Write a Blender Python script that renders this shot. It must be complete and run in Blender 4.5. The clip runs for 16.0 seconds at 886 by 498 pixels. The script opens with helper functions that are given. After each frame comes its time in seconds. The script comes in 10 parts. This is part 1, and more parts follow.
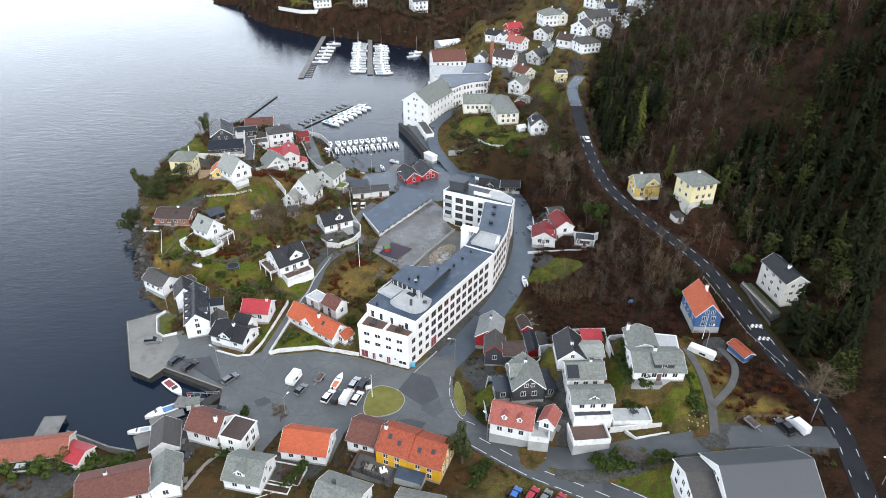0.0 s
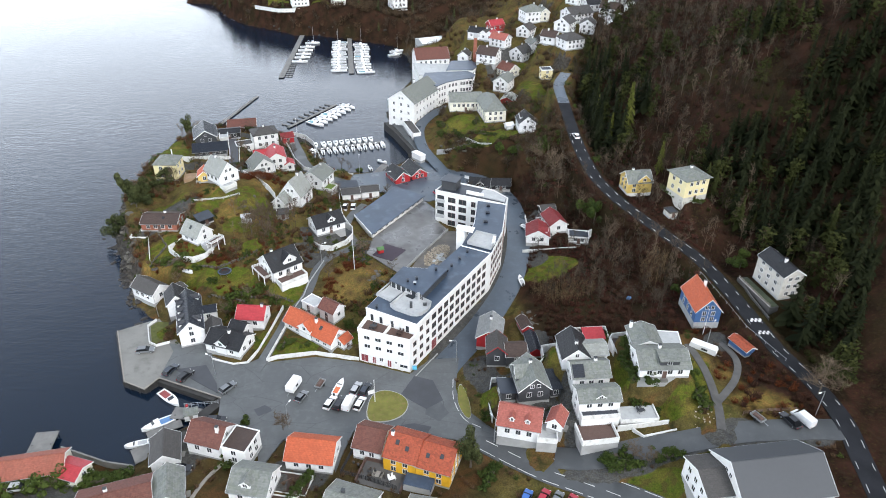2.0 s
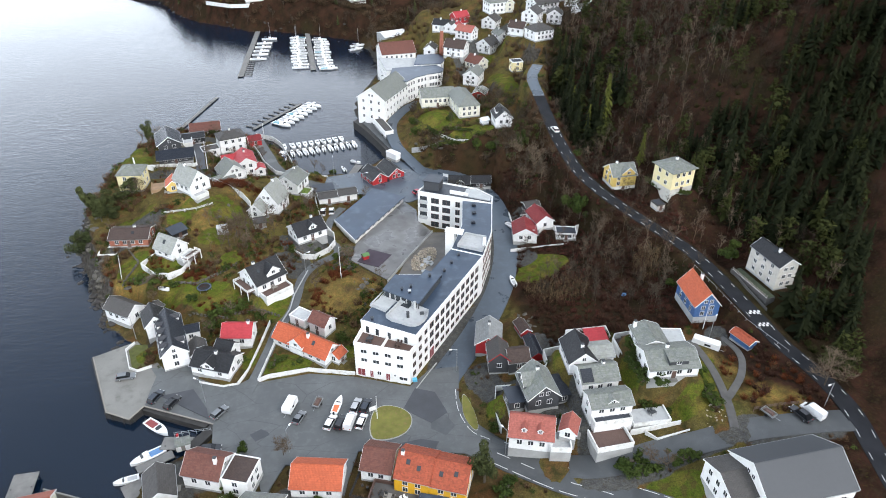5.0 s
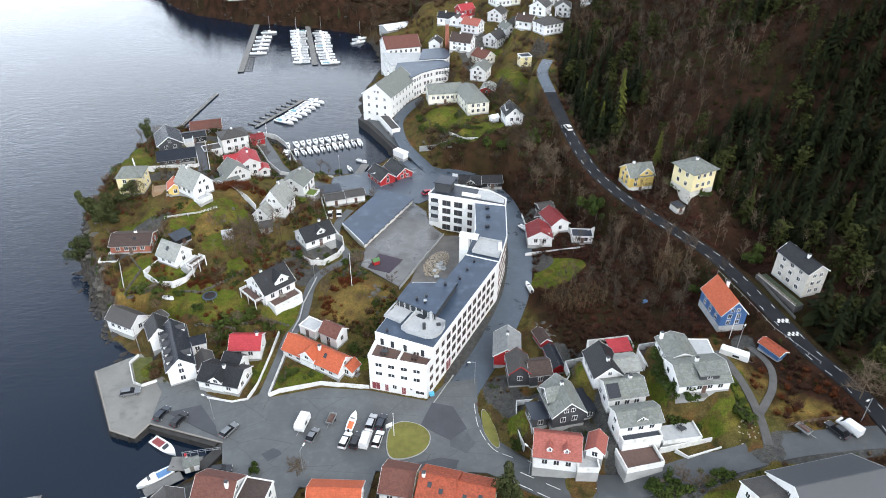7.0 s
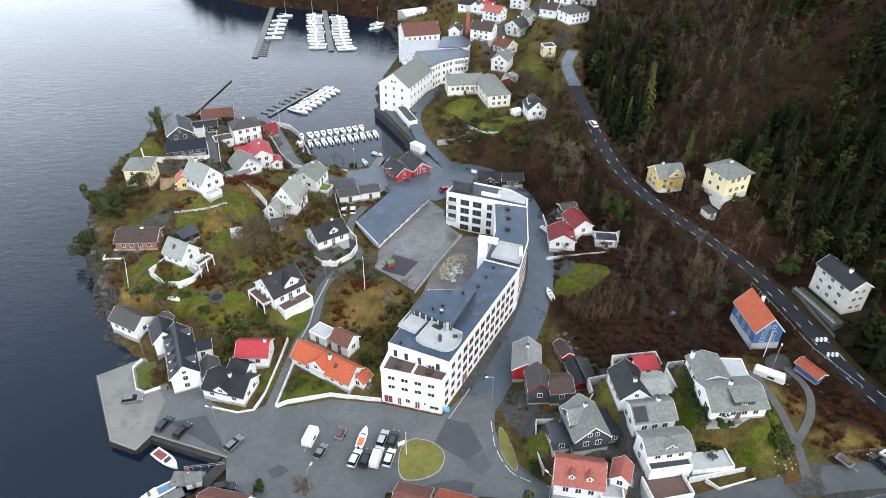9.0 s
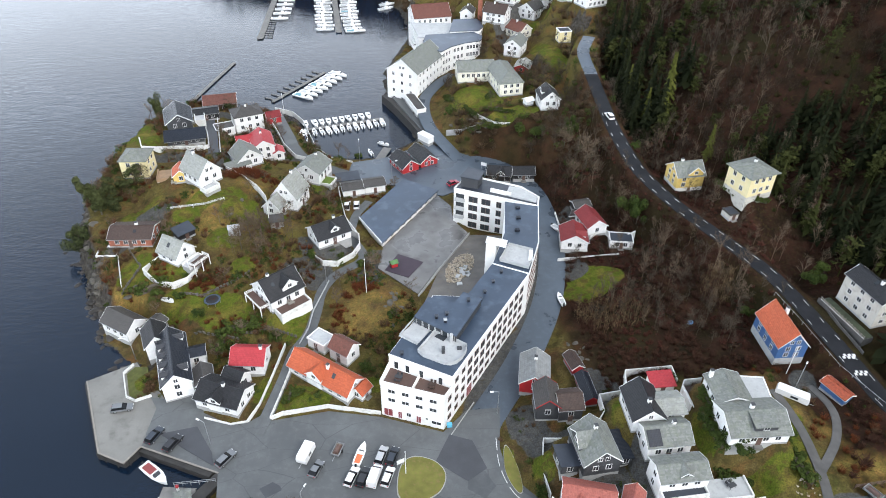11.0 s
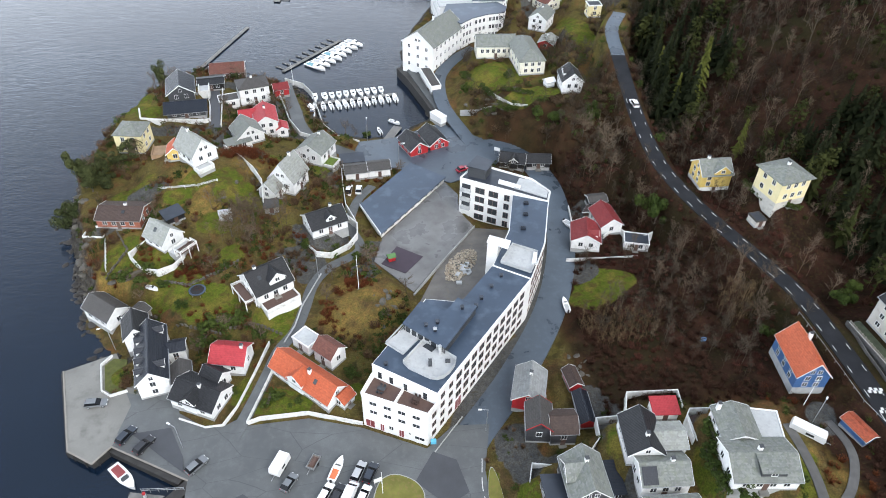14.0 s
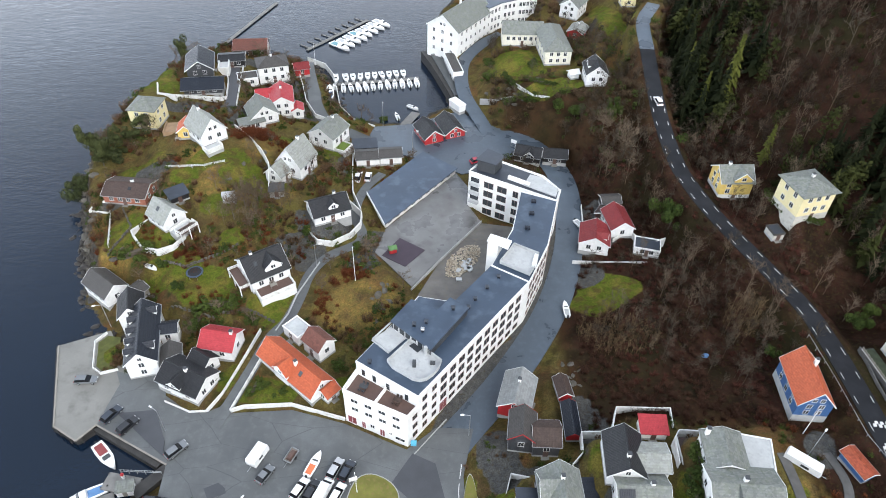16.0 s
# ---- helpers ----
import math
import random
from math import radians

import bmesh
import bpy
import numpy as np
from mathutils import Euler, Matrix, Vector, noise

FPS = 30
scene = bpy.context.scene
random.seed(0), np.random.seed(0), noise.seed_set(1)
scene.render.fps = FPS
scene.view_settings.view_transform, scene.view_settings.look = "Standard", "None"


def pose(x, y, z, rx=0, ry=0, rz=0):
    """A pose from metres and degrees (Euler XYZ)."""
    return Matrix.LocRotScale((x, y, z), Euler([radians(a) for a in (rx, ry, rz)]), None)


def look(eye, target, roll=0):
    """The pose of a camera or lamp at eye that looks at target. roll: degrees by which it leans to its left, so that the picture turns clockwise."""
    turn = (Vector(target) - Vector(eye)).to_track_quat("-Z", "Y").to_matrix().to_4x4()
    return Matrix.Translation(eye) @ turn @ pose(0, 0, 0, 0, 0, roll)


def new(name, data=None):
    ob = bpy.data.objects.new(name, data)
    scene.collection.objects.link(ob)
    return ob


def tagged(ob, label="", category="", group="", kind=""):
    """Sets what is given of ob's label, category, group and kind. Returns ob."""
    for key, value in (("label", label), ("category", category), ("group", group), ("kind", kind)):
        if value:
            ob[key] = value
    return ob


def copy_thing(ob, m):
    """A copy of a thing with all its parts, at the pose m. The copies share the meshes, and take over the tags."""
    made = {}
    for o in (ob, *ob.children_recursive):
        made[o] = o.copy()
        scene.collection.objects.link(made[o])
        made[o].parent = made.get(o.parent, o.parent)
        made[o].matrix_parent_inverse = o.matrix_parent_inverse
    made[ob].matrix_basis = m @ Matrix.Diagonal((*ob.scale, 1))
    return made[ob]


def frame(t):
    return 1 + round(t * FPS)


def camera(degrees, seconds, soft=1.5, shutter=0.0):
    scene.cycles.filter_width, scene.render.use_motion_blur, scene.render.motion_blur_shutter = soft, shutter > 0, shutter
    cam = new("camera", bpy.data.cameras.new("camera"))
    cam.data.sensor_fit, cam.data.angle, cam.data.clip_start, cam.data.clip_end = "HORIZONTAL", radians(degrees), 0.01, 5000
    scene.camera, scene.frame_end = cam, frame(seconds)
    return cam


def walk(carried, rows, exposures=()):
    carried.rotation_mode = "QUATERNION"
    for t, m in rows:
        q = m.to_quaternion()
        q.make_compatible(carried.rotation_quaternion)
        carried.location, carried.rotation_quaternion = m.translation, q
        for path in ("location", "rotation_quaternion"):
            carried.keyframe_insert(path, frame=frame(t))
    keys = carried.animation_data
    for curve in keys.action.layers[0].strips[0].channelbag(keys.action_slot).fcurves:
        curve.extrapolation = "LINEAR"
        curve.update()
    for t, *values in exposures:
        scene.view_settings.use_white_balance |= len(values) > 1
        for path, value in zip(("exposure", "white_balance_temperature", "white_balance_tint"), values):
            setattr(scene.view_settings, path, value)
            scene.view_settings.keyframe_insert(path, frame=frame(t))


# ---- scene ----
cam = camera(65.78, 16.0, 0.97)
PATH = [
    (0, (19.92, 0.97, 122.19), (24.83, 128.12, 42.76), 0.65),
    (0.5, (18.41, 1.54, 122.02), (24.59, 128.60, 42.52), 0.70),
    (1, (16.75, 2.08, 121.98), (24.36, 129.02, 42.44), 0.76),
    (1.5, (15.44, 2.81, 121.95), (24.31, 129.56, 42.22), 0.73),
    (2, (13.86, 3.60, 121.80), (24.20, 130.16, 41.95), 0.74),
    (2.5, (12.09, 4.64, 121.70), (24.03, 130.95, 41.67), 0.73),
    (3, (10.61, 5.72, 121.78), (24.01, 131.75, 41.55), 0.75),
    (5.5, (3.54, 14.15, 121.74), (24.00, 138.05, 39.70), 0.58),
    (6, (2.59, 16.34, 121.64), (22.24, 140.08, 39.16), 0.54),
    (6.5, (1.63, 18.55, 121.65), (21.64, 141.97, 38.78), 0.54),
    (7, (1.06, 21.01, 121.51), (21.68, 143.98, 38.12), 0.54),
    (7.5, (0.69, 23.55, 121.40), (21.96, 145.99, 37.40), 0.61),
    (8, (0.63, 26.20, 121.27), (21.20, 148.29, 36.59), 0.68),
    (8.5, (0.84, 29.01, 121.19), (19.64, 150.78, 35.63), 0.80),
    (9, (1.61, 31.60, 121.11), (18.98, 152.92, 34.63), 0.91),
    (11.5, (5.32, 44.70, 121.27), (19.30, 162.64, 29.65), 0.96),
    (12, (6.35, 47.12, 121.24), (19.64, 164.32, 28.57), 1.08),
    (12.5, (8.00, 49.53, 121.43), (20.02, 165.91, 27.56), 1.10),
    (13, (9.63, 51.70, 121.48), (20.40, 167.25, 26.44), 1.18),
    (13.5, (11.55, 53.83, 121.68), (20.75, 168.45, 25.35), 1.25),
    (14, (13.58, 55.74, 121.78), (21.04, 169.52, 24.32), 1.34),
    (14.5, (15.76, 57.41, 121.92), (21.35, 170.47, 23.50), 1.45),
    (15, (18.12, 58.95, 122.13), (21.70, 171.18, 22.67), 1.58),
    (15.5, (20.53, 60.22, 122.52), (21.86, 171.60, 22.06), 1.73),
    (16, (22.98, 61.25, 122.78), (21.96, 171.90, 21.51), 1.79),
]
walk(cam, [(t, look(eye, aim, roll)) for t, eye, aim, roll in PATH], [(0, 0.77), (3, 0.82), (7, 0.87), (16, 0.89)])

# ---- sky and sun: a high, bright overcast ----
world = bpy.data.worlds.new("world")
scene.world = world
world.use_nodes = True
wn, wl = world.node_tree.nodes, world.node_tree.links
sky = wn.new("ShaderNodeTexSky")
sky.sky_type, sky.sun_disc = "NISHITA", False
sky.sun_elevation, sky.sun_rotation = radians(42), radians(145)
sky.air_density, sky.dust_density, sky.ozone_density = 1.0, 3.0, 1.0
soft_sky = wn.new("ShaderNodeHueSaturation")
soft_sky.inputs["Saturation"].default_value = 0.2
wl.new(sky.outputs[0], soft_sky.inputs["Color"])
cloud = wn.new("ShaderNodeMix")
cloud.data_type = "RGBA"
cloud.inputs[0].default_value = 0.5
toward = wn.new("ShaderNodeSeparateXYZ")
wl.new(wn.new("ShaderNodeTexCoord").outputs["Generated"], toward.inputs[0])
height = wn.new("ShaderNodeMapRange")
height.interpolation_type = "SMOOTHSTEP"
height.inputs["From Min"].default_value, height.inputs["From Max"].default_value = 0.02, 0.68
wl.new(toward.outputs["Z"], height.inputs["Value"])
layer = wn.new("ShaderNodeMix")
layer.data_type = "RGBA"
layer.inputs[6].default_value, layer.inputs[7].default_value = (25.4, 28.0, 31.6, 1), (3.9, 4.75, 6.1, 1)
wl.new(height.outputs[0], layer.inputs[0])
wl.new(layer.outputs[2], cloud.inputs[7])
wl.new(soft_sky.outputs[0], cloud.inputs[6])
wl.new(cloud.outputs[2], wn["Background"].inputs["Color"])
wn["Background"].inputs["Strength"].default_value = 0.15
sun = new("sun", bpy.data.lights.new("sun", "SUN"))
sun.data.energy, sun.data.angle, sun.data.color = 1.0, radians(30), (1.0, 0.99, 0.975)
sun.matrix_world = look((426, -609, 669), (0, 0, 0))

# ---- materials ----
def node_mat(name):
    m = bpy.data.materials.new(name)
    m.use_nodes = True
    return m, m.node_tree.nodes, m.node_tree.links, m.node_tree.nodes["Principled BSDF"]


def shade(c, k):
    return (min(1, c[0] * k), min(1, c[1] * k), min(1, c[2] * k), 1)


def noise_tex(n, l, coord, scale, detail=4.0):
    t = n.new("ShaderNodeTexNoise")
    t.inputs["Scale"].default_value, t.inputs["Detail"].default_value = scale, detail
    l.new(coord, t.inputs["Vector"])
    return t.outputs["Fac"]


def mixed(n, l, fac, a, b, blend="MIX"):
    t = n.new("ShaderNodeMix")
    t.data_type, t.blend_type = "RGBA", blend
    for k, v in ((0, fac), (6, a), (7, b)):
        if isinstance(v, (float, int, tuple)):
            t.inputs[k].default_value = v
        else:
            l.new(v, t.inputs[k])
    return t.outputs[2]


def ramp(n, l, fac, lo, hi):
    t = n.new("ShaderNodeMapRange")
    t.inputs["From Min"].default_value, t.inputs["From Max"].default_value = lo, hi
    l.new(fac, t.inputs["Value"])
    return t.outputs["Result"]


def math_node(n, l, op, a, b):
    t = n.new("ShaderNodeMath")
    t.operation = op
    for k, v in ((0, a), (1, b)):
        if isinstance(v, (float, int)):
            t.inputs[k].default_value = v
        else:
            l.new(v, t.inputs[k])
    return t.outputs[0]


def bumped(n, l, bsdf, height, strength, dist=0.05):
    b = n.new("ShaderNodeBump")
    b.inputs["Strength"].default_value, b.inputs["Distance"].default_value = strength, dist
    l.new(height, b.inputs["Height"])
    l.new(b.outputs[0], bsdf.inputs["Normal"])


def plain(name, col, rough=0.7, var=0.25, big=0.35, fine=6.0, metal=0.0, bump=0.15, stain=None, spread=0.0):
    """Paint, concrete, asphalt and the like: colour varied at two scales, fine relief, optional stains."""
    m, n, l, b = node_mat(name)
    co = n.new("ShaderNodeTexCoord").outputs["Object"]
    g = n.new("ShaderNodeNewGeometry").outputs["Position"]
    f1 = ramp(n, l, noise_tex(n, l, g, big, 5), 0.3, 0.7)
    f2 = noise_tex(n, l, co, fine, 6)
    c = mixed(n, l, f1, shade(col, 1 - var), shade(col, 1 + var))
    c = mixed(n, l, math_node(n, l, "MULTIPLY", f2, 0.5), c, shade(col, 0.72))
    if stain:
        f3 = ramp(n, l, noise_tex(n, l, g, big * 2.7, 6), 0.52, 0.72)
        c = mixed(n, l, f3, c, (*stain, 1))
    if spread:
        r = n.new("ShaderNodeObjectInfo").outputs["Random"]
        c = mixed(n, l, math_node(n, l, "MULTIPLY", r, spread), c, shade(col, 0.5))
    l.new(c, b.inputs["Base Color"])
    b.inputs["Roughness"].default_value, b.inputs["Metallic"].default_value = rough, metal
    bumped(n, l, b, f2, bump, 0.02)
    return m


def boards(name, col, pitch=0.16, upright=False, rough=0.6, var=0.12):
    """Painted weatherboard: lapped boards as fine relief, with dirt that differs from board to board."""
    m, n, l, b = node_mat(name)
    co = n.new("ShaderNodeTexCoord").outputs["Object"]
    w = n.new("ShaderNodeTexWave")
    w.wave_profile, w.bands_direction = "SAW", "X" if upright else "Z"
    w.inputs["Scale"].default_value = 0.314 / pitch
    l.new(co, w.inputs["Vector"])
    f = noise_tex(n, l, co, 1.3, 6)
    g = noise_tex(n, l, n.new("ShaderNodeNewGeometry").outputs["Position"], 0.45, 4)
    c = mixed(n, l, ramp(n, l, f, 0.35, 0.7), shade(col, 1 + var * 0.5), shade(col, 1 - var))
    c = mixed(n, l, math_node(n, l, "MULTIPLY", g, 0.35), c, shade(col, 0.8))
    l.new(c, b.inputs["Base Color"])
    b.inputs["Roughness"].default_value = rough
    bumped(n, l, b, w.outputs["Fac"], 0.5, 0.03)
    return m


def tiles(name, col, row=0.34, column=0.28, rough=0.6, var=0.3, moss=None, spots=0.5):
    """Roof tiles in rows: pan-tile relief, single tiles lighter and darker, weathering and moss."""
    m, n, l, b = node_mat(name)
    co = n.new("ShaderNodeTexCoord").outputs["Object"]
    g = n.new("ShaderNodeNewGeometry").outputs["Position"]
    wa, wb = n.new("ShaderNodeTexWave"), n.new("ShaderNodeTexWave")
    wa.wave_profile, wa.bands_direction = "SAW", "Y"
    wb.bands_direction = "X"
    wa.inputs["Scale"].default_value, wb.inputs["Scale"].default_value = 0.314 / row, 0.314 / column
    l.new(co, wa.inputs["Vector"]), l.new(co, wb.inputs["Vector"])
    v = n.new("ShaderNodeTexVoronoi")
    v.inputs["Scale"].default_value = 1 / row
    l.new(co, v.inputs["Vector"])
    sep = n.new("ShaderNodeSeparateColor")
    l.new(v.outputs["Color"], sep.inputs[0])
    c = mixed(n, l, sep.outputs[0], shade(col, 1 - var), shade(col, 1 + var))
    c = mixed(n, l, math_node(n, l, "MULTIPLY", wa.outputs["Fac"], 0.35), c, shade(col, 0.55))
    if moss:
        f = ramp(n, l, noise_tex(n, l, g, 0.8, 8), 0.45, 0.75)
        c = mixed(n, l, math_node(n, l, "MULTIPLY", f, spots), c, (*moss, 1))
    f = noise_tex(n, l, g, 0.3, 5)
    c = mixed(n, l, math_node(n, l, "MULTIPLY", f, 0.5), c, shade(col, 0.75))
    l.new(c, b.inputs["Base Color"])
    b.inputs["Roughness"].default_value = rough
    b.inputs["Specular IOR Level"].default_value = 0.25
    bumped(n, l, b, math_node(n, l, "ADD", wa.outputs["Fac"], wb.outputs["Fac"]), 0.6, 0.05)
    return m


def leafy(name, dark, light, rough=0.7):
    """Foliage and twigs: every clump takes its own tone."""
    m, n, l, b = node_mat(name)
    r = n.new("ShaderNodeNewGeometry").outputs["Random Per Island"]
    g = noise_tex(n, l, n.new("ShaderNodeNewGeometry").outputs["Position"], 0.09, 3)
    f = math_node(n, l, "ADD", math_node(n, l, "MULTIPLY", r, 0.6), math_node(n, l, "MULTIPLY", ramp(n, l, g, 0.35, 0.65), 0.4))
    l.new(mixed(n, l, f, (*dark, 1), (*light, 1)), b.inputs["Base Color"])
    b.inputs["Roughness"].default_value = rough
    b.inputs["Specular IOR Level"].default_value = 0.04
    return m


def sea_mat():
    m, n, l, b = node_mat("sea_water")
    g = n.new("ShaderNodeNewGeometry").outputs["Position"]
    mp = n.new("ShaderNodeMapping")
    mp.inputs["Rotation"].default_value = (0, 0, radians(28))
    mp.inputs["Scale"].default_value = (1.0, 2.2, 1.0)
    l.new(g, mp.inputs["Vector"])
    f1, f2, f3 = (noise_tex(n, l, mp.outputs[0], s, 3) for s in (0.16, 0.55, 1.7))
    h = math_node(n, l, "ADD", math_node(n, l, "MULTIPLY", f1, 0.6), math_node(n, l, "ADD", math_node(n, l, "MULTIPLY", f2, 0.5), math_node(n, l, "MULTIPLY", f3, 0.2)))
    calm = ramp(n, l, noise_tex(n, l, g, 0.012, 3), 0.4, 0.62)
    c = mixed(n, l, calm, (0.003, 0.009, 0.020, 1), (0.005, 0.012, 0.025, 1))
    l.new(c, b.inputs["Base Color"])
    b.inputs["Roughness"].default_value = 0.07
    b.inputs["IOR"].default_value = 1.4
    b2 = n.new("ShaderNodeBump")
    b2.inputs["Distance"].default_value = 0.22
    l.new(math_node(n, l, "ADD", math_node(n, l, "MULTIPLY", calm, 0.35), 0.25), b2.inputs["Strength"])
    l.new(h, b2.inputs["Height"])
    l.new(b2.outputs[0], b.inputs["Normal"])
    return m


def ground_mat():
    """Moorland and gardens: leaf litter, dead grass, moss, lawn and bare rock after the ground's own cover masks."""
    m, n, l, b = node_mat("hillside_ground")
    g = n.new("ShaderNodeNewGeometry").outputs["Position"]
    def mask(name):
        a = n.new("ShaderNodeAttribute")
        a.attribute_name = name
        return a.outputs["Fac"]
    n1, n2, n3, n4 = (noise_tex(n, l, g, s, 8) for s in (0.05, 0.22, 0.9, 3.5))
    c = mixed(n, l, ramp(n, l, n2, 0.38, 0.62), (0.0702, 0.0450, 0.0243, 1), (0.0655, 0.0618, 0.0205, 1))
    c = mixed(n, l, ramp(n, l, n1, 0.50, 0.66), c, (0.0796, 0.0824, 0.0205, 1))
    c = mixed(n, l, ramp(n, l, n3, 0.5, 0.75), c, (0.1404, 0.1076, 0.0468, 1))
    c = mixed(n, l, ramp(n, l, noise_tex(n, l, g, 0.13, 6), 0.53, 0.66), c, (0.1170, 0.0546, 0.0260, 1))
    c = mixed(n, l, ramp(n, l, noise_tex(n, l, g, 0.31, 8), 0.52, 0.64), c, (0.0286, 0.0312, 0.0130, 1))
    # leaf litter, darkened further: shade under the wood is put into its colour
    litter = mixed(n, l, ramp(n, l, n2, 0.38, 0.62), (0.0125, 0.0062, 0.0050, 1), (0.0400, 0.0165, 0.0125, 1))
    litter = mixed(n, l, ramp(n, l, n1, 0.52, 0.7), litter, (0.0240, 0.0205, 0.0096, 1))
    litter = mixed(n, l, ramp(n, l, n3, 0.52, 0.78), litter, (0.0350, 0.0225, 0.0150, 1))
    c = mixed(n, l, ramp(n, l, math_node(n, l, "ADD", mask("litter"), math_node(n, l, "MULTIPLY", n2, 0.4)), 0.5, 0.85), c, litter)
    dry = mixed(n, l, ramp(n, l, n3, 0.35, 0.65), (0.27, 0.165, 0.050, 1), (0.17, 0.135, 0.036, 1))
    c = mixed(n, l, math_node(n, l, "MULTIPLY", mask("dry"), ramp(n, l, n2, 0.25, 0.6)), c, dry)
    turf = mixed(n, l, ramp(n, l, n3, 0.3, 0.7), (0.060, 0.090, 0.010, 1), (0.115, 0.130, 0.020, 1))
    turf = mixed(n, l, ramp(n, l, n2, 0.50, 0.66), turf, (0.16, 0.135, 0.030, 1))
    turf = mixed(n, l, math_node(n, l, "MULTIPLY", ramp(n, l, noise_tex(n, l, g, 0.5, 9), 0.5, 0.62), 0.75), turf, (0.085, 0.060, 0.022, 1))
    c = mixed(n, l, ramp(n, l, math_node(n, l, "ADD", mask("lawn"), math_node(n, l, "MULTIPLY", n3, 0.25)), 0.52, 0.72), c, turf)
    bare = mixed(n, l, ramp(n, l, n3, 0.3, 0.7), (0.060, 0.062, 0.064, 1), (0.105, 0.102, 0.096, 1))
    c = mixed(n, l, ramp(n, l, math_node(n, l, "ADD", mask("bare"), math_node(n, l, "MULTIPLY", n3, 0.25)), 0.5, 0.7), c, bare)
    stone = mixed(n, l, ramp(n, l, n3, 0.3, 0.7), (0.025, 0.023, 0.022, 1), (0.10, 0.09, 0.08, 1))
    c = mixed(n, l, ramp(n, l, math_node(n, l, "ADD", mask("rock"), math_node(n, l, "MULTIPLY", n2, 0.5)), 0.6, 0.8), c, stone)
    c = mixed(n, l, math_node(n, l, "MULTIPLY", ramp(n, l, n4, 0.38, 0.66), 0.5), c, (0.022, 0.020, 0.010, 1))
    tufts = ramp(n, l, noise_tex(n, l, g, 1.7, 9), 0.56, 0.68)
    c = mixed(n, l, math_node(n, l, "MULTIPLY", tufts, 0.5), c, mixed(n, l, n2, (0.026, 0.036, 0.008, 1), (0.075, 0.040, 0.016, 1)))
    l.new(c, b.inputs["Base Color"])
    b.inputs["Roughness"].default_value = 0.95
    b.inputs["Specular IOR Level"].default_value = 0.03
    bumped(n, l, b, math_node(n, l, "ADD", n3, math_node(n, l, "MULTIPLY", n4, 0.6)), 0.9, 0.35)
    return m


M_GROUND, M_SEA = ground_mat(), sea_mat()
def asphalt(name, col, rough, seams=True, damp=0.5):
    """Worn asphalt: mottled by age, with damp glossy stains, repaired seams and fine aggregate."""
    m, n, l, b = node_mat(name)
    g = n.new("ShaderNodeNewGeometry").outputs["Position"]
    broad, mid, small, grit = (noise_tex(n, l, g, k, 8) for k in (0.045, 0.21, 0.8, 5.0))
    c = mixed(n, l, ramp(n, l, broad, 0.38, 0.62), shade(col, 0.82), shade(col, 1.14))
    c = mixed(n, l, ramp(n, l, mid, 0.36, 0.66), shade(col, 0.80), c)
    c = mixed(n, l, math_node(n, l, "MULTIPLY", ramp(n, l, small, 0.5, 0.72), 0.45), c, shade(col, 1.28))
    wet = math_node(n, l, "MULTIPLY", ramp(n, l, noise_tex(n, l, g, 0.13, 9), 0.53, 0.60), damp)
    c = mixed(n, l, wet, c, shade(col, 0.55))
    if seams:
        warp = n.new("ShaderNodeMapping")
        warp.inputs["Rotation"].default_value, warp.inputs["Scale"].default_value = (0, 0, 0.5), (0.06, 0.16, 1.0)
        l.new(g, warp.inputs["Vector"])
        v = n.new("ShaderNodeTexVoronoi")
        v.feature = "DISTANCE_TO_EDGE"
        v.inputs["Scale"].default_value = 1.0
        l.new(warp.outputs[0], v.inputs["Vector"])
        line = math_node(n, l, "LESS_THAN", v.outputs["Distance"], 0.006)
        c = mixed(n, l, math_node(n, l, "MULTIPLY", line, 0.6), c, shade(col, 0.45))
    c = mixed(n, l, math_node(n, l, "MULTIPLY", ramp(n, l, grit, 0.4, 0.7), 0.35), c, shade(col, 0.7))
    l.new(c, b.inputs["Base Color"])
    r = n.new("ShaderNodeMapRange")
    r.inputs["To Min"].default_value, r.inputs["To Max"].default_value = rough, rough * 0.45
    l.new(wet, r.inputs["Value"]), l.new(r.outputs[0], b.inputs["Roughness"])
    bumped(n, l, b, grit, 0.2, 0.02)
    return m


M_ASPHALT = asphalt("worn_asphalt", (0.104, 0.110, 0.112), 0.7)
M_ROAD = asphalt("road_asphalt", (0.074, 0.079, 0.082), 0.6, False, 0.6)
M_STREET = asphalt("damp_street_asphalt", (0.068, 0.088, 0.112), 0.42, False, 0.7)
M_DARKROAD = plain("new_asphalt", (0.021, 0.022, 0.025), 0.7, 0.3, 0.2, 3.0)
M_DARKROAD.node_tree.nodes["Principled BSDF"].inputs["Specular IOR Level"].default_value = 0.07
M_PATCH = plain("patched_asphalt", (0.055, 0.058, 0.065), 0.7, 0.15, 0.3, 3.0)
M_GRAVEL = plain("gravel", (0.092, 0.089, 0.085), 0.9, 0.25, 0.5, 5.0, bump=0.5)
M_CONC = plain("quay_concrete", (0.185, 0.1813, 0.1665), 0.8, 0.18, 0.15, 2.5, stain=(0.1258, 0.1221, 0.111))
M_QUAYSIDE = plain("wet_quay_wall", (0.028, 0.026, 0.024), 0.7, 0.4, 0.5, 2.0)
M_GREYWALL = plain("grey_foundation", (0.33, 0.33, 0.32), 0.85, 0.2, 0.4, 3.0)
M_ROCK = plain("shore_rock", (0.034, 0.030, 0.027), 0.85, 0.5, 0.5, 1.2, bump=0.8)
M_WHITE = boards("white_weatherboard", (0.76, 0.76, 0.75))
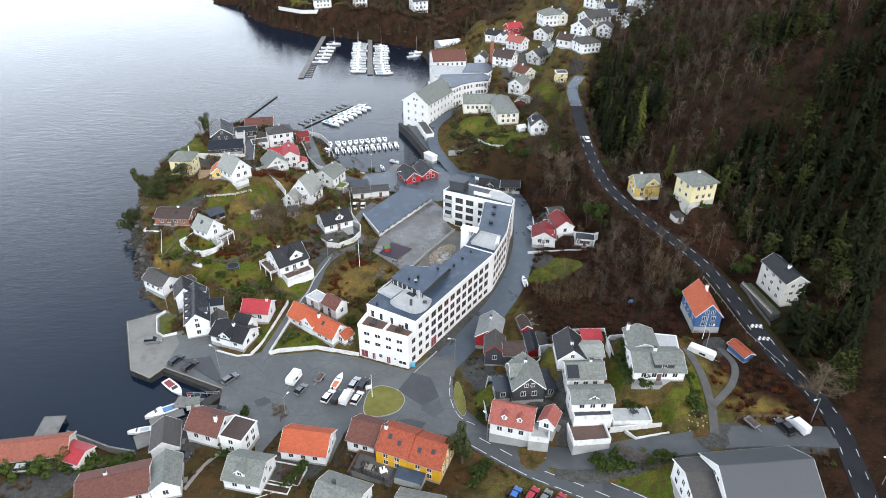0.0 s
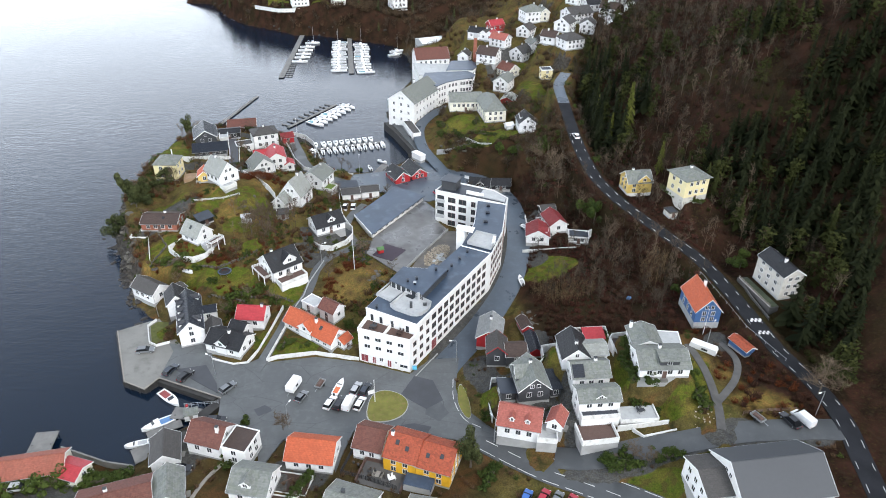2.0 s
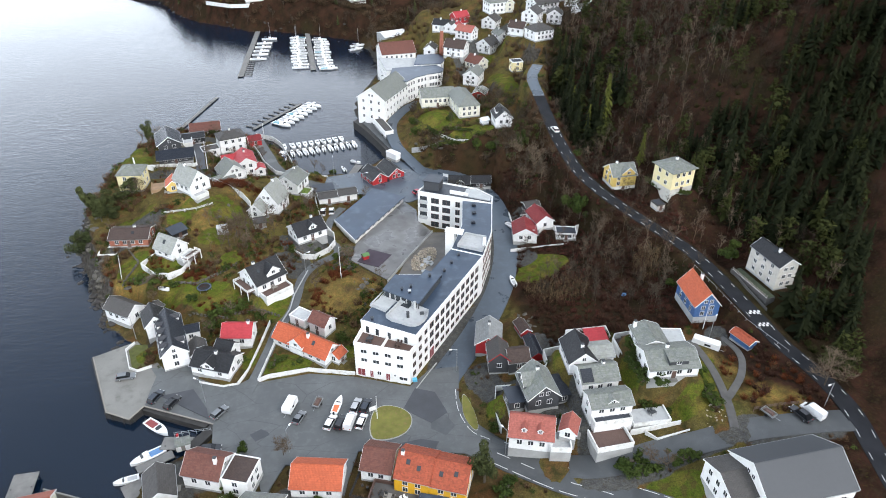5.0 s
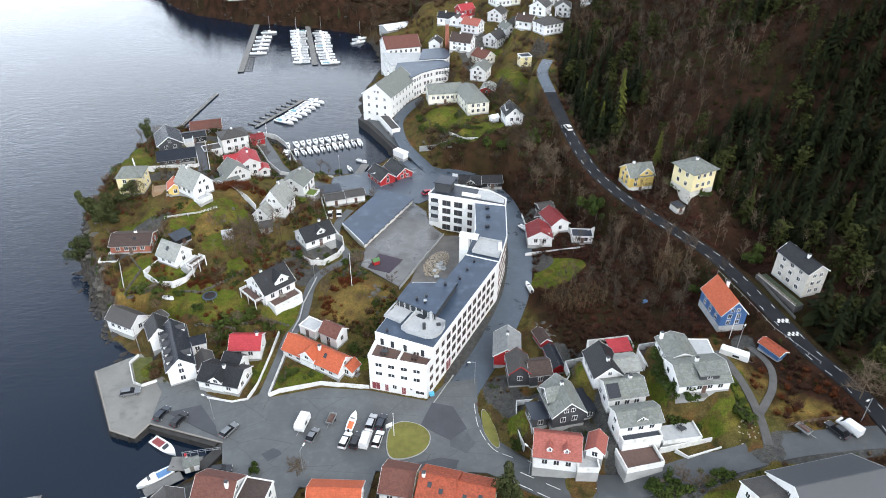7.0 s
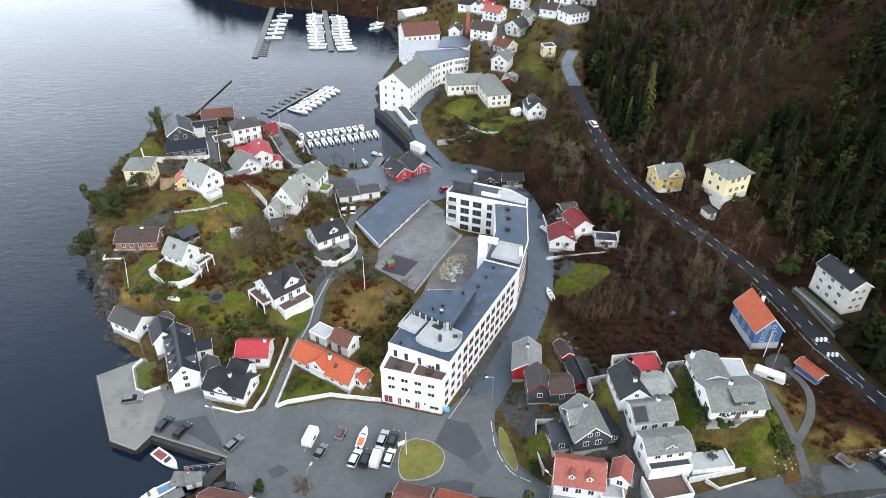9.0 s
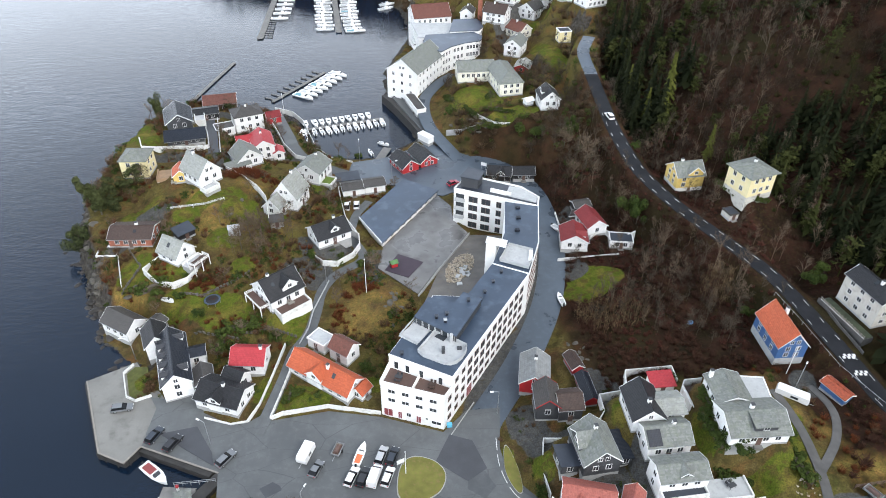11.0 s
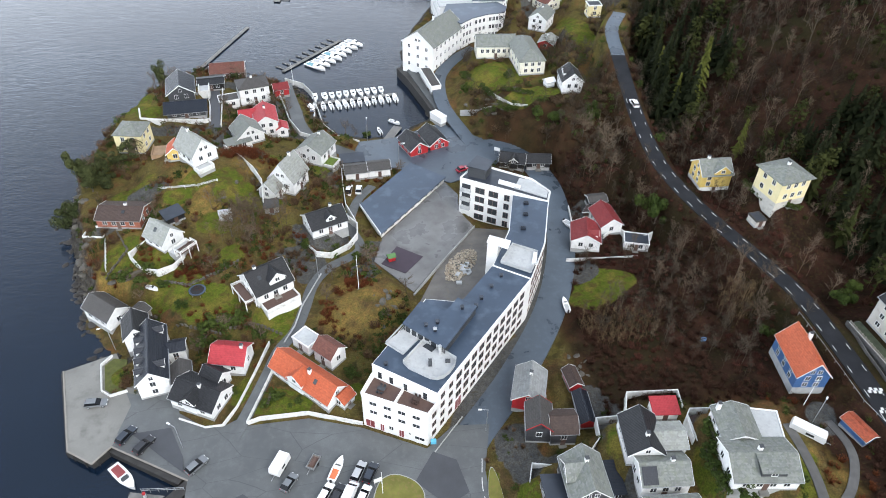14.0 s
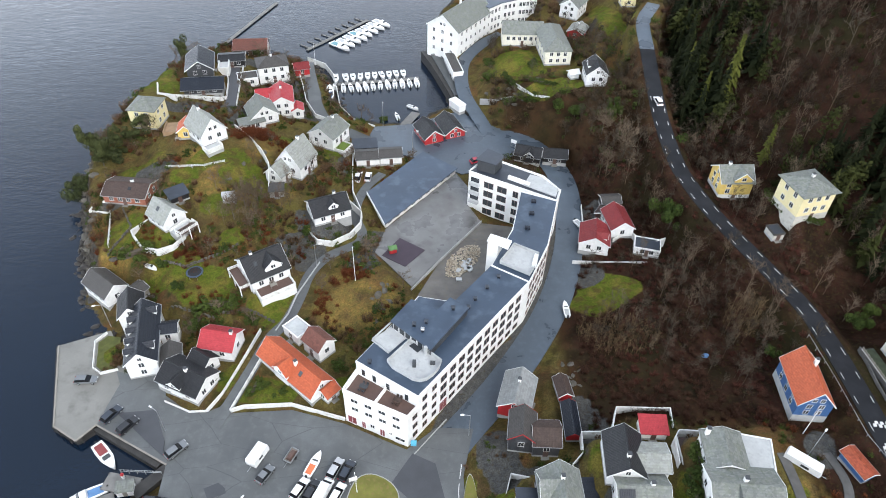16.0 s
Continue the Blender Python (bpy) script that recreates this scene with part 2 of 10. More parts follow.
M_AGED = plain("aged_cream_render", (0.50, 0.48, 0.43), 0.85, 0.12, 0.4, 2.0, stain=(0.34, 0.32, 0.28))
M_STONE = plain("dry_stone", (0.085, 0.076, 0.064), 0.9, 0.45, 0.9, 2.5, stain=(0.045, 0.048, 0.02), bump=0.8)
M_DARKFRAME = plain("dark_brown_window_frame", (0.24, 0.165, 0.14), 0.5, 0.1, 0.5, 4.0)
M_PLASTER = plain("white_render", (0.77, 0.765, 0.745), 0.8, 0.05, 0.25, 2.0, stain=(0.64, 0.625, 0.59))
M_WALLWHITE = plain("white_garden_wall", (0.68, 0.68, 0.66), 0.8, 0.08, 0.4, 2.0, stain=(0.44, 0.43, 0.39))
M_TRIM = plain("white_trim", (0.80, 0.80, 0.79), 0.5, 0.04, 0.5, 4.0)
M_CREAM = boards("cream_weatherboard", (0.70, 0.68, 0.57))
M_PALEYEL = plain("pale_yellow_render", (0.72, 0.63, 0.36), 0.8, 0.08, 0.3, 2.0)
M_YELLOW = boards("yellow_weatherboard", (0.64, 0.46, 0.13))
M_OCHRE = boards("ochre_yellow_weatherboard", (0.66, 0.36, 0.015), upright=True)
M_BLUE = boards("blue_weatherboard", (0.045, 0.115, 0.27))
M_RED = boards("red_weatherboard", (0.38, 0.018, 0.022), upright=True)
M_DGREY = boards("dark_grey_weatherboard", (0.045, 0.048, 0.0528))
M_BLACKWOOD = boards("black_stained_wood", (0.0096, 0.0096, 0.0108), upright=True)
M_BROWNWOOD = boards("brown_decking", (0.10, 0.058, 0.045), 0.14, True)
M_GREYWOOD = boards("weathered_grey_wood", (0.24, 0.22, 0.19), 0.14, True)
M_BRICK = plain("red_brick", (0.30, 0.105, 0.065), 0.85, 0.3, 0.8, 4.0)
M_SLATE = tiles("grey_slate", (0.178, 0.188, 0.174), 0.45, 0.5, 0.65, 0.28, (0.156, 0.1716, 0.1092), 0.5)
M_SLATELIGHT = tiles("light_slate", (0.2808, 0.2886, 0.2691), 0.45, 0.5, 0.65, 0.22, (0.2184, 0.2262, 0.156), 0.4)
M_BLACKTILE = tiles("black_roof_tile", (0.021, 0.0216, 0.024), 0.34, 0.3, 0.5, 0.3)
M_BROWNTILE = tiles("brown_roof_tile", (0.063, 0.042, 0.0348), 0.34, 0.3, 0.6, 0.25, (0.078, 0.06, 0.054), 0.3)
M_GREYTILE = tiles("grey_roof_tile", (0.069, 0.0648, 0.0618), 0.34, 0.3, 0.6, 0.2, (0.096, 0.09, 0.078), 0.3)
M_NAVYTILE = tiles("glazed_navy_tile", (0.018, 0.0216, 0.03), 0.34, 0.3, 0.3, 0.2)
M_ORANGE = tiles("orange_pan_tile", (0.44, 0.098, 0.042), 0.36, 0.3, 0.6, 0.22, (0.36, 0.095, 0.045), 0.4)
M_ORANGEOLD = tiles("old_orange_pan_tile", (0.31, 0.070, 0.036), 0.36, 0.3, 0.65, 0.38, (0.26, 0.075, 0.03), 0.45)
M_REDTILE = tiles("red_roof_tile", (0.38, 0.040, 0.048), 0.36, 0.3, 0.5, 0.18)
M_REDOLD = tiles("faded_red_tile", (0.3276, 0.1014, 0.078), 0.36, 0.3, 0.65, 0.22, (0.2574, 0.0936, 0.078), 0.3)
M_MAROON = tiles("maroon_tile", (0.20, 0.028, 0.030), 0.36, 0.3, 0.6, 0.25)
M_RUST = tiles("rust_brown_tile", (0.140, 0.056, 0.042), 0.36, 0.3, 0.65, 0.25, (0.1326, 0.0702, 0.0546), 0.4)
M_FELT = plain("blue_grey_roofing_felt", (0.036, 0.055, 0.086), 0.40, 0.25, 0.12, 1.2, stain=(0.062, 0.088, 0.125), bump=0.1)
M_FELTDARK = plain("dark_roofing_felt", (0.02808, 0.03432, 0.0468), 0.45, 0.25, 0.2, 1.2, stain=(0.039, 0.0468, 0.06084), bump=0.1)
M_SHEET = plain("grey_sheet_roof", (0.056, 0.060, 0.066), 0.6, 0.08, 0.08, 1.5, bump=0.05)
M_PALESHEET = tiles("weathered_pale_roof", (0.26, 0.27, 0.27), 0.5, 0.6, 0.6, 0.2, (0.2, 0.2, 0.18), 0.4)
M_RUBBLE = leafy("pale_rubble", (0.20, 0.16, 0.115), (0.52, 0.46, 0.37), 0.9)
M_FADED = tiles("faded_salmon_tile", (0.28, 0.092, 0.062), 0.36, 0.3, 0.7, 0.22, (0.22, 0.10, 0.07), 0.4)
M_PALEDECK = plain("pale_concrete_deck", (0.42, 0.43, 0.43), 0.8, 0.12, 0.4, 2.5, stain=(0.32, 0.33, 0.33))
def wet_asphalt():
    """Court paving with puddles: damp patches are darker and glossy."""
    m = plain("wet_paving", (0.150, 0.148, 0.145), 0.6, 0.25, 0.12, 2.0, stain=(0.085, 0.083, 0.082))
    n, l, b = m.node_tree.nodes, m.node_tree.links, m.node_tree.nodes["Principled BSDF"]
    f = ramp(n, l, noise_tex(n, l, n.new("ShaderNodeNewGeometry").outputs["Position"], 0.16, 6), 0.44, 0.58)
    r = n.new("ShaderNodeMapRange")
    r.inputs["To Min"].default_value, r.inputs["To Max"].default_value = 0.75, 0.10
    l.new(f, r.inputs["Value"]), l.new(r.outputs[0], b.inputs["Roughness"])
    return m


M_WET = wet_asphalt()
M_YARD = plain("damp_grey_gravel", (0.125, 0.115, 0.105), 0.8, 0.3, 0.3, 4.0, stain=(0.13, 0.115, 0.095), bump=0.5)
M_RUSTBUSH = leafy("beech_leaves", (0.050, 0.014, 0.007), (0.150, 0.050, 0.020))
M_GLASS, _n, _l, _b = node_mat("window_glass")
_b.inputs["Base Color"].default_value = (0.035, 0.040, 0.045, 1)
_b.inputs["Roughness"].default_value = 0.06
M_CARGLASS, _n, _l, _b = node_mat("tinted_car_glass")
_b.inputs["Base Color"].default_value = (0.010, 0.011, 0.013, 1)
_b.inputs["Roughness"].default_value = 0.12
_b.inputs["Specular IOR Level"].default_value = 0.22
M_METAL = plain("galvanised_steel", (0.45, 0.46, 0.47), 0.45, 0.1, 0.5, 4.0, metal=0.7)
M_RUBBER = plain("black_rubber", (0.012, 0.012, 0.013), 0.8, 0.2, 1.0, 8.0)
M_LINE = plain("road_marking_paint", (0.72, 0.72, 0.70), 0.7, 0.12, 0.8, 6.0)
M_PIER = plain("pier_decking", (0.17, 0.165, 0.155), 0.85, 0.25, 0.6, 4.0)
M_KERB = plain("granite_kerb", (0.36, 0.36, 0.34), 0.8, 0.12, 0.5, 5.0)
M_BARK = plain("bark", (0.085, 0.068, 0.052), 0.9, 0.3, 1.5, 6.0)
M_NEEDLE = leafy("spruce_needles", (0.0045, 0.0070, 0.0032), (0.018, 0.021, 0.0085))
M_OLIVE = leafy("olive_needles", (0.014, 0.018, 0.006), (0.046, 0.050, 0.015))
M_PINE = leafy("pine_needles", (0.012, 0.019, 0.008), (0.080, 0.088, 0.034))
M_YELLOWGREEN = leafy("yellow_green_needles", (0.030, 0.036, 0.008), (0.110, 0.115, 0.026))
M_HEDGE = leafy("evergreen_leaves", (0.018, 0.032, 0.009), (0.066, 0.086, 0.020))
M_TWIGBROWN = leafy("brown_garden_twigs", (0.042, 0.027, 0.016), (0.150, 0.092, 0.052))
M_TWIG = leafy("bare_twigs", (0.018, 0.0143, 0.010), (0.102, 0.083, 0.061))
M_TWIGDULL = leafy("dull_brown_twigs", (0.030, 0.020, 0.012), (0.120, 0.082, 0.050))
# darker copy of the bare twigs, for the lower mountain wood
M_TWIGDARK = leafy("darker_bare_twigs", (0.012, 0.0085, 0.006), (0.052, 0.038, 0.028))
M_TWIGPALE = leafy("pale_bare_twigs", (0.045, 0.032, 0.022), (0.165, 0.125, 0.088))
M_TWIGRED = leafy("russet_twigs", (0.020, 0.0105, 0.008), (0.078, 0.038, 0.025))
M_TWIGTAN = leafy("tan_young_stems", (0.055, 0.038, 0.022), (0.190, 0.135, 0.075))
M_BRACKEN = leafy("dead_bracken", (0.030, 0.012, 0.009), (0.095, 0.036, 0.026))
M_STRAW = leafy("dead_grass_blades", (0.11, 0.075, 0.025), (0.26, 0.19, 0.07))

# ---- builders ----
def part(name, bm, material, parent=None, label=""):
    """Links a bmesh as one mesh object under a thing or a part."""
    me = bpy.data.meshes.new(name)
    bm.to_mesh(me)
    bm.free()
    me.materials.append(material)
    ob = new(name, me)
    ob.parent = parent
    if label:
        tagged(ob, label)
    return ob


def shared(name, me, parent, x, y, z, rz=0.0, sx=1.0, sy=1.0, sz=1.0):
    ob = new(name, me)
    ob.parent = parent
    ob.matrix_basis = pose(x, y, z, 0, 0, rz) @ Matrix.Diagonal((sx, sy, sz, 1))
    return ob


def thing(name, label, category, x, y, z, rz=0.0, group="", kind=""):
    ob = new(name)
    ob.empty_display_size = 0.5
    ob.matrix_basis = pose(x, y, z, 0, 0, rz)
    return tagged(ob, label, category, group, kind)


def box(bm, x0, x1, y0, y1, z0, z1, taper=0.0):
    v = [bm.verts.new((x, y, z)) for z, k in ((z0, 0), (z1, taper)) for x, y in ((x0 + k, y0 + k), (x1 - k, y0 + k), (x1 - k, y1 - k), (x0 + k, y1 - k))]
    for f in ((3, 2, 1, 0), (4, 5, 6, 7), (0, 1, 5, 4), (1, 2, 6, 5), (2, 3, 7, 6), (3, 0, 4, 7)):
        bm.faces.new([v[i] for i in f])
    return v


def boxed(*dims):
    bm = bmesh.new()
    box(bm, *dims)
    return bm


def hull_between(bm, low, high):
    """A closed solid between two loops with the same number of corners."""
    a, b = [bm.verts.new(p) for p in low], [bm.verts.new(p) for p in high]
    k = len(a)
    bm.faces.new(a[::-1]), bm.faces.new(b)
    for i in range(k):
        j = (i + 1) % k
        bm.faces.new((a[i], a[j], b[j], b[i]))


def solid(*pairs):
    bm = bmesh.new()
    for low, high in pairs:
        hull_between(bm, low, high)
    bmesh.ops.recalc_face_normals(bm, faces=bm.faces)
    return bm


def upright(loop, z0, z1):
    return [(x, y, z0) for x, y in loop], [(x, y, z1) for x, y in loop]


def rod(bm, a, b, r, sides=6, r2=None):
    a, b = Vector(a), Vector(b)
    q = (b - a).to_track_quat("Z", "Y")
    lo = [a + q @ Vector((r * math.cos(t), r * math.sin(t), 0)) for t in (2 * math.pi * i / sides for i in range(sides))]
    r2 = r if r2 is None else r2
    hi = [b + q @ Vector((r2 * math.cos(t), r2 * math.sin(t), 0)) for t in (2 * math.pi * i / sides for i in range(sides))]
    hull_between(bm, lo, hi)


def rods(r, *ends):
    bm = bmesh.new()
    for a, b in ends:
        rod(bm, a, b, r)
    return bm


def slabbed(bm, quad, t):
    """A roof slab: a sloping quad with thickness t downwards."""
    hull_between(bm, [(x, y, z - t) for x, y, z in quad], quad)


_window_meshes = {}


def window_meshes(w, h, bars, rim=None):
    """Frame and pane, facing +y, centred; kept so that alike windows share them."""
    key = (round(w, 2), round(h, 2), bars, rim)
    if key not in _window_meshes:
        f = bmesh.new()
        t = 0.07
        xs = [-w / 2 - t]
        for i in range(bars + 1):
            x0, x1 = -w / 2 + w * i / (bars + 1), -w / 2 + w * (i + 1) / (bars + 1)
            xs += [x0 + (0.03 if i else 0.0), x1 - (0.03 if i < bars else 0.0)]
        xs.append(w / 2 + t)
        zs = [-h / 2 - t, -h / 2, h / 2, h / 2 + t]
        grid = [[[f.verts.new((x, y, z)) for z in zs] for x in xs] for y in (-0.02, 0.07)]
        def solid_cell(i, j):
            return 0 <= i < len(xs) - 1 and 0 <= j < 3 and not (i % 2 == 1 and j == 1)
        for i in range(len(xs) - 1):
            for j in range(3):
                if not solid_cell(i, j):
                    continue
                q = ((i, j), (i + 1, j), (i + 1, j + 1), (i, j + 1))
                f.faces.new([grid[1][m][n] for m, n in q[::-1]])
                f.faces.new([grid[0][m][n] for m, n in q])
                for (m0, n0), (m1, n1), (di, dj) in ((q[0], q[1], (0, -1)), (q[1], q[2], (1, 0)), (q[2], q[3], (0, 1)), (q[3], q[0], (-1, 0))):
                    if not solid_cell(i + di, j + dj):
                        f.faces.new((grid[0][m1][n1], grid[0][m0][n0], grid[1][m0][n0], grid[1][m1][n1]))
        bmesh.ops.recalc_face_normals(f, faces=f.faces)
        p = bmesh.new()
        box(p, -w / 2, w / 2, -0.02, 0.025, -h / 2, h / 2)
        out = []
        for nm, bm, mt in (("window", f, rim or M_TRIM), ("pane", p, M_GLASS)):
            me = bpy.data.meshes.new(nm)
            bm.to_mesh(me), bm.free(), me.materials.append(mt)
            out.append(me)
        _window_meshes[key] = out
    return _window_meshes[key]


def window(parent, x, y, z, face, w=0.95, h=1.15, bars=1, rim=None):
    """face: the way it looks, in degrees about z; 0 looks along +y."""
    f, p = window_meshes(w, h, bars, rim)
    ob = shared("window", f, parent, x, y, z, face)
    pn = new("pane", p)
    pn.parent = ob
    return ob


def window_row(parent, x0, y0, x1, y1, z, count, w=0.95, h=1.15, bars=1, inset=1.0, rim=None):
    """Windows spaced evenly along a wall from (x0, y0) to (x1, y1); the wall's outside is to the right of that way."""
    d = Vector((x1 - x0, y1 - y0))
    ln = d.length
    face = math.degrees(math.atan2(d.y, d.x)) - 180
    for i in range(count):
        k = inset + (ln - 2 * inset) * ((i + 0.5) / count)
        window(parent, x0 + d.x * k / ln, y0 + d.y * k / ln, z, face, w, h, bars, rim)


PADS = []


def house(name, label, x, y, z, rz, length, width, eave, ridge, wall, roof, form="gable", over=0.35, base=0.5,
          chimney=None, dormers=(), trim=None, rows=None, win=(1.05, 1.28), cols=None, door=True, footing=None, depth=2.5, chim_mat=None, category="house", ends=True, skylights=()):
    """A house with its ridge along its own x. eave and ridge are heights over z; rows: storeys of windows; cols: windows on a long side and on a gable."""
    h = thing(name, label, category, x, y, z, rz)
    PADS.append((x, y, radians(rz), length / 2, width / 2, z))
    a, b, t = length / 2, width / 2, 0.16
    trim = trim or M_TRIM
    bm = bmesh.new()
    if form == "gable":
        hull_between(bm, [(-a, -b, base), (-a, b, base), (-a, b, eave), (-a, 0, ridge - t), (-a, -b, eave)], [(a, -b, base), (a, b, base), (a, b, eave), (a, 0, ridge - t), (a, -b, eave)])
        bmesh.ops.recalc_face_normals(bm, faces=bm.faces)
    elif form == "shed":
        hull_between(bm, [(-a, -b, base), (-a, b, base), (-a, b, ridge - t), (-a, -b, eave)], [(a, -b, base), (a, b, base), (a, b, ridge - t), (a, -b, eave)])
        bmesh.ops.recalc_face_normals(bm, faces=bm.faces)
    else:
        box(bm, -a, a, -b, b, base, eave)
    part("wall", bm, wall, h)
    part("foundation", boxed(-a - 0.03, a + 0.03, -b - 0.03, b + 0.03, -depth, base), footing or M_GREYWALL, h)
    s = (ridge - eave) / b
    if form == "gable":
        e, o = eave - over * s, over
        for sy in (-1, 1):
            bm = bmesh.new()
            slabbed(bm, [(-a - o, sy * (b + o), e + t), (a + o, sy * (b + o), e + t), (a + o, 0, ridge + t * 0.3), (-a - o, 0, ridge + t * 0.3)], t)
            bmesh.ops.recalc_face_normals(bm, faces=bm.faces)
            part("roof_slope", bm, roof, h)
            for sx in (-1, 1):
                bm, q = bmesh.new(), sx * (a + o)
                hull_between(bm, [(q, sy * (b + o), e - 0.08), (q, sy * (b + o), e + t + 0.05), (q, 0, ridge + t * 0.3 + 0.05), (q, 0, ridge - 0.2)],
                             [(q + sx * 0.04, sy * (b + o), e - 0.08), (q + sx * 0.04, sy * (b + o), e + t + 0.05), (q + sx * 0.04, 0, ridge + t * 0.3 + 0.05), (q + sx * 0.04, 0, ridge - 0.2)])
                bmesh.ops.recalc_face_normals(bm, faces=bm.faces)
                part("barge_board", bm, trim, h)
            part("gutter", boxed(-a - o, a + o, sy * (b + o) - 0.02 if sy > 0 else -b - o - 0.1, b + o + 0.1 if sy > 0 else -b - o + 0.02, e - 0.02, e + 0.08), M_METAL, h)
        part("ridge_cap", boxed(-a - o, a + o, -0.13, 0.13, ridge + 0.02, ridge + 0.13), roof, h)
    elif form == "shed":
        bm = bmesh.new()
        slabbed(bm, [(-a - over, -b - over, eave - over * s / 2 + t), (a + over, -b - over, eave - over * s / 2 + t), (a + over, b + over, ridge + over * s / 2), (-a - over, b + over, ridge + over * s / 2)], t)
        bmesh.ops.recalc_face_normals(bm, faces=bm.faces)
        part("roof_slope", bm, roof, h)
    elif form == "hip":
        o, k = over, max(0.02, a - b)
        bm = bmesh.new()
        lo = [bm.verts.new(p) for p in ((-a - o, -b - o, eave), (a + o, -b - o, eave), (a + o, b + o, eave), (-a - o, b + o, eave))]
        mi = [bm.verts.new((v.co.x, v.co.y, eave + t)) for v in lo]
        r0, r1 = bm.verts.new((-k, 0, ridge)), bm.verts.new((k, 0, ridge))
        bm.faces.new(lo[::-1])
        for i in range(4):
            bm.faces.new((lo[i], lo[(i + 1) % 4], mi[(i + 1) % 4], mi[i]))
        for f in ((mi[0], mi[1], r1, r0), (mi[1], mi[2], r1), (mi[2], mi[3], r0, r1), (mi[3], mi[0], r0)):
            bm.faces.new(f)
        part("roof", bm, roof, h)
        for sx, sy in ((-1, -1), (1, -1), (1, 1), (-1, 1)):
            bm = bmesh.new()
            rod(bm, (sx * (a + o), sy * (b + o), eave + t + 0.02), (sx * k, 0, ridge + 0.03), 0.09, 5)
            part("hip_cap", bm, roof, h)
    else:
        part("roof", boxed(-a - 0.05, a + 0.05, -b - 0.05, b + 0.05, eave, eave + 0.12), roof, h)
        for x0, x1, y0, y1 in ((-a - 0.12, a + 0.12, -b - 0.12, -b + 0.1), (-a - 0.12, a + 0.12, b - 0.1, b + 0.12), (-a - 0.12, -a + 0.1, -b + 0.1, b - 0.1), (a - 0.1, a + 0.12, -b + 0.1, b - 0.1)):
            part("parapet", boxed(x0, x1, y0, y1, eave - 0.15, eave + 0.3), trim, h)
    if chimney:
        cx, cy = chimney
        top = ridge + 0.8
        c = part("chimney", boxed(cx - 0.32, cx + 0.32, cy - 0.32, cy + 0.32, eave, top), chim_mat or M_PLASTER, h)
        part("chimney_cap", boxed(cx - 0.38, cx + 0.38, cy - 0.38, cy + 0.38, top, top + 0.1), M_DGREY, c)
    for dx, side, dw, *more in dormers:
        share, shape, face = (*more, *(0.8, "gable", None)[len(more):])
        y1, dz = side * b * share, eave + (ridge - eave) * (1 - min(1, share))
        if shape == "shed":
            sh = min(ridge - 0.15, dz + 1.35)
            outline = [(dx - dw / 2, dz - 0.3), (dx + dw / 2, dz - 0.3), (dx + dw / 2, sh), (dx - dw / 2, sh)]
            peak = sh
        else:
            sh = dz + max(0.5, min(1.3, ridge - 0.42 * dw - dz))
            peak = sh + max(0.35, min(0.42 * dw, ridge + 0.1 - sh))
            low = base if share > 1 else dz - 0.3
            outline = [(dx - dw / 2, low), (dx + dw / 2, low), (dx + dw / 2, sh), (dx, peak), (dx - dw / 2, sh)]
        bm = bmesh.new()
        hull_between(bm, [(px, y1, pz) for px, pz in outline], [(px, 0, pz) for px, pz in outline])
        bmesh.ops.recalc_face_normals(bm, faces=bm.faces)
        d = part("dormer", bm, face or wall, h)
        if shape == "shed":
            bm = bmesh.new()
            slabbed(bm, [(dx - dw / 2 - 0.2, y1 + side * 0.3, sh + 0.1), (dx + dw / 2 + 0.2, y1 + side * 0.3, sh + 0.1), (dx + dw / 2 + 0.2, 0, ridge + 0.2), (dx - dw / 2 - 0.2, 0, ridge + 0.2)], 0.12)
            bmesh.ops.recalc_face_normals(bm, faces=bm.faces)
            part("dormer_roof", bm, roof, d)
        else:
            for sx in (-1, 1):
                bm = bmesh.new()
                slabbed(bm, [(dx + sx * (dw / 2 + 0.22), y1 + side * 0.3, sh - 0.1), (dx, y1 + side * 0.3, peak + 0.12), (dx, 0, peak + 0.12), (dx + sx * (dw / 2 + 0.22), 0, sh - 0.1)], 0.12)
                bmesh.ops.recalc_face_normals(bm, faces=bm.faces)
                part("dormer_roof", bm, roof, d)
                bm = bmesh.new()
                q0, q1 = y1 + side * 0.3, y1 + side * 0.35
                ends = [(dx + sx * (dw / 2 + 0.22), sh - 0.28), (dx + sx * (dw / 2 + 0.22), sh - 0.06), (dx, peak + 0.16), (dx, peak - 0.08)]
                hull_between(bm, [(px, q0, pz) for px, pz in ends], [(px, q1, pz) for px, pz in ends])
                bmesh.ops.recalc_face_normals(bm, faces=bm.faces)
                part("barge_board", bm, trim, d)
        f, p = window_meshes(min(1.0, dw * 0.45), 0.9, 1)
        zw = (dz + sh) / 2 + (0.1 if shape == "shed" else 0.25 * (peak - sh))
        shared("dormer_window", f, d, dx, y1, zw, 0 if side > 0 else 180)
        shared("dormer_pane", p, d, dx, y1, zw, 0 if side > 0 else 180)
    for k, (dx, side, lift) in enumerate(skylights):
        y0, y1 = side * b * (1 - lift), side * b * (1 - lift) - side * 0.8
        z0, z1 = eave + (ridge - eave) * lift + t + 0.06, eave + (ridge - eave) * lift + t + 0.06 + 0.8 * s
        bm = bmesh.new()
        slabbed(bm, [(dx - 0.4, y0, z0), (dx + 0.4, y0, z0), (dx + 0.4, y1, z1), (dx - 0.4, y1, z1)], 0.14)
        bmesh.ops.recalc_face_normals(bm, faces=bm.faces)
        part("roof_window", bm, M_GLASS, h)
    storeys = rows if rows is not None else max(1, int(eave / 2.5))
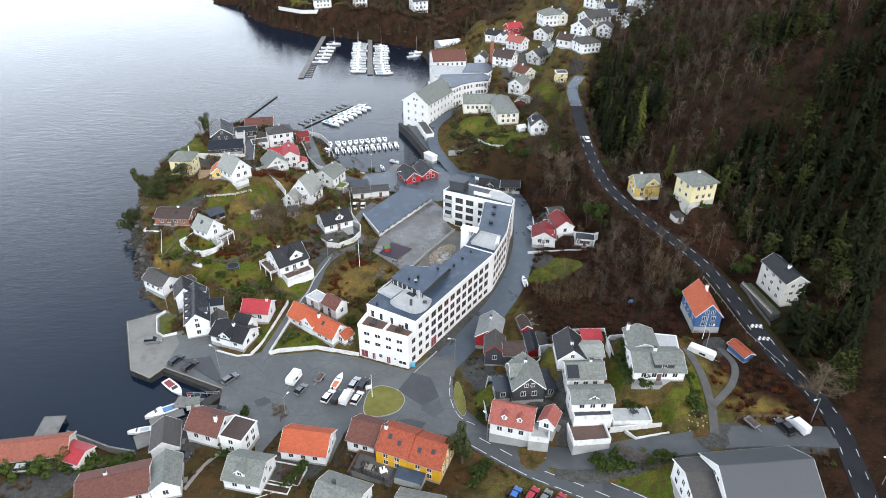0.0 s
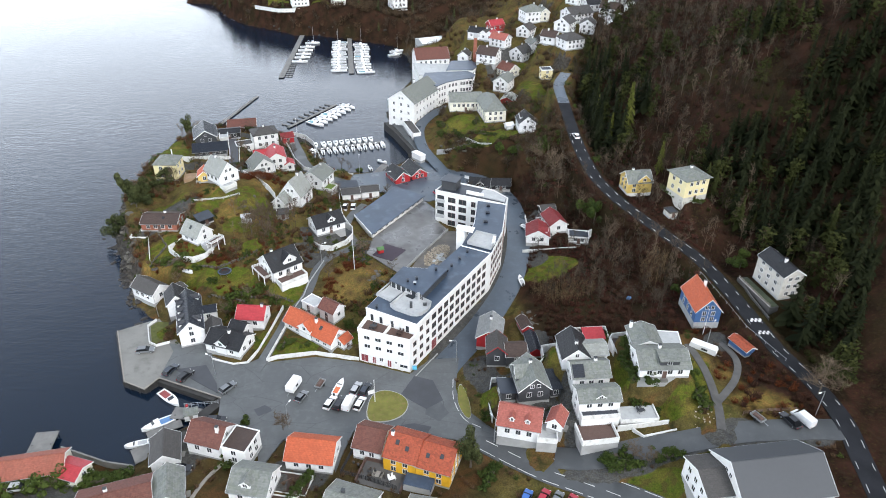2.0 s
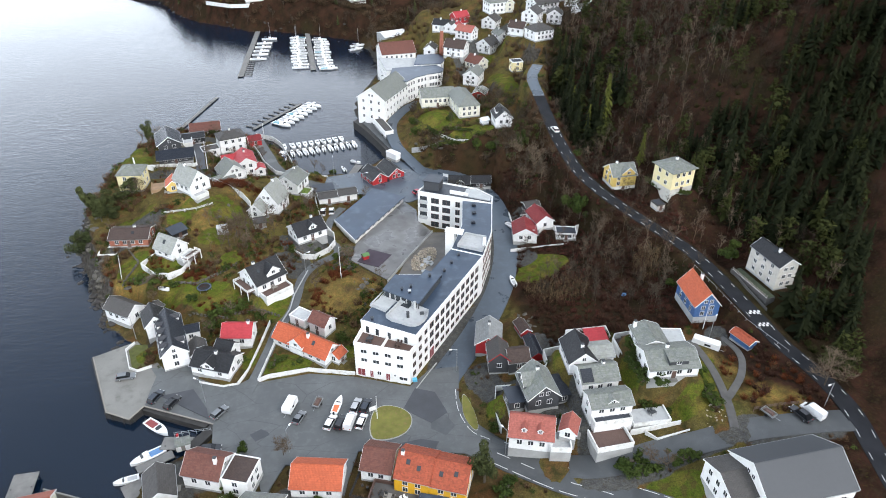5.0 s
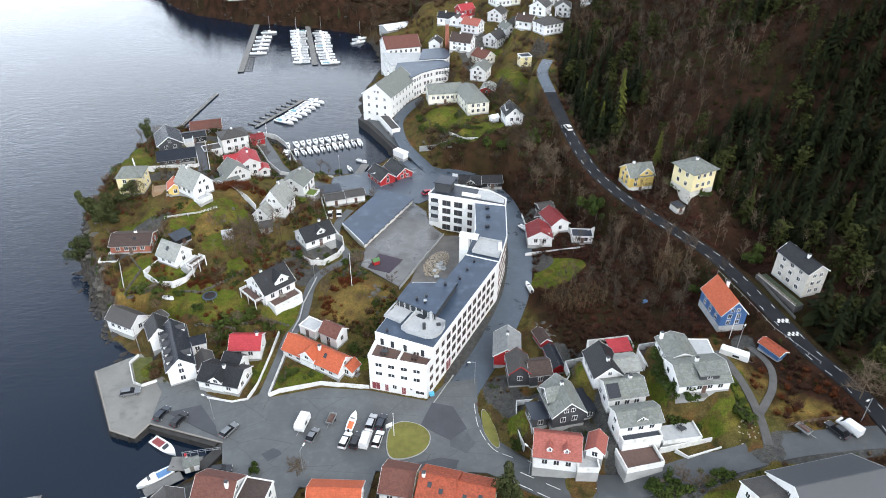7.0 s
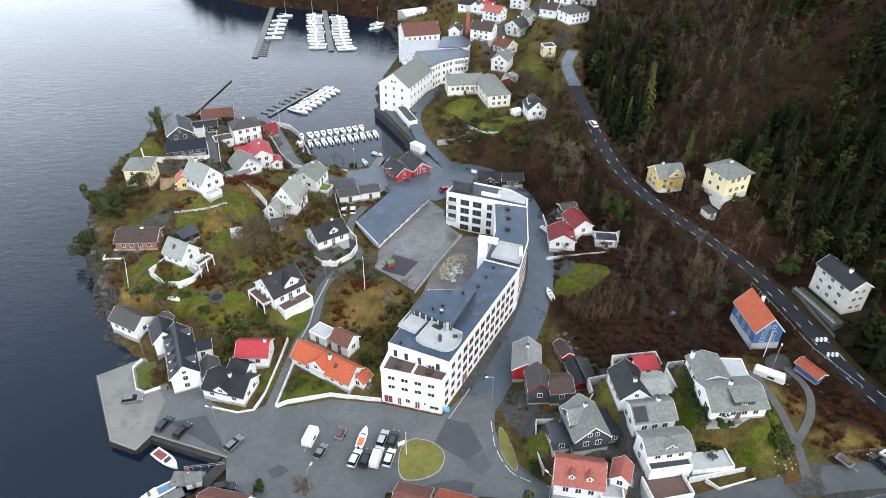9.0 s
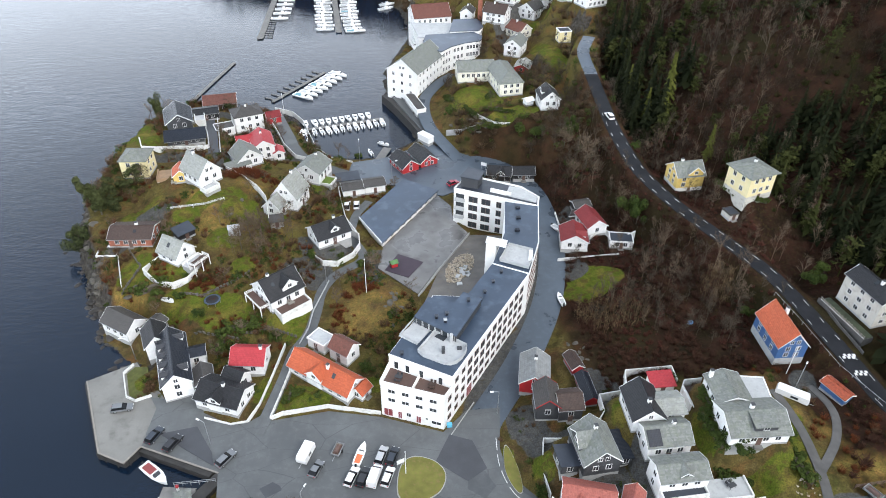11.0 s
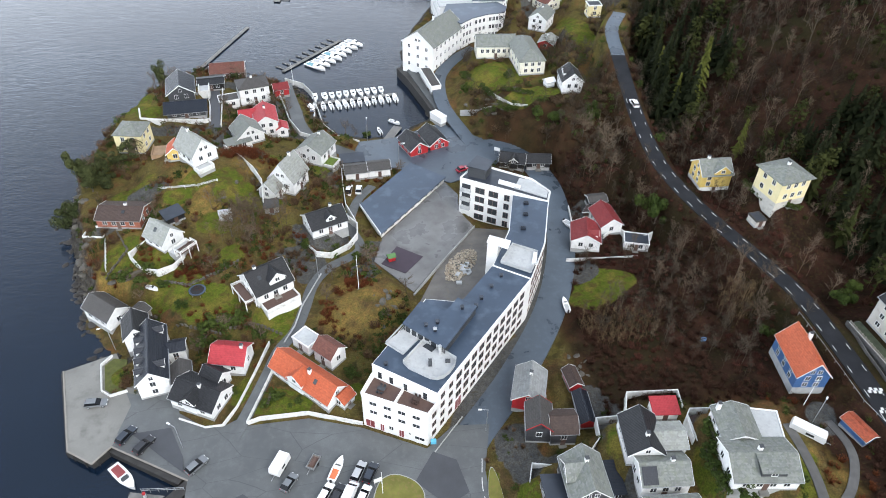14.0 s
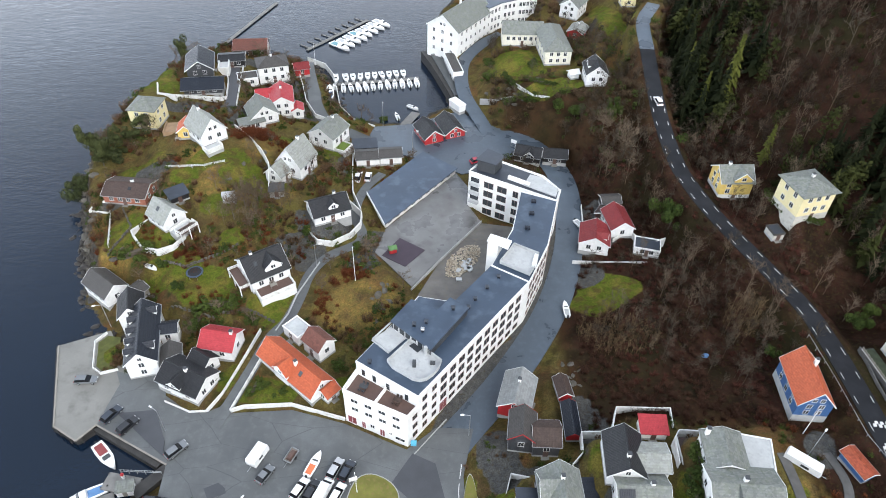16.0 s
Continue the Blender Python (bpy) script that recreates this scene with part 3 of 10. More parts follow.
    nl, ng = cols or (max(1, int((length - 1.2) / 2.3)), max(1, int((width - 1.6) / 2.4)))
    for r in range(storeys):
        zz = base + (eave - base) * (r + 0.58) / storeys
        window_row(h, a, b, -a, b, zz, nl, win[0], win[1])
        window_row(h, -a, -b, a, -b, zz, nl, win[0], win[1])
        if ends:
            window_row(h, -a, b, -a, -b, zz, ng, win[0], win[1])
            window_row(h, a, -b, a, b, zz, ng, win[0], win[1])
    if form == "gable" and ridge - eave > 2.2 and ends:
        for sx in (-1, 1):
            k = 2 if width > 6.5 and ridge - eave > 3 else 1
            for i in range(k):
                window(h, sx * a, (i - (k - 1) / 2) * 1.5, eave + (ridge - eave) * 0.3, -90 if sx > 0 else 90, 0.8, 0.95, 1)
    if door:
        dr = part("door", boxed(-0.5, 0.5, -b - 0.06, -b + 0.02, 0.05, 2.1), M_BROWNWOOD, h)
        part("door_step", boxed(-0.8, 0.8, -b - 0.9, -b - 0.06, -0.5, 0.05), M_CONC, h)
    return h


def wall_run(name, label, points, height, thick, material, category="wall", below=1.5, posts=None, cap=None):
    """A low wall along a line of (x, y, z) tops of ground."""
    thick, height = thick * 0.72, height * 0.9
    w = thing(name, label, category, points[0][0], points[0][1], points[0][2])
    o = Vector(points[0])
    for p, q in zip(points, points[1:]):
        p, q = Vector(p) - o, Vector(q) - o
        n = Vector((q.y - p.y, p.x - q.x, 0))
        n = n / max(n.length, 1e-6) * thick / 2
        e = (q - p).normalized() * thick * 0.3
        pts = (p - n - e, q - n + e, q + n + e, p + n - e)
        part("wall_panel", solid(([(v.x, v.y, v.z - below) for v in pts], [(v.x, v.y, v.z + height) for v in pts])), material, w)
        if cap:
            m = n * 1.25
            pts = (p - m - e, q - m + e, q + m + e, p + m - e)
            part("coping", solid(([(v.x, v.y, v.z + height) for v in pts], [(v.x, v.y, v.z + height + 0.08) for v in pts])), cap, w)
    return w


def fence_run(name, label, points, height, material, gap=1.6, rails=3):
    """An open fence of posts and rails along (x, y, z) points."""
    f = thing(name, label, "fence", *points[0])
    o = Vector(points[0])
    for p, q in zip(points, points[1:]):
        p, q = Vector(p) - o, Vector(q) - o
        k = max(1, round((q - p).length / gap))
        for i in range(k + 1):
            c = p.lerp(q, i / k)
            part("post", boxed(c.x - 0.05, c.x + 0.05, c.y - 0.05, c.y + 0.05, c.z - 0.4, c.z + height), material, f)
        for r in range(rails):
            zz = height * (r + 0.9) / rails
            bm = bmesh.new()
            rod(bm, p + Vector((0, 0, zz)), q + Vector((0, 0, zz)), 0.05, 4)
            part("rail", bm, material, f)
    return f


def value_noise(x, y, scale, seed=0):
    """Smooth lattice noise for whole arrays, 0 to 1."""
    x, y = np.asarray(x) / scale, np.asarray(y) / scale
    i, j = np.floor(x).astype(np.int64), np.floor(y).astype(np.int64)
    u, v = x - i, y - j
    u, v = u * u * (3 - 2 * u), v * v * (3 - 2 * v)
    def lattice(a, b):
        n = (a * 374761393 + b * 668265263 + seed * 1442695041) & 0xFFFFFFFF
        n = ((n ^ (n >> 13)) * 1274126177) & 0xFFFFFFFF
        return ((n ^ (n >> 16)) & 0xFFFF) / 65535.0
    return (lattice(i, j) * (1 - u) + lattice(i + 1, j) * u) * (1 - v) + (lattice(i, j + 1) * (1 - u) + lattice(i + 1, j + 1) * u) * v

# ---- the long white block by the square ----
def long_block():
    zb, zr, zt = 2.5, 15.6, 12.1
    b = thing("apartment_block", "long white rendered four-storey block with felt roof and roof terraces", "apartment building", 0, 0, 0)
    PADS.extend([(22, 152, radians(54.6), 24, 8, 2.4), (45, 186, radians(72), 17, 7, 2.4)])
    low = [(3.7, 140.0), (16.6, 134.5), (18.5, 137.1), (5.8, 144.9)]
    main = [(5.8, 144.9), (18.5, 137.1), (41.2, 168.6), (33.0, 173.4), (24.8, 161.8), (17.0, 163.0), (14.2, 158.4)]
    bend = [(33.0, 173.4), (41.2, 168.6), (46.6, 181.5), (50.2, 198.2), (41.3, 201.5), (38.3, 186.5)]
    bm = bmesh.new()
    for loop, top in ((low, zt), (main, zr), (bend, zr - 0.3)):
        hull_between(bm, *upright(loop, zb - 3, top))
    bmesh.ops.recalc_face_normals(bm, faces=bm.faces)
    part("wall", bm, M_PLASTER, b)
    def inset(loop, k):
        c = Vector((sum(p[0] for p in loop) / len(loop), sum(p[1] for p in loop) / len(loop)))
        return [tuple(Vector(p) + (c - Vector(p)).normalized() * k) for p in loop]
    part("roof", solid(upright(inset(main, 0.25), zr, zr + 0.06)), M_FELT, b, "blue-grey felt roof")
    part("roof", solid(upright(inset(bend, 0.25), zr - 0.3, zr - 0.22)), M_FELT, b, "blue-grey felt roof")
    for loop, top in ((main[:4], zr), (bend[1:5], zr - 0.3)):
        for p, q in zip(loop, loop[1:]):
            d = (Vector(q) - Vector(p)).normalized()
            n = Vector((d.y, -d.x)) * 0.10
            part("parapet", solid(upright([tuple(Vector(p) - n), tuple(Vector(q) - n), tuple(Vector(q) + n), tuple(Vector(p) + n)], top - 0.4, top + 0.22)), M_TRIM, b)
    # front terraces over the third floor
    part("terrace_floor", solid(upright([(4.2, 140.3), (16.3, 135.1), (18.0, 137.4), (6.1, 144.4)], zt, zt + 0.05)), M_BROWNWOOD, b, "brown timber terrace deck")
    for p, q in (((3.7, 140.0), (16.6, 134.5)), ((16.6, 134.5), (18.5, 137.1)), ((5.8, 144.9), (3.7, 140.0)), ((10.2, 137.4), (12.0, 140.9))):
        d = (Vector(q) - Vector(p)).normalized()
        n = Vector((d.y, -d.x)) * 0.15
        part("parapet", solid(upright([tuple(Vector(p) - n), tuple(Vector(q) - n), tuple(Vector(q) + n), tuple(Vector(p) + n)], zt - 0.1, zt + 1.0)), M_PLASTER, b)
    # windows: street front, long side, bend
    for r, z in enumerate((5.2, 7.9, 10.6)):
        window_row(b, 3.7, 140.0, 16.6, 134.5, z, 4, 1.5, 1.0, 1, 0.9) if r else None
    for k, w, h, z in ((0.11, 1.9, 2.2, 3.8), (0.30, 0.8, 2.1, 3.7), (0.44, 0.9, 1.1, 4.4), (0.60, 1.0, 2.1, 3.7), (0.73, 0.5, 0.6, 4.6), (0.88, 2.0, 0.9, 4.0)):
        x, y = 3.7 + 12.9 * k, 140.0 - 5.5 * k
        if h > 2:
            f = shared("door", window_meshes(w, h, 1)[0], b, x, y, z, 156.9)
            shared("door_leaf", DOOR_LEAF, f, 0, 0, 0, 0, w, 1, h)
        else:
            window(b, x, y, z, 156.9, w, h, 1)
    for k in (0.12, 0.3, 0.52, 0.82):
        x, y = 5.8 + 12.7 * k, 144.9 - 7.8 * k
        f = shared("door", window_meshes(0.9, 2.0, 0)[0], b, x, y, zt + 1.15, 148.4)
        shared("door_pane", window_meshes(0.9, 2.0, 0)[1], f, 0, 0, 0)
    for r, z in enumerate((4.2, 7.4, 10.3, 13.2)):
        for k in range(13):
            s = 2.2 + k * 3.0
            if r == 3 and k == 0:
                continue
            x, y = (16.6 + 0.590 * s, 134.5 + 0.8074 * s) if s < 3.2 else (18.5 + 0.5846 * (s - 3.22), 137.1 + 0.8113 * (s - 3.22))
            if k < 3:
                window(b, x, y, z if r else 4.6, -125.6, 1.3, 1.3, 1, M_DARKFRAME)
            else:
                window(b, x, y, z if r else 4.4, -125.6, 1.85, 1.65 if r else 1.2, 1, M_DARKFRAME)
        for (x0, y0), (x1, y1), nn in (((41.2, 168.6), (46.6, 181.5), 5), ((46.6, 181.5), (50.2, 198.2), 6)):
            window_row(b, x0, y0, x1, y1, z, nn, 1.6, 1.6 if r else 1.1, 1, 0.5, M_DARKFRAME)
    f = shared("gate", window_meshes(2.4, 3.0, 1)[0], b, 18.5 + 0.5846 * 8.0, 137.1 + 0.8113 * 8.0, 4.2, -125.6)
    shared("gate_leaf", DOOR_LEAF, f, 0, 0, 0, 0, 2.4, 1, 3.0)
    # roof-top flat with its terraces
    def rim(loop, z0, z1, half, material, host, name="balustrade", closed=True):
        for p0, p1 in zip(loop, loop[1:] + (loop[:1] if closed else [])):
            n = Vector((p1[1] - p0[1], p0[0] - p1[0])).normalized() * half
            part(name, solid(upright([tuple(Vector(p0) - n), tuple(Vector(p1) - n), tuple(Vector(p1) + n), tuple(Vector(p0) + n)], z0, z1)), material, host)
    pent = [(12.2, 153.7), (20.4, 146.8), (27.6, 158.0), (23.7, 160.6), (21.2, 157.0), (16.0, 159.7)]
    p = part("penthouse", solid(upright(pent, zr, 17.7)), M_DGREY, b, "dark roof-top flat")
    part("penthouse_roof", solid(upright(inset(pent, -0.3), 17.7, 17.95)), M_FELT, p)
    window_row(p, 12.2, 153.7, 20.4, 146.8, 16.7, 6, 1.35, 1.7, 0, 0.3)
    deck = [(8.3, 150.2), (12.0, 147.0), (15.4, 151.2), (12.2, 154.2), (15.2, 158.8), (14.2, 158.4)]
    part("terrace_floor", solid(upright(deck[:4], zr, zr + 0.22)), M_PALEDECK, b, "pale grey roof terrace")
    rim([(12.2, 147.2), (8.5, 150.2), (14.4, 158.4)], zr + 0.2, zr + 0.75, 0.05, M_PALEDECK, b, closed=False)
    rnd = [(12.0, 144.8), (13.1, 143.3), (17.2, 140.7), (18.6, 140.4), (19.9, 140.8), (21.2, 142.0), (22.2, 143.6), (22.6, 145.3), (18.2, 149.0), (16.0, 150.1)]
    t = part("round_terrace", solid(upright(rnd, zr, zr + 0.35)), M_PALEDECK, b, "pale round-ended roof terrace")
    rim(rnd, zr + 0.3, zr + 1.15, 0.06, M_PALEDECK, t)
    part("skylight", solid(upright([(16.0, 148.9), (17.8, 147.3), (18.8, 148.5), (17.0, 149.7)], zr + 0.35, zr + 0.5)), M_GLASS, t)
    part("chimney", boxed(17.0, 17.7, 143.6, 144.3, zr + 0.3, zr + 2.0), M_DGREY, t)
    part("flue", rods(0.4, ((19.4, 147.0, zr), (19.4, 147.0, zr + 2.6))), M_PALEDECK, t)
    part("bench", boxed(20.4, 21.4, 144.4, 145.1, zr + 0.35, zr + 0.85), M_DGREY, t)
    # stair head and the second terrace
    part("stair_head", solid(upright([(32.1, 178.6), (34.4, 177.3), (35.4, 179.8), (32.9, 180.9)], zr - 9, 18.3)), M_PLASTER, b)
    part("stair_head_roof", solid(upright([(31.9, 178.6), (36.6, 175.9), (37.7, 178.9), (32.8, 181.1)], 18.3, 18.5)), M_TRIM, b)
    ter = [(34.9, 174.2), (38.4, 180.4), (44.0, 177.4), (43.4, 174.4), (41.5, 170.5)]
    t = part("roof_terrace", solid(upright(ter, zr, zr + 0.35)), M_PALEDECK, b)
    rim(ter, zr + 0.3, zr + 1.0, 0.05, M_PALEDECK, t)
    part("cabinet", solid(upright([(42.0, 173.2), (43.0, 172.8), (43.9, 176.6), (43.0, 177.0)], zr + 0.35, zr + 1.0)), M_TRIM, t)
    # roof vents
    for x, y, z in ((34.5, 169.6, zr), (31.9, 166.1, zr), (29.3, 162.5, zr), (27.9, 160.0, zr), (24.6, 157.4, 17.95), (8.6, 144.6, zr), (19.2, 153.4, 17.95), (16.8, 152.6, 17.95), (18.6, 151.2, 17.95)):
        v = part("roof_vent", boxed(x - 0.3, x + 0.3, y - 0.3, y + 0.3, z, z + 0.7), M_NAVYTILE, b)
        part("vent_cap", boxed(x - 0.42, x + 0.42, y - 0.42, y + 0.42, z + 0.75, z + 0.95, 0.12), M_FELTDARK if y != 151.2 else M_METAL, v)
    for x, y in ((42.0, 187.0), (43.4, 192.6), (44.2, 197.4)):
        part("roof_hatch", boxed(x - 0.6, x + 0.6, y - 0.5, y + 0.5, zr - 0.25, zr + 0.35), M_NAVYTILE, b)
    # canopy signs over the pavement
    part("awning", boxed(17.2, 18.3, 134.0, 134.8, 3.6, 4.4), AWNING, b, "turquoise awning")
    return b


def tower_block():
    t = thing("tower_block", "white rendered five-storey end block with balconies and a roof terrace", "apartment building", 0, 0, 0)
    PADS.append((39, 207, radians(-26), 10, 6, 2.6))
    loop = [(27.9, 209.6), (41.2, 202.9), (50.2, 198.2), (51.5, 202.5), (47.5, 208.5), (33.0, 216.5)]
    part("wall", solid(upright(loop, 0, 15.3)), M_PLASTER, t)
    part("roof", solid(upright([(28.4, 209.8), (41.2, 203.4), (50.0, 198.8), (51.0, 202.4), (47.2, 208.0), (33.0, 215.8)], 15.3, 15.38)), M_FELTDARK, t)
    for p0, p1 in zip(loop, loop[1:] + loop[:1]):
        d = (Vector(p1) - Vector(p0)).normalized()
        n = Vector((d.y, -d.x)) * 0.12
        part("parapet", solid(upright([tuple(Vector(p0) - n), tuple(Vector(p1) - n), tuple(Vector(p1) + n), tuple(Vector(p0) + n)], 14.9, 15.6)), M_PLASTER, t)
    pn = part("penthouse", solid(upright([(30.0, 210.4), (34.6, 208.4), (36.6, 212.0), (33.0, 214.8)], 15.3, 18.6)), M_DGREY, t, "dark roof-top room")
    part("penthouse_roof", solid(upright([(29.5, 210.2), (34.8, 207.8), (37.2, 212.2), (32.8, 215.4)], 18.6, 18.85)), M_FELTDARK, pn)
    part("terrace_floor", solid(upright([(42.0, 204.2), (50.0, 199.6), (50.8, 202.4), (47.0, 207.6), (44.0, 208.6)], 15.4, 15.75)), M_PALEDECK, t)
    part("terrace_wall", solid(upright([(38.0, 206.6), (43.4, 203.6), (43.7, 204.1), (38.3, 207.1)], 15.3, 16.5)), M_PLASTER, t)
    for r, z in enumerate((4.0, 7.0, 9.9, 12.8)):
        for k in (0.40, 0.66, 0.92):
            window(t, 27.9 + 13.3 * k, 209.6 - 6.7 * k, z, 153.3, 2.6 if k < 0.9 else 1.4, 1.8, 1, M_DARKFRAME)
        if r:
            bx, by = 27.9 + 13.3 * 0.12, 209.6 - 6.7 * 0.12
            bal = part("balcony", solid(upright([(bx - 1.5, by - 0.1), (bx + 0.9, by - 1.4), (bx + 1.5, by - 0.6), (bx - 1.0, by + 0.6)], z - 1.3, z - 0.3)), M_PALEDECK, t)
            # dark glass slab stands in for the shade of the open recess
            part("recess_shade_slab", solid(upright([(bx - 1.0, by + 0.45), (bx + 1.2, by - 0.68), (bx + 1.3, by - 0.5), (bx - 0.9, by + 0.63)], z - 0.3, z + 1.1)), M_GLASS, bal)
        window_row(t, 33.0, 216.5, 27.9, 209.6, z, 2, 1.0, 1.4, 1, 1.0)
    return t


_bm = boxed(-0.5, 0.5, -0.02, 0.04, -0.5, 0.5)
DOOR_LEAF = bpy.data.meshes.new("door_leaf")
_bm.to_mesh(DOOR_LEAF), _bm.free()
DOOR_LEAF.materials.append(plain("oxblood_door_paint", (0.20, 0.035, 0.040), 0.5, 0.1))
AWNING = plain("turquoise_canvas", (0.10, 0.42, 0.60), 0.7, 0.1)
long_block()
tower_block()


def flat_hall():
    """The low hall beside the yard, with its clerestory wall to the court."""
    h = thing("flat_roofed_hall", "low hall with a large blue-grey felt roof beside the paved court", "hall", 0, 0, 0)
    PADS.append((12, 214, radians(50), 15, 8, 3.2))
    loop = [(0.6, 211.2), (6.2, 198.6), (24.4, 224.3), (14.6, 231.5)]
    part("wall", solid(upright(loop, 0, 5.3)), M_WALLWHITE, h)
    part("roof", solid(upright([(0.0, 211.4), (6.1, 197.8), (25.0, 224.4), (14.5, 232.2)], 5.3, 5.6)), M_FELT, h)
    part("parapet", solid(upright([(0.0, 211.4), (0.0, 211.0), (6.1, 197.6), (6.2, 198.0)], 5.2, 6.0)), M_TRIM, h)
    for i in range(9):
        k = (i + 0.6) / 9.6
        window(h, 6.2 + 18.2 * k, 198.6 + 25.7 * k, 4.8, -125.3, 1.5, 0.6, 1)
    return h


flat_hall()

# ---- houses on the peninsula ----
house("house", "white wooden house with light slate roof and walled lawn", -47.2, 190.6, 10.4, 144, 6.8, 6.2, 2.8, 6.0, M_WHITE, M_SLATELIGHT, skylights=((0.5, 1, 0.4),))
house("house", "low brick bungalow with wide dark brown roof above the shore", -60.6, 201.6, 9.2, -4, 11.2, 7.8, 2.8, 4.4, M_BRICK, M_BROWNTILE, chimney=(1.0, 0.4), skylights=((1.0, -1, 0.45),))
house("house", "tall pale yellow house with grey hipped slate roof", -66.4, 234.2, 11.2, -4, 7.8, 7.8, 6.0, 8.4, M_PALEYEL, M_SLATE, "hip")
house("house", "white wooden villa with pale slate gable roof and bay", -44.7, 220.6, 15.9, 135, 9.0, 7.4, 3.7, 7.8, M_WHITE, M_SLATELIGHT, chimney=(2.0, 0.0))
house("annex", "small timber annex with orange tiled roof and deck", -51.0, 222.6, 15.0, 100, 5.0, 4.2, 2.6, 4.4, M_YELLOW, M_ORANGE, category="annex")
house("house", "modern dark grey house with navy tiled roof over a terrace wall", -56.2, 254.4, 11.0, 10, 11.5, 6.8, 2.6, 4.3, M_DGREY, M_NAVYTILE, over=0.9, trim=M_DGREY)
house("house", "modern dark grey house with navy roof and white-edged gable", -60.6, 266.0, 11.2, 105, 11.0, 8.0, 3.6, 6.4, M_DGREY, M_NAVYTILE, over=0.6)
house("garage", "dark-roofed open carport above the driveway", -54.5, 279.8, 7.0, 12, 8.6, 6.0, 2.6, 3.4, M_BLACKWOOD, M_BLACKTILE, category="garage", rows=1)
house("boathouse", "brown boathouse with rusty low-pitched roof", -52.5, 297.0, 2.0, 8, 12.0, 9.0, 4.0, 6.0, M_BROWNWOOD, M_RUST, category="boathouse", rows=1)
house("house", "large white rendered house with grey hipped roof", -39.0, 273.6, 5.5, 20, 10.0, 7.6, 6.0, 8.2, M_PLASTER, M_GREYTILE, "hip", chimney=(0, 0))
house("annex", "white terrace wing with flat roof", -46.5, 268.6, 5.5, 20, 6.5, 5.0, 3.2, 3.4, M_PLASTER, M_GREYTILE, "flat", category="annex")
house("shed", "red-painted wooden shed with rusty roof", -31.0, 281.0, 3.4, 20, 5.0, 4.4, 3.0, 4.4, M_RED, M_MAROON, category="shed", rows=1)
house("house", "white house with bright red tiled gable roof", -31.8, 253.8, 5.2, 104, 10.0, 6.8, 5.2, 7.4, M_PLASTER, M_REDTILE, chimney=(0.6, 0))
house("wing", "white side wing with bright red roof", -37.6, 256.0, 5.6, 14, 5.6, 5.0, 4.0, 5.6, M_PLASTER, M_REDTILE, category="annex")
house("annex", "low white annex with red roof", -26.6, 251.4, 4.6, 104, 4.4, 3.4, 3.0, 4.0, M_PLASTER, M_REDTILE, category="annex")
house("house", "white wooden house with grey slate roof and glazed veranda", -35.8, 243.6, 8.0, 118, 8.0, 8.2, 3.0, 6.4, M_WHITE, M_SLATE)
house("veranda", "glazed veranda with green-grey roof", -37.6, 238.0, 8.0, 28, 7.4, 3.2, 2.4, 3.0, M_WHITE, M_SLATE, "shed", category="veranda")
house("house", "tall white wooden villa with steep slate gables", -19.4, 215.6, 9.4, 66, 7.8, 7.6, 4.4, 9.4, M_WHITE, M_SLATELIGHT, chimney=(1.5, 0.0))
house("wing", "white side wing with slate hipped roof", -23.6, 211.2, 9.4, 66, 5.0, 5.0, 3.0, 5.6, M_WHITE, M_SLATELIGHT, category="annex")
house("house", "white house with slate roof beside a small raised lawn", -14.2, 236.8, 5.2, 66, 9.0, 8.4, 4.2, 6.8, M_WHITE, M_SLATE, chimney=(2.5, 0))
house("garage", "white double garage with dark low-pitched roof", -1.8, 229.4, 3.2, 9, 6.8, 5.0, 2.6, 3.6, M_PLASTER, M_GREYTILE, category="garage", rows=0)
house("garage", "white garage with dark low-pitched roof", 4.9, 230.6, 3.2, 9, 6.4, 5.0, 2.8, 3.8, M_PLASTER, M_GREYTILE, category="garage", rows=0)
house("shed", "low shed with dark felt roof", -3.4, 235.6, 3.0, 9, 7.0, 4.0, 2.2, 2.8, M_GREYWOOD, M_FELTDARK, "shed", category="shed", rows=0)
house("house", "white house with black tiled roof inside a curved white wall", -8.2, 198.0, 8.6, 27, 9.6, 7.4, 3.0, 5.6, M_WHITE, M_BLACKTILE, dormers=((0.6, -1, 2.4),), chimney=(2.0, 0.6))
house("house", "white house with black tiled roof and large timber balcony", -20.4, 176.6, 6.6, 36, 9.4, 9.0, 3.9, 7.6, M_WHITE, M_BLACKTILE, dormers=((1.2, -1, 4.0, 0.86),), chimney=(-2.2, 0.3), skylights=((-2.2, -1, 0.5),))
house("house", "small white wooden house with bright red tiled roof", -25.7, 156.8, 3.0, 172, 7.4, 6.2, 3.6, 5.8, M_WHITE, M_REDTILE, chimney=(-2.8, 0))
house("house", "white wooden cottage with black tiled roof and front gable", -30.4, 147.4, 2.6, 157, 10.2, 7.2, 2.8, 5.0, M_WHITE, M_BLACKTILE, dormers=((0.2, 1, 3.0, 1.06),), chimney=(-0.4, 0.2))
house("house", "little white house with black roof behind the cottage", -28.4, 151.8, 2.6, 150, 4.6, 4.2, 3.0, 4.8, M_WHITE, M_BLACKTILE)
house("house", "long tall white wooden house with glossy dark roof and dormers", -42.7, 156.8, 1.9, 106, 15.8, 6.2, 5.0, 7.9, M_WHITE, M_NAVYTILE, rows=2, dormers=((-5.6, 1, 1.3, 0.9), (-2.6, 1, 1.3, 0.9), (0.4, 1, 1.3, 0.9), (3.6, 1, 1.3, 0.9), (-4.6, -1, 1.5, 0.9), (5.6, -1, 1.5, 0.9)))
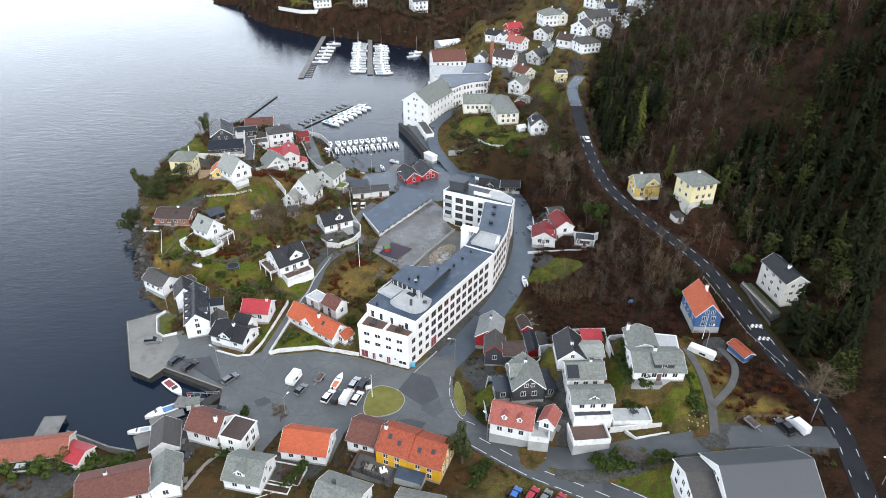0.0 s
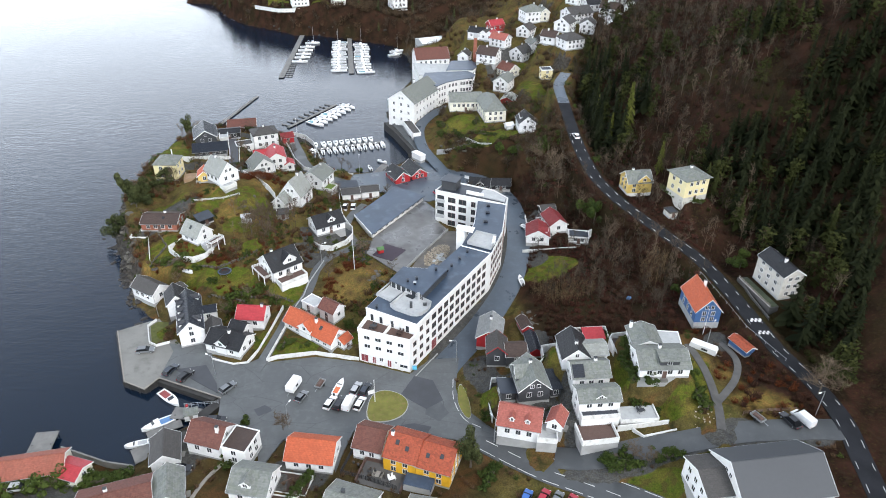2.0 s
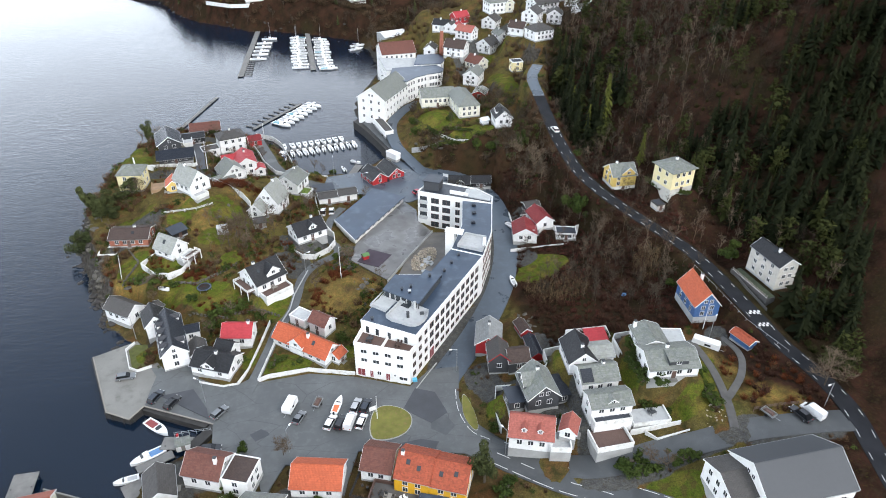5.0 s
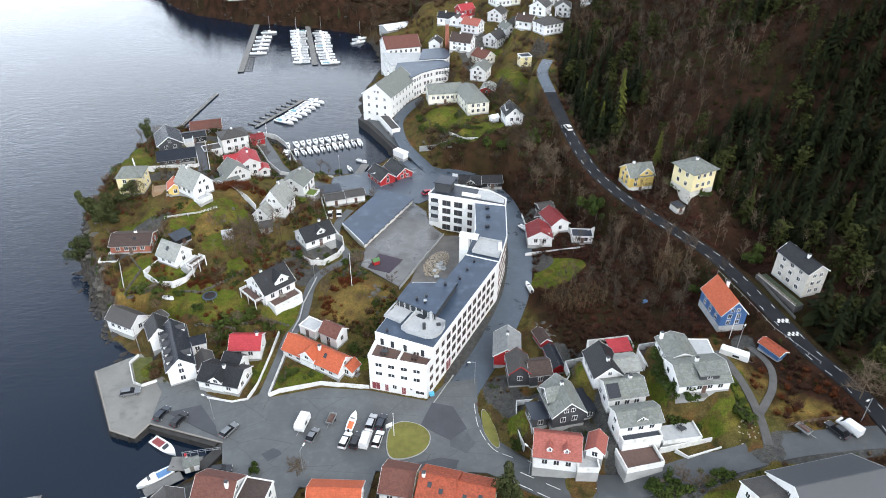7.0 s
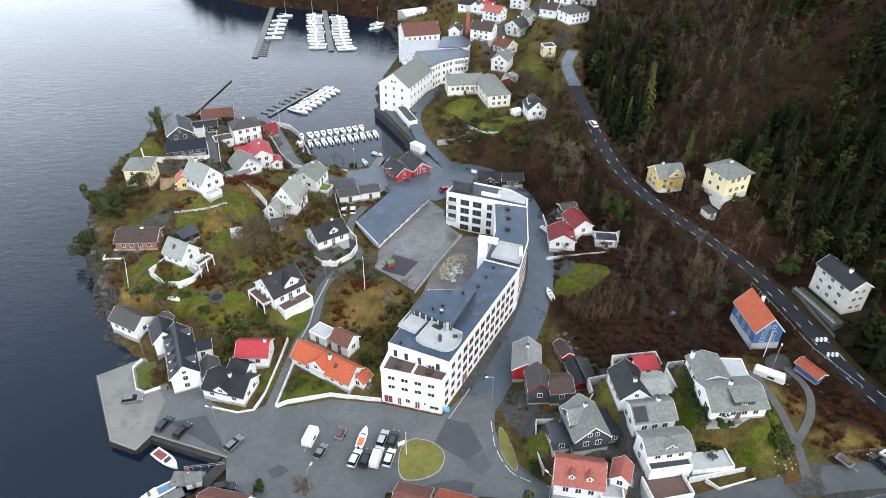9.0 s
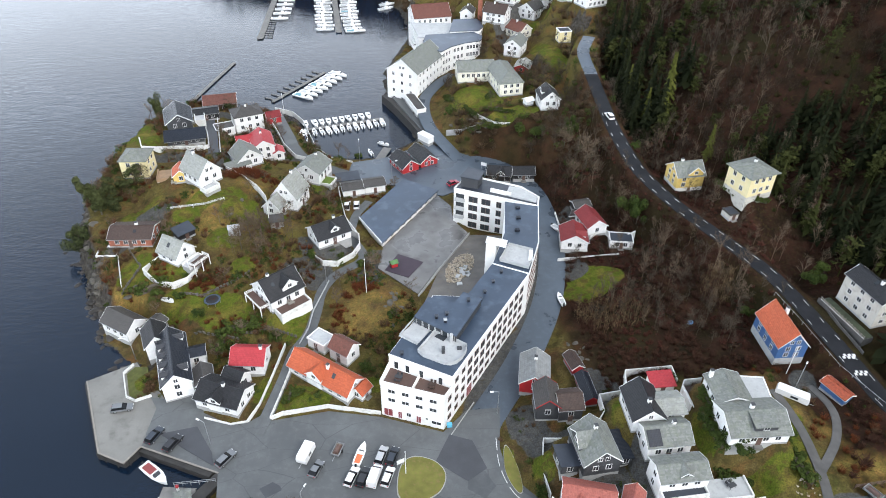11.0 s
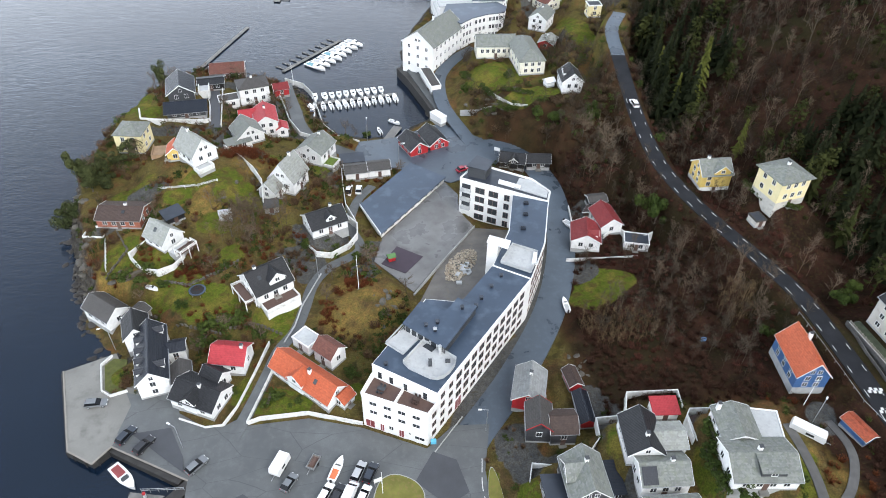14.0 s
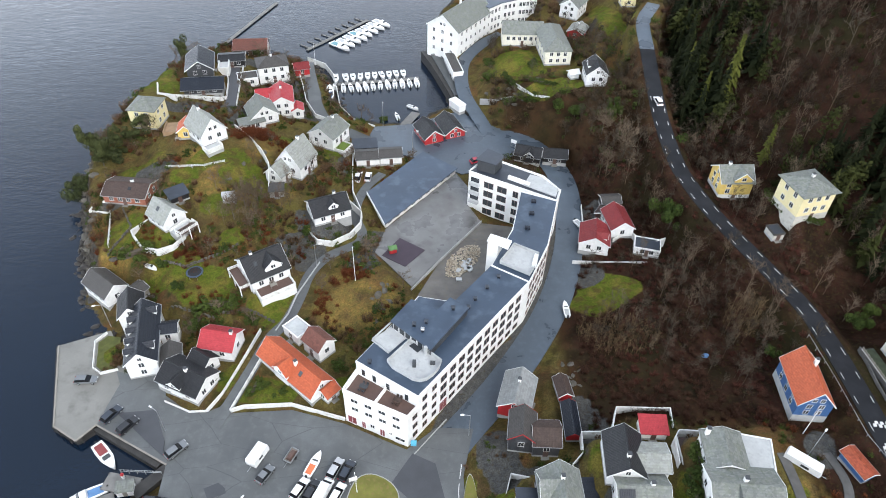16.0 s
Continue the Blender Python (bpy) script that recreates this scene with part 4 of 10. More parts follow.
house("wing", "small white wing with dark roof", -38.5, 159.7, 2.2, 12, 4.2, 3.2, 4.0, 5.0, M_WHITE, M_NAVYTILE, category="annex")
house("house", "small house with grey tiled roof between white houses", -35.7, 152.8, 2.2, 106, 5.2, 3.8, 3.0, 4.6, M_WHITE, M_GREYTILE)
house("house", "white wooden house with steep black gable towards the quay", -48.6, 165.4, 1.9, 110, 6.6, 5.2, 4.6, 7.2, M_WHITE, M_BLACKTILE)
house("boathouse", "white boathouse with dark roof at the water's edge", -58.2, 173.4, 1.4, 145, 8.8, 5.8, 3.6, 5.8, M_WHITE, M_GREYTILE, category="boathouse", depth=3.0)
house("shed", "small shed with grey roof", -50.6, 171.6, 2.4, 60, 5.0, 3.6, 2.4, 3.4, M_GREYWOOD, M_GREYTILE, category="shed", rows=0)
house("cottage", "long low white cottage with orange tiled roof and front gable", -8.4, 150.4, 3.4, 141, 17.0, 6.0, 2.6, 5.4, M_WHITE, M_ORANGE, dormers=((0.6, 1, 4.2, 1.12),), chimney=(-1.4, 0.5), skylights=((-3.6, 1, 0.45),))
house("annex", "small white porch with orange tiled roof", -0.6, 145.4, 3.2, 51, 3.2, 3.0, 2.2, 3.4, M_WHITE, M_ORANGE, category="annex", rows=1)
house("house", "small white house with rust-brown roof behind the cottage", -4.2, 156.4, 4.0, -40, 5.2, 4.4, 3.9, 5.8, M_WHITE, M_RUST)
house("annex", "small white flat-roofed timber annex", -9.6, 160.4, 4.2, -40, 5.0, 4.0, 2.8, 3.0, M_WHITE, M_PALEDECK, "flat", category="annex", rows=1)
house("rorbu", "red fishing shed with black roof and white-trimmed gable", 15.6, 245.6, 2.0, 116, 9.0, 6.2, 2.6, 5.0, M_RED, M_BLACKTILE, category="boathouse", rows=1)
house("rorbu", "red fishing shed with black roof joined to its twin", 22.2, 249.4, 2.0, 113, 9.6, 6.4, 2.4, 4.8, M_RED, M_BLACKTILE, category="boathouse", rows=1)

# ---- houses east of the block ----
house("house", "red wooden house with grey roof by the street", 38.4, 145.6, 3.2, 76, 8.6, 6.2, 3.6, 6.0, M_RED, M_PALESHEET, chimney=(1, 0))
house("house", "dark grey wooden house with brown roof", 38.7, 136.2, 4.3, 84, 6.2, 4.8, 4.6, 6.8, M_DGREY, M_GREYTILE, trim=M_RED)
house("wing", "dark grey wing with brown tiled roof", 43.2, 135.0, 4.5, 0, 5.0, 5.4, 4.0, 5.8, M_DGREY, M_BROWNTILE, category="annex")
house("shed", "long narrow shed with dark blue roof", 48.8, 139.8, 4.2, 92, 7.6, 2.6, 2.2, 3.2, M_RED, M_NAVYTILE, category="shed", rows=0, trim=M_RED)
house("shed", "small red shed with brown roof", 47.9, 147.4, 4.6, 100, 4.6, 2.6, 2.2, 3.2, M_RED, M_BROWNTILE, category="shed", rows=0)
house("house", "dark grey wooden house with slate roof and white windows", 44.2, 120.6, 8.2, 94, 8.6, 7.2, 4.0, 7.4, M_DGREY, M_SLATE, dormers=((1.0, 1, 4.4, 1.02),), chimney=(1.2, 0.0))
house("annex", "small grey annex with dark roof", 38.6, 119.8, 7.6, 94, 4.6, 3.4, 2.6, 3.2, M_DGREY, M_FELTDARK, "shed", category="annex", rows=1)
house("annex", "long grey lean-to with glass roof", 49.8, 121.4, 7.6, 94, 6.4, 2.4, 2.6, 3.0, M_DGREY, M_NAVYTILE, "shed", category="annex", rows=1)
house("house", "white house with faded red tiled roof above the road", 40.4, 111.0, 5.4, 163, 9.2, 7.0, 4.2, 7.2, M_WHITE, M_REDOLD, dormers=((1.6, 1, 1.0), (-1.8, 1, 1.0)))
house("shed", "little white house with red roof", 48.2, 109.2, 8.2, 62, 4.4, 3.4, 2.4, 4.0, M_WHITE, M_REDOLD, category="shed", rows=1)
house("house", "white stepped house with slate roof and large walled terrace", 57.6, 112.6, 8.8, 1, 9.2, 5.4, 5.2, 6.6, M_PLASTER, M_SLATE, dormers=((0.2, -1, 2.0),))
_h = house("house", "white house with slate roof and solar-dark roof panel", 57.6, 120.6, 9.8, 1, 8.6, 6.4, 4.4, 6.4, M_WHITE, M_SLATE, chimney=(1.5, 0.2))
_bm = bmesh.new()
slabbed(_bm, [(-4.3, -3.3, 4.66), (-1.6, -3.3, 4.66), (-1.6, -0.7, 6.3), (-4.3, -0.7, 6.3)], 0.12)
bmesh.ops.recalc_face_normals(_bm, faces=_bm.faces)
part("roof_panel", _bm, M_NAVYTILE, _h, "dark blue solar panel")
house("house", "white wooden house with black gable roof", 55.5, 127.0, 11.6, 88, 8.4, 6.4, 3.6, 6.4, M_WHITE, M_BLACKTILE, chimney=(-2, 0))
house("wing", "white side wing with pale slate roof", 60.2, 126.6, 11.8, 0, 5.6, 5.4, 3.4, 4.6, M_WHITE, M_SLATELIGHT, category="annex", rows=1)
house("shed", "white shed with bright red sheet roof", 63.0, 135.4, 9.6, 0, 4.8, 3.4, 2.2, 2.9, M_PLASTER, M_REDTILE, "shed", category="shed", rows=0)
house("house", "white one-storey villa with mottled slate roof and wide dormer", 73.6, 119.4, 15.0, -2, 11.4, 8.4, 2.9, 4.9, M_WHITE, M_SLATE, dormers=((1.0, -1, 4.4, 0.86, "shed", M_DGREY),), chimney=(-0.2, 0.8))
house("wing", "white rear wing with slate roof", 72.4, 127.0, 14.6, 88, 7.0, 6.6, 3.2, 4.6, M_WHITE, M_SLATE, category="annex", chimney=(2.8, 2.6))
house("annex", "flat white-roofed garage wing", 79.6, 128.6, 11.6, -10, 5.4, 6.6, 3.0, 3.2, M_PLASTER, M_PALEDECK, "flat", category="garage", rows=0)
house("house", "blue wooden house with orange tiled roof on a white basement", 94.6, 145.2, 8.8, 88, 11.0, 6.6, 5.6, 9.4, M_BLUE, M_ORANGE, base=2.0, chimney=(2.0, -1.0), footing=M_PALEDECK, cols=(3, 2), win=(0.95, 1.15))
house("garage", "small blue garage with orange tiled roof", 98.8, 128.8, 10.4, 110, 5.6, 2.8, 2.2, 3.0, M_BLUE, M_ORANGEOLD, category="garage", rows=0)
house("house", "aged cream house with grey-brown tiled roof above the hillside road", 116.5, 149.0, 14.5, 98.7, 11.0, 6.0, 7.4, 9.5, M_AGED, M_BLACKTILE, rows=3, cols=(3, 2), win=(1.1, 1.1), chimney=(-1.5, 0.3), skylights=((-0.5, 1, 0.6),))
house("house", "tall yellow house with grey hipped roof and white basement", 106.8, 192.0, 20.4, 17, 8.8, 8.4, 7.6, 9.6, M_PALEYEL, M_SLATE, "hip", over=0.7, base=1.8, rows=2, footing=M_AGED, chimney=(0.3, 0.2))
house("house", "yellow wooden villa with slate roof and white-framed gables", 95.6, 206.4, 14.9, 4, 8.2, 7.4, 5.0, 7.8, M_YELLOW, M_SLATE, dormers=((1.2, -1, 4.4, 1.03),), chimney=(-1.6, 0.2), base=1.2, footing=M_PLASTER)
house("garage", "small grey flat-roofed garage in the slope", 100.6, 186.6, 16.3, 12, 2.8, 3.4, 1.9, 2.1, M_AGED, M_FELTDARK, "flat", category="garage", rows=0, trim=M_GREYTILE)
house("house", "white house with brown-red roof and a small dormer beside the street", 61.0, 195.9, 3.4, 80, 7.6, 7.4, 3.2, 5.4, M_WHITE, M_MAROON, dormers=((-1.6, -1, 1.8, 0.8),))
house("house", "white house with maroon tiled roof under the slope", 67.6, 201.6, 4.4, 100, 8.4, 6.0, 3.2, 5.4, M_WHITE, M_MAROON)
house("shed", "weathered black shed with grey roof", 67.0, 210.6, 5.0, 8, 5.0, 3.6, 2.2, 3.0, M_BLACKWOOD, M_GREYTILE, category="shed", rows=0)
house("shed", "low brown shed with mossy roof in the back yard", 64.6, 206.6, 4.0, 60, 3.4, 2.6, 1.9, 2.6, M_BROWNWOOD, M_BROWNTILE, category="shed", rows=0)
house("annex", "white glazed veranda with flat dark roof beside the maroon-roofed houses", 74.2, 193.4, 3.8, -12, 6.4, 4.4, 2.4, 2.6, M_WHITE, M_FELTDARK, "flat", category="annex", rows=1)
house("cabin", "black-stained wooden cabin with white corner boards", 46.4, 234.4, 3.2, -14, 7.6, 5.6, 2.4, 4.2, M_BLACKWOOD, M_BLACKTILE, category="cabin", rows=1, dormers=((0.5, -1, 2.6, 1.15),))
house("cabin", "smaller black-stained cabin joined to its neighbour", 54.2, 234.0, 3.2, -4, 7.0, 4.8, 2.3, 3.9, M_BLACKWOOD, M_BLACKTILE, category="cabin", rows=1)

# ---- houses by the near shore ----
house("house", "white house with bright orange tiled roof by the square", -5.4, 108.4, 2.3, 169, 10.2, 7.6, 3.2, 5.9, M_WHITE, M_ORANGE, rows=1)
house("row_house", "ochre-yellow row house with old orange tiled roof and chimney", 14.95, 106.47, 2.6, 157, 7.3, 9.0, 4.5, 7.6, M_OCHRE, M_ORANGEOLD, rows=2, chimney=(2.9, 0.4), trim=M_ORANGEOLD, over=0.2, skylights=((-1.0, 1, 0.4), (1.4, 1, 0.55)))
house("row_house", "ochre-yellow end row house with old orange tiled roof", 21.85, 103.53, 2.6, 157, 7.4, 9.0, 4.3, 7.3, M_OCHRE, M_ORANGEOLD, rows=2, trim=M_ORANGEOLD, over=0.2, skylights=((-1.2, 1, 0.5), (1.8, 1, 0.4)))
house("house", "low end house with weathered rust-orange tiled roof", 7.6, 110.4, 2.5, 160, 6.4, 7.8, 3.6, 6.2, M_WHITE, M_RUST)
house("house", "white house with rust-brown tiled roof by the slip", -28.0, 113.4, 2.6, 160, 8.0, 7.0, 4.0, 6.8, M_WHITE, M_RUST, chimney=(-2.6, 1.0))
house("annex", "white flat-roofed wing with brown roof terrace", -21.0, 110.4, 2.6, 160, 5.6, 6.4, 4.6, 4.9, M_PLASTER, M_BROWNTILE, "flat", category="annex", rows=2)
house("boathouse", "white boathouse with dark grey roof on the slip", -37.6, 111.0, 2.0, 103, 7.6, 5.8, 2.8, 5.0, M_WHITE, M_GREYTILE, category="boathouse", rows=1)
house("house", "house with light grey slate roof above the slip", -33.6, 99.4, 3.0, 103, 8.4, 5.6, 3.4, 5.6, M_WHITE, M_SLATE)
house("house", "long house with rust-red tiled roof", -43.6, 97.6, 2.6, 15, 13.6, 8.4, 3.2, 5.4, M_WHITE, M_RUST, chimney=(-1.4, 0.6), rows=1)
house("hall", "long shore building with faded orange roof", -67.5, 107.6, 2.4, 8, 20.0, 6.4, 2.8, 4.8, M_CREAM, M_FADED, category="hall", rows=1)
house("annex", "low pale building with red roof", -55.8, 106.8, 2.4, 160, 5.8, 5.0, 2.4, 3.6, M_CREAM, M_REDTILE, category="annex", rows=1)
house("house", "white house with mottled slate roof and roof window", -16.6, 100.2, 3.4, 166, 8.0, 7.8, 3.2, 5.8, M_WHITE, M_SLATE, dormers=((0.4, 1, 2.0),))
house("house", "house with pale green-grey slate roof and black chimney", 3.4, 92.6, 3.4, 158, 9.6, 8.6, 3.4, 5.6, M_WHITE, M_SLATE, chimney=(1.6, -0.4), chim_mat=M_DGREY)
house("house", "house with mossy slate roof", 19.0, 89.6, 3.4, 165, 9.0, 7.2, 2.8, 4.6, M_WHITE, M_SLATE)
house("shed", "black garden shed with dark felt roof", -46.1, 196.8, 12.6, 40, 4.6, 3.2, 2.0, 2.8, M_BLACKWOOD, M_FELTDARK, "shed", category="shed", rows=0)
house("shed", "low grey shed below the tall villa", -22.9, 204.4, 9.4, 10, 3.6, 2.8, 2.0, 2.5, M_GREYWOOD, M_GREYTILE, "shed", category="shed", rows=0)
PADS.append((67.6, 109.4, 0.0, 5.6, 3.6, 8.0))

# ---- the old mill and the village behind it ----
house("mill", "tall white rendered mill with grey slate roof and small dark windows", 24.6, 305.5, 1.6, 58, 24.0, 13.2, 14.0, 18.8, M_PLASTER, M_SLATE, rows=4, cols=(7, 3), win=(0.9, 1.3), chimney=(2.0, 1.5), door=False, depth=4.0, category="mill")


def polygon_block(name, label, loop, z0, z1, roof, rows, glazed, category="mill building", win=(1.0, 1.5)):
    b = thing(name, label, category, 0, 0, 0)
    cx, cy = sum(p[0] for p in loop) / len(loop), sum(p[1] for p in loop) / len(loop)
    PADS.append((cx, cy, 0.0, 5.0, 5.0, z0))
    part("wall", solid(upright(loop, z0 - 4, z1)), M_PLASTER, b)
    part("roof", solid(upright([(cx + (x - cx) * 1.03, cy + (y - cy) * 1.03) for x, y in loop], z1, z1 + 0.3)), roof, b)
    for i, count in glazed:
        p, q = loop[i], loop[(i + 1) % len(loop)]
        for r in range(rows):
            window_row(b, *p, *q, z1 - 1.8 - r * 3.1, count, win[0], win[1], 1, 0.6)
    return b


polygon_block("curved_mill", "white curved mill wing with many windows and felt roof", [(35.4, 310.3), (40.2, 315.6), (46.2, 319.2), (52.9, 321.0), (54.4, 326.5), (51.4, 331.4), (31.0, 329.6), (28.6, 318.4)], 7.0, 17.0, M_FELT, 3, ((0, 3), (1, 3), (2, 4), (3, 2)))
polygon_block("mill_annex", "white mill annex with pale flat roof", [(28.0, 330.2), (40.8, 332.0), (44.6, 346.6), (26.0, 349.0)], 3.0, 15.8, M_PALEDECK, 3, ((3, 6), (0, 4)))
polygon_block("mill_annex", "white mill block with blue-grey felt roof", [(41.4, 332.0), (54.0, 331.8), (57.6, 338.6), (55.0, 346.5), (44.8, 346.4)], 8.0, 17.6, M_FELT, 2, ((0, 5), (1, 3)))
house("mill", "tall white mill house with brown tiled roof over the water", 35.0, 357.6, 2.0, 8, 17.0, 14.0, 15.6, 19.6, M_PLASTER, M_RUST, rows=4, cols=(6, 3), win=(0.9, 1.4), door=False, category="mill")
house("warehouse", "pale sheet-clad warehouse with low white roof", 38.6, 417.0, 3.6, 20, 15.0, 12.0, 5.6, 7.2, M_PALEDECK, M_TRIM, category="warehouse", rows=0, door=False)


def factory_chimney():
    c = thing("factory_chimney", "tall red brick factory chimney with pale top", "chimney", 57.2, 349.6, 13.0)
    bm = bmesh.new()
    rod(bm, (0, 0, -2), (0, 0, 15.6), 1.25, 12, 0.85)
    part("shaft", bm, M_BRICK, c)
    bm = bmesh.new()
    rod(bm, (0, 0, 15.6), (0, 0, 17.4), 1.15, 12, 1.1)
    part("crown", bm, M_PALEDECK, c, "pale rendered chimney top")


factory_chimney()
house("manor", "long beige house with grey slate roof and roof windows", 46.4, 293.6, 12.4, 1, 14.0, 8.0, 4.8, 7.6, M_CREAM, M_SLATE, rows=1, cols=(6, 2))
house("manor", "beige wing with hipped slate roof towards the lawn", 56.4, 285.6, 12.8, 97, 20.0, 9.0, 5.0, 8.0, M_CREAM, M_SLATE, "hip", rows=2, cols=(5, 3))
house("house", "white wooden house with dark slate roof on the terrace", 67.8, 261.6, 15.2, 91, 8.2, 6.6, 4.2, 7.0, M_WHITE, M_BLACKTILE, dormers=((0.0, 1, 2.4),))
house("shed", "small white garden shed", 61.6, 264.6, 14.4, 20, 2.8, 2.6, 2.0, 2.8, M_WHITE, M_TRIM, category="shed", rows=0, door=False)
house("shed", "long white flat-roofed harbour shed", 22.6, 286.0, 4.6, 104, 15.0, 3.6, 2.6, 2.8, M_PLASTER, M_GREYTILE, "flat", category="shed", rows=0)
house("container", "white site container beside the quay", 24.4, 261.4, 3.0, 128, 5.6, 2.6, 2.6, 2.7, M_TRIM, M_TRIM, "flat", category="container", rows=0, door=False, depth=1.0)
for _n, _l, _p, _w, _r, _f in (
        ("house", "white house with dark brown roof by the factory", (62.8, 339.0, 19.4, 150, 10.0, 8.0, 4.6, 7.6), M_WHITE, M_BROWNTILE, "gable"),
        ("house", "white gabled house with grey roof in the village", (80.5, 348.2, 17.6, 48, 9.4, 8.0, 4.6, 7.4), M_WHITE, M_GREYTILE, "gable"),
        ("house", "cream house with rust-red tiled roof in the village", (71.7, 332.5, 14.6, 125, 8.4, 7.4, 3.6, 6.4), M_CREAM, M_RUST, "gable"),
        ("house", "tall white house with light slate roof in the village", (67.5, 318.0, 12.6, 62, 10.0, 7.0, 5.0, 7.4), M_WHITE, M_SLATE, "gable"),
        ("shed", "red shed with pale tin roof", (67.4, 301.0, 11.8, 66, 7.0, 5.6, 2.8, 4.2), M_RED, M_SLATELIGHT, "gable"),
        ("house", "white house with faded red roof on the hillside", (70.4, 353.0, 23.2, 140, 9.0, 7.0, 4.4, 6.8), M_WHITE, M_REDOLD, "gable"),
        ("house", "small white house with red roof on the hillside", (67.0, 362.5, 23.6, 60, 6.0, 5.0, 3.4, 5.4), M_WHITE, M_REDTILE, "gable"),
        ("house", "white house with black roof on the hillside", (60.6, 368.0, 23.0, 150, 9.0, 6.0, 4.0, 6.2), M_WHITE, M_BLACKTILE, "gable"),
        ("house", "red-painted house on the hillside", (70.8, 376.0, 25.0, 20, 8.0, 6.4, 3.8, 6.0), M_RED, M_REDTILE, "gable"),
        ("house", "white house with grey gable roof on the hillside", (86.3, 368.4, 24.0, 55, 8.4, 7.4, 4.4, 6.8), M_WHITE, M_GREYTILE, "gable"),
        ("house", "white house with dark roof on the upper hillside", (91.6, 334.2, 29.6, 145, 7.6, 6.4, 4.0, 6.4), M_WHITE, M_BROWNTILE, "gable"),
        ("house", "broad white house with dark hipped roof", (98.6, 322.0, 31.0, 20, 10.4, 8.6, 4.6, 7.2), M_WHITE, M_GREYTILE, "hip"),
        ("house", "white house with grey roof above the village", (99.0, 337.0, 35.0, 55, 9.0, 7.6, 4.4, 7.0), M_WHITE, M_GREYTILE, "gable"),
        ("villa", "large white villa with grey mansard roof", (90.4, 376.8, 29.6, 15, 11.0, 9.0, 6.0, 9.0), M_WHITE, M_SLATE, "hip"),
        ("house", "large white house with grey roof on the upper hillside", (109.6, 356.8, 34.6, 25, 14.0, 9.0, 4.6, 7.4), M_WHITE, M_GREYTILE, "gable"),
        ("house", "white house with dark roof among upper trees", (125.0, 352.0, 38.0, 150, 9.0, 8.0, 4.6, 7.0), M_WHITE, M_BROWNTILE, "gable"),
        ("house", "white upper hillside house with brown roof", (113.0, 384.0, 42.0, 35, 10.0, 8.0, 4.6, 7.2), M_WHITE, M_BROWNTILE, "gable"),
        ("house", "white house with black roof at the top of the village", (104.0, 392.0, 41.0, 150, 9.0, 8.0, 4.6, 7.0), M_WHITE, M_BLACKTILE, "gable"),
        ("house", "cream house with grey roof at the top of the village", (130.0, 392.0, 48.0, 45, 10.0, 8.0, 4.6, 7.0), M_CREAM, M_GREYTILE, "gable"),
        ("house", "pale blue house behind the factory chimney", (52.6, 356.0, 14.6, 70, 7.0, 5.6, 4.0, 6.0), M_WHITE, M_GREYTILE, "gable"),
        ("transformer_house", "narrow pale yellow transformer house with flat dark roof", (86.0, 312.4, 19.4, 5, 5.0, 4.6, 4.6, 4.8), M_PALEYEL, M_FELTDARK, "flat"),
        ("house", "white gabled house beside the broad hillside house", (111.4, 341.0, 33.0, 70, 8.6, 7.0, 4.6, 7.0), M_WHITE, M_GREYTILE, "gable"),
        ("house", "white house with grey roof at the edge of the wood", (123.0, 333.0, 37.0, 20, 9.0, 7.4, 4.0, 6.6), M_WHITE, M_SLATE, "gable"),
        ("house", "pale wing beside the mansard villa", (96.4, 377.6, 30.0, 100, 8.0, 5.0, 5.0, 7.2), M_CREAM, M_SLATE, "gable"),
        ("house", "white house with dark roof behind the broad hillside house", (112.8, 373.4, 39.6, 40, 8.6, 7.4, 4.4, 6.8), M_WHITE, M_GREYTILE, "gable"),
        ("house", "white house with black roof in the upper lane", (119.4, 366.4, 37.4, 15, 8.0, 6.6, 4.0, 6.4), M_WHITE, M_BLACKTILE, "gable"),
        ("house", "tall white house by the upper lane", (131.0, 355.4, 43.6, 10, 9.6, 7.6, 5.4, 8.0), M_WHITE, M_GREYTILE, "gable"),
        ("house", "white house with grey roof at the top lane", (132.0, 338.0, 42.6, 60, 8.6, 7.0, 4.4, 6.8), M_WHITE, M_GREYTILE, "gable"),
        ("house", "small white house between the hillside houses", (64.6, 364.6, 23.4, 50, 5.6, 5.0, 3.4, 5.4), M_WHITE, M_GREYTILE, "gable"),
        ("house", "white house with pale grey roof in the village", (87.6, 352.6, 21.0, 110, 7.0, 5.6, 4.4, 6.4), M_WHITE, M_SLATE, "gable"),
        ("house", "white house above the far shore", (-44.0, 476.5, 16.4, 15, 11.0, 8.0, 5.4, 8.0), M_WHITE, M_GREYTILE, "gable"),
        ("house", "white house with porch above the far shore", (-19.0, 477.5, 16.6, 10, 9.0, 8.0, 5.4, 8.0), M_WHITE, M_GREYTILE, "gable"),
        ("house", "tall white house with garden wall above the far shore", (20.0, 463.0, 18.0, 20, 10.0, 8.6, 6.0, 8.6), M_WHITE, M_GREYTILE, "gable"),
        ("house", "white house high above the cove", (52.0, 468.0, 34.0, 30, 10.0, 8.0, 5.0, 7.6), M_WHITE, M_GREYTILE, "gable")):
    house(_n, _l, *_p, _w, _r, _f, rows=1 if _p[6] < 4.2 else 2, win=(1.0, 1.2), door=False, chimney=None if _f == "flat" else (1.0, 0.2))

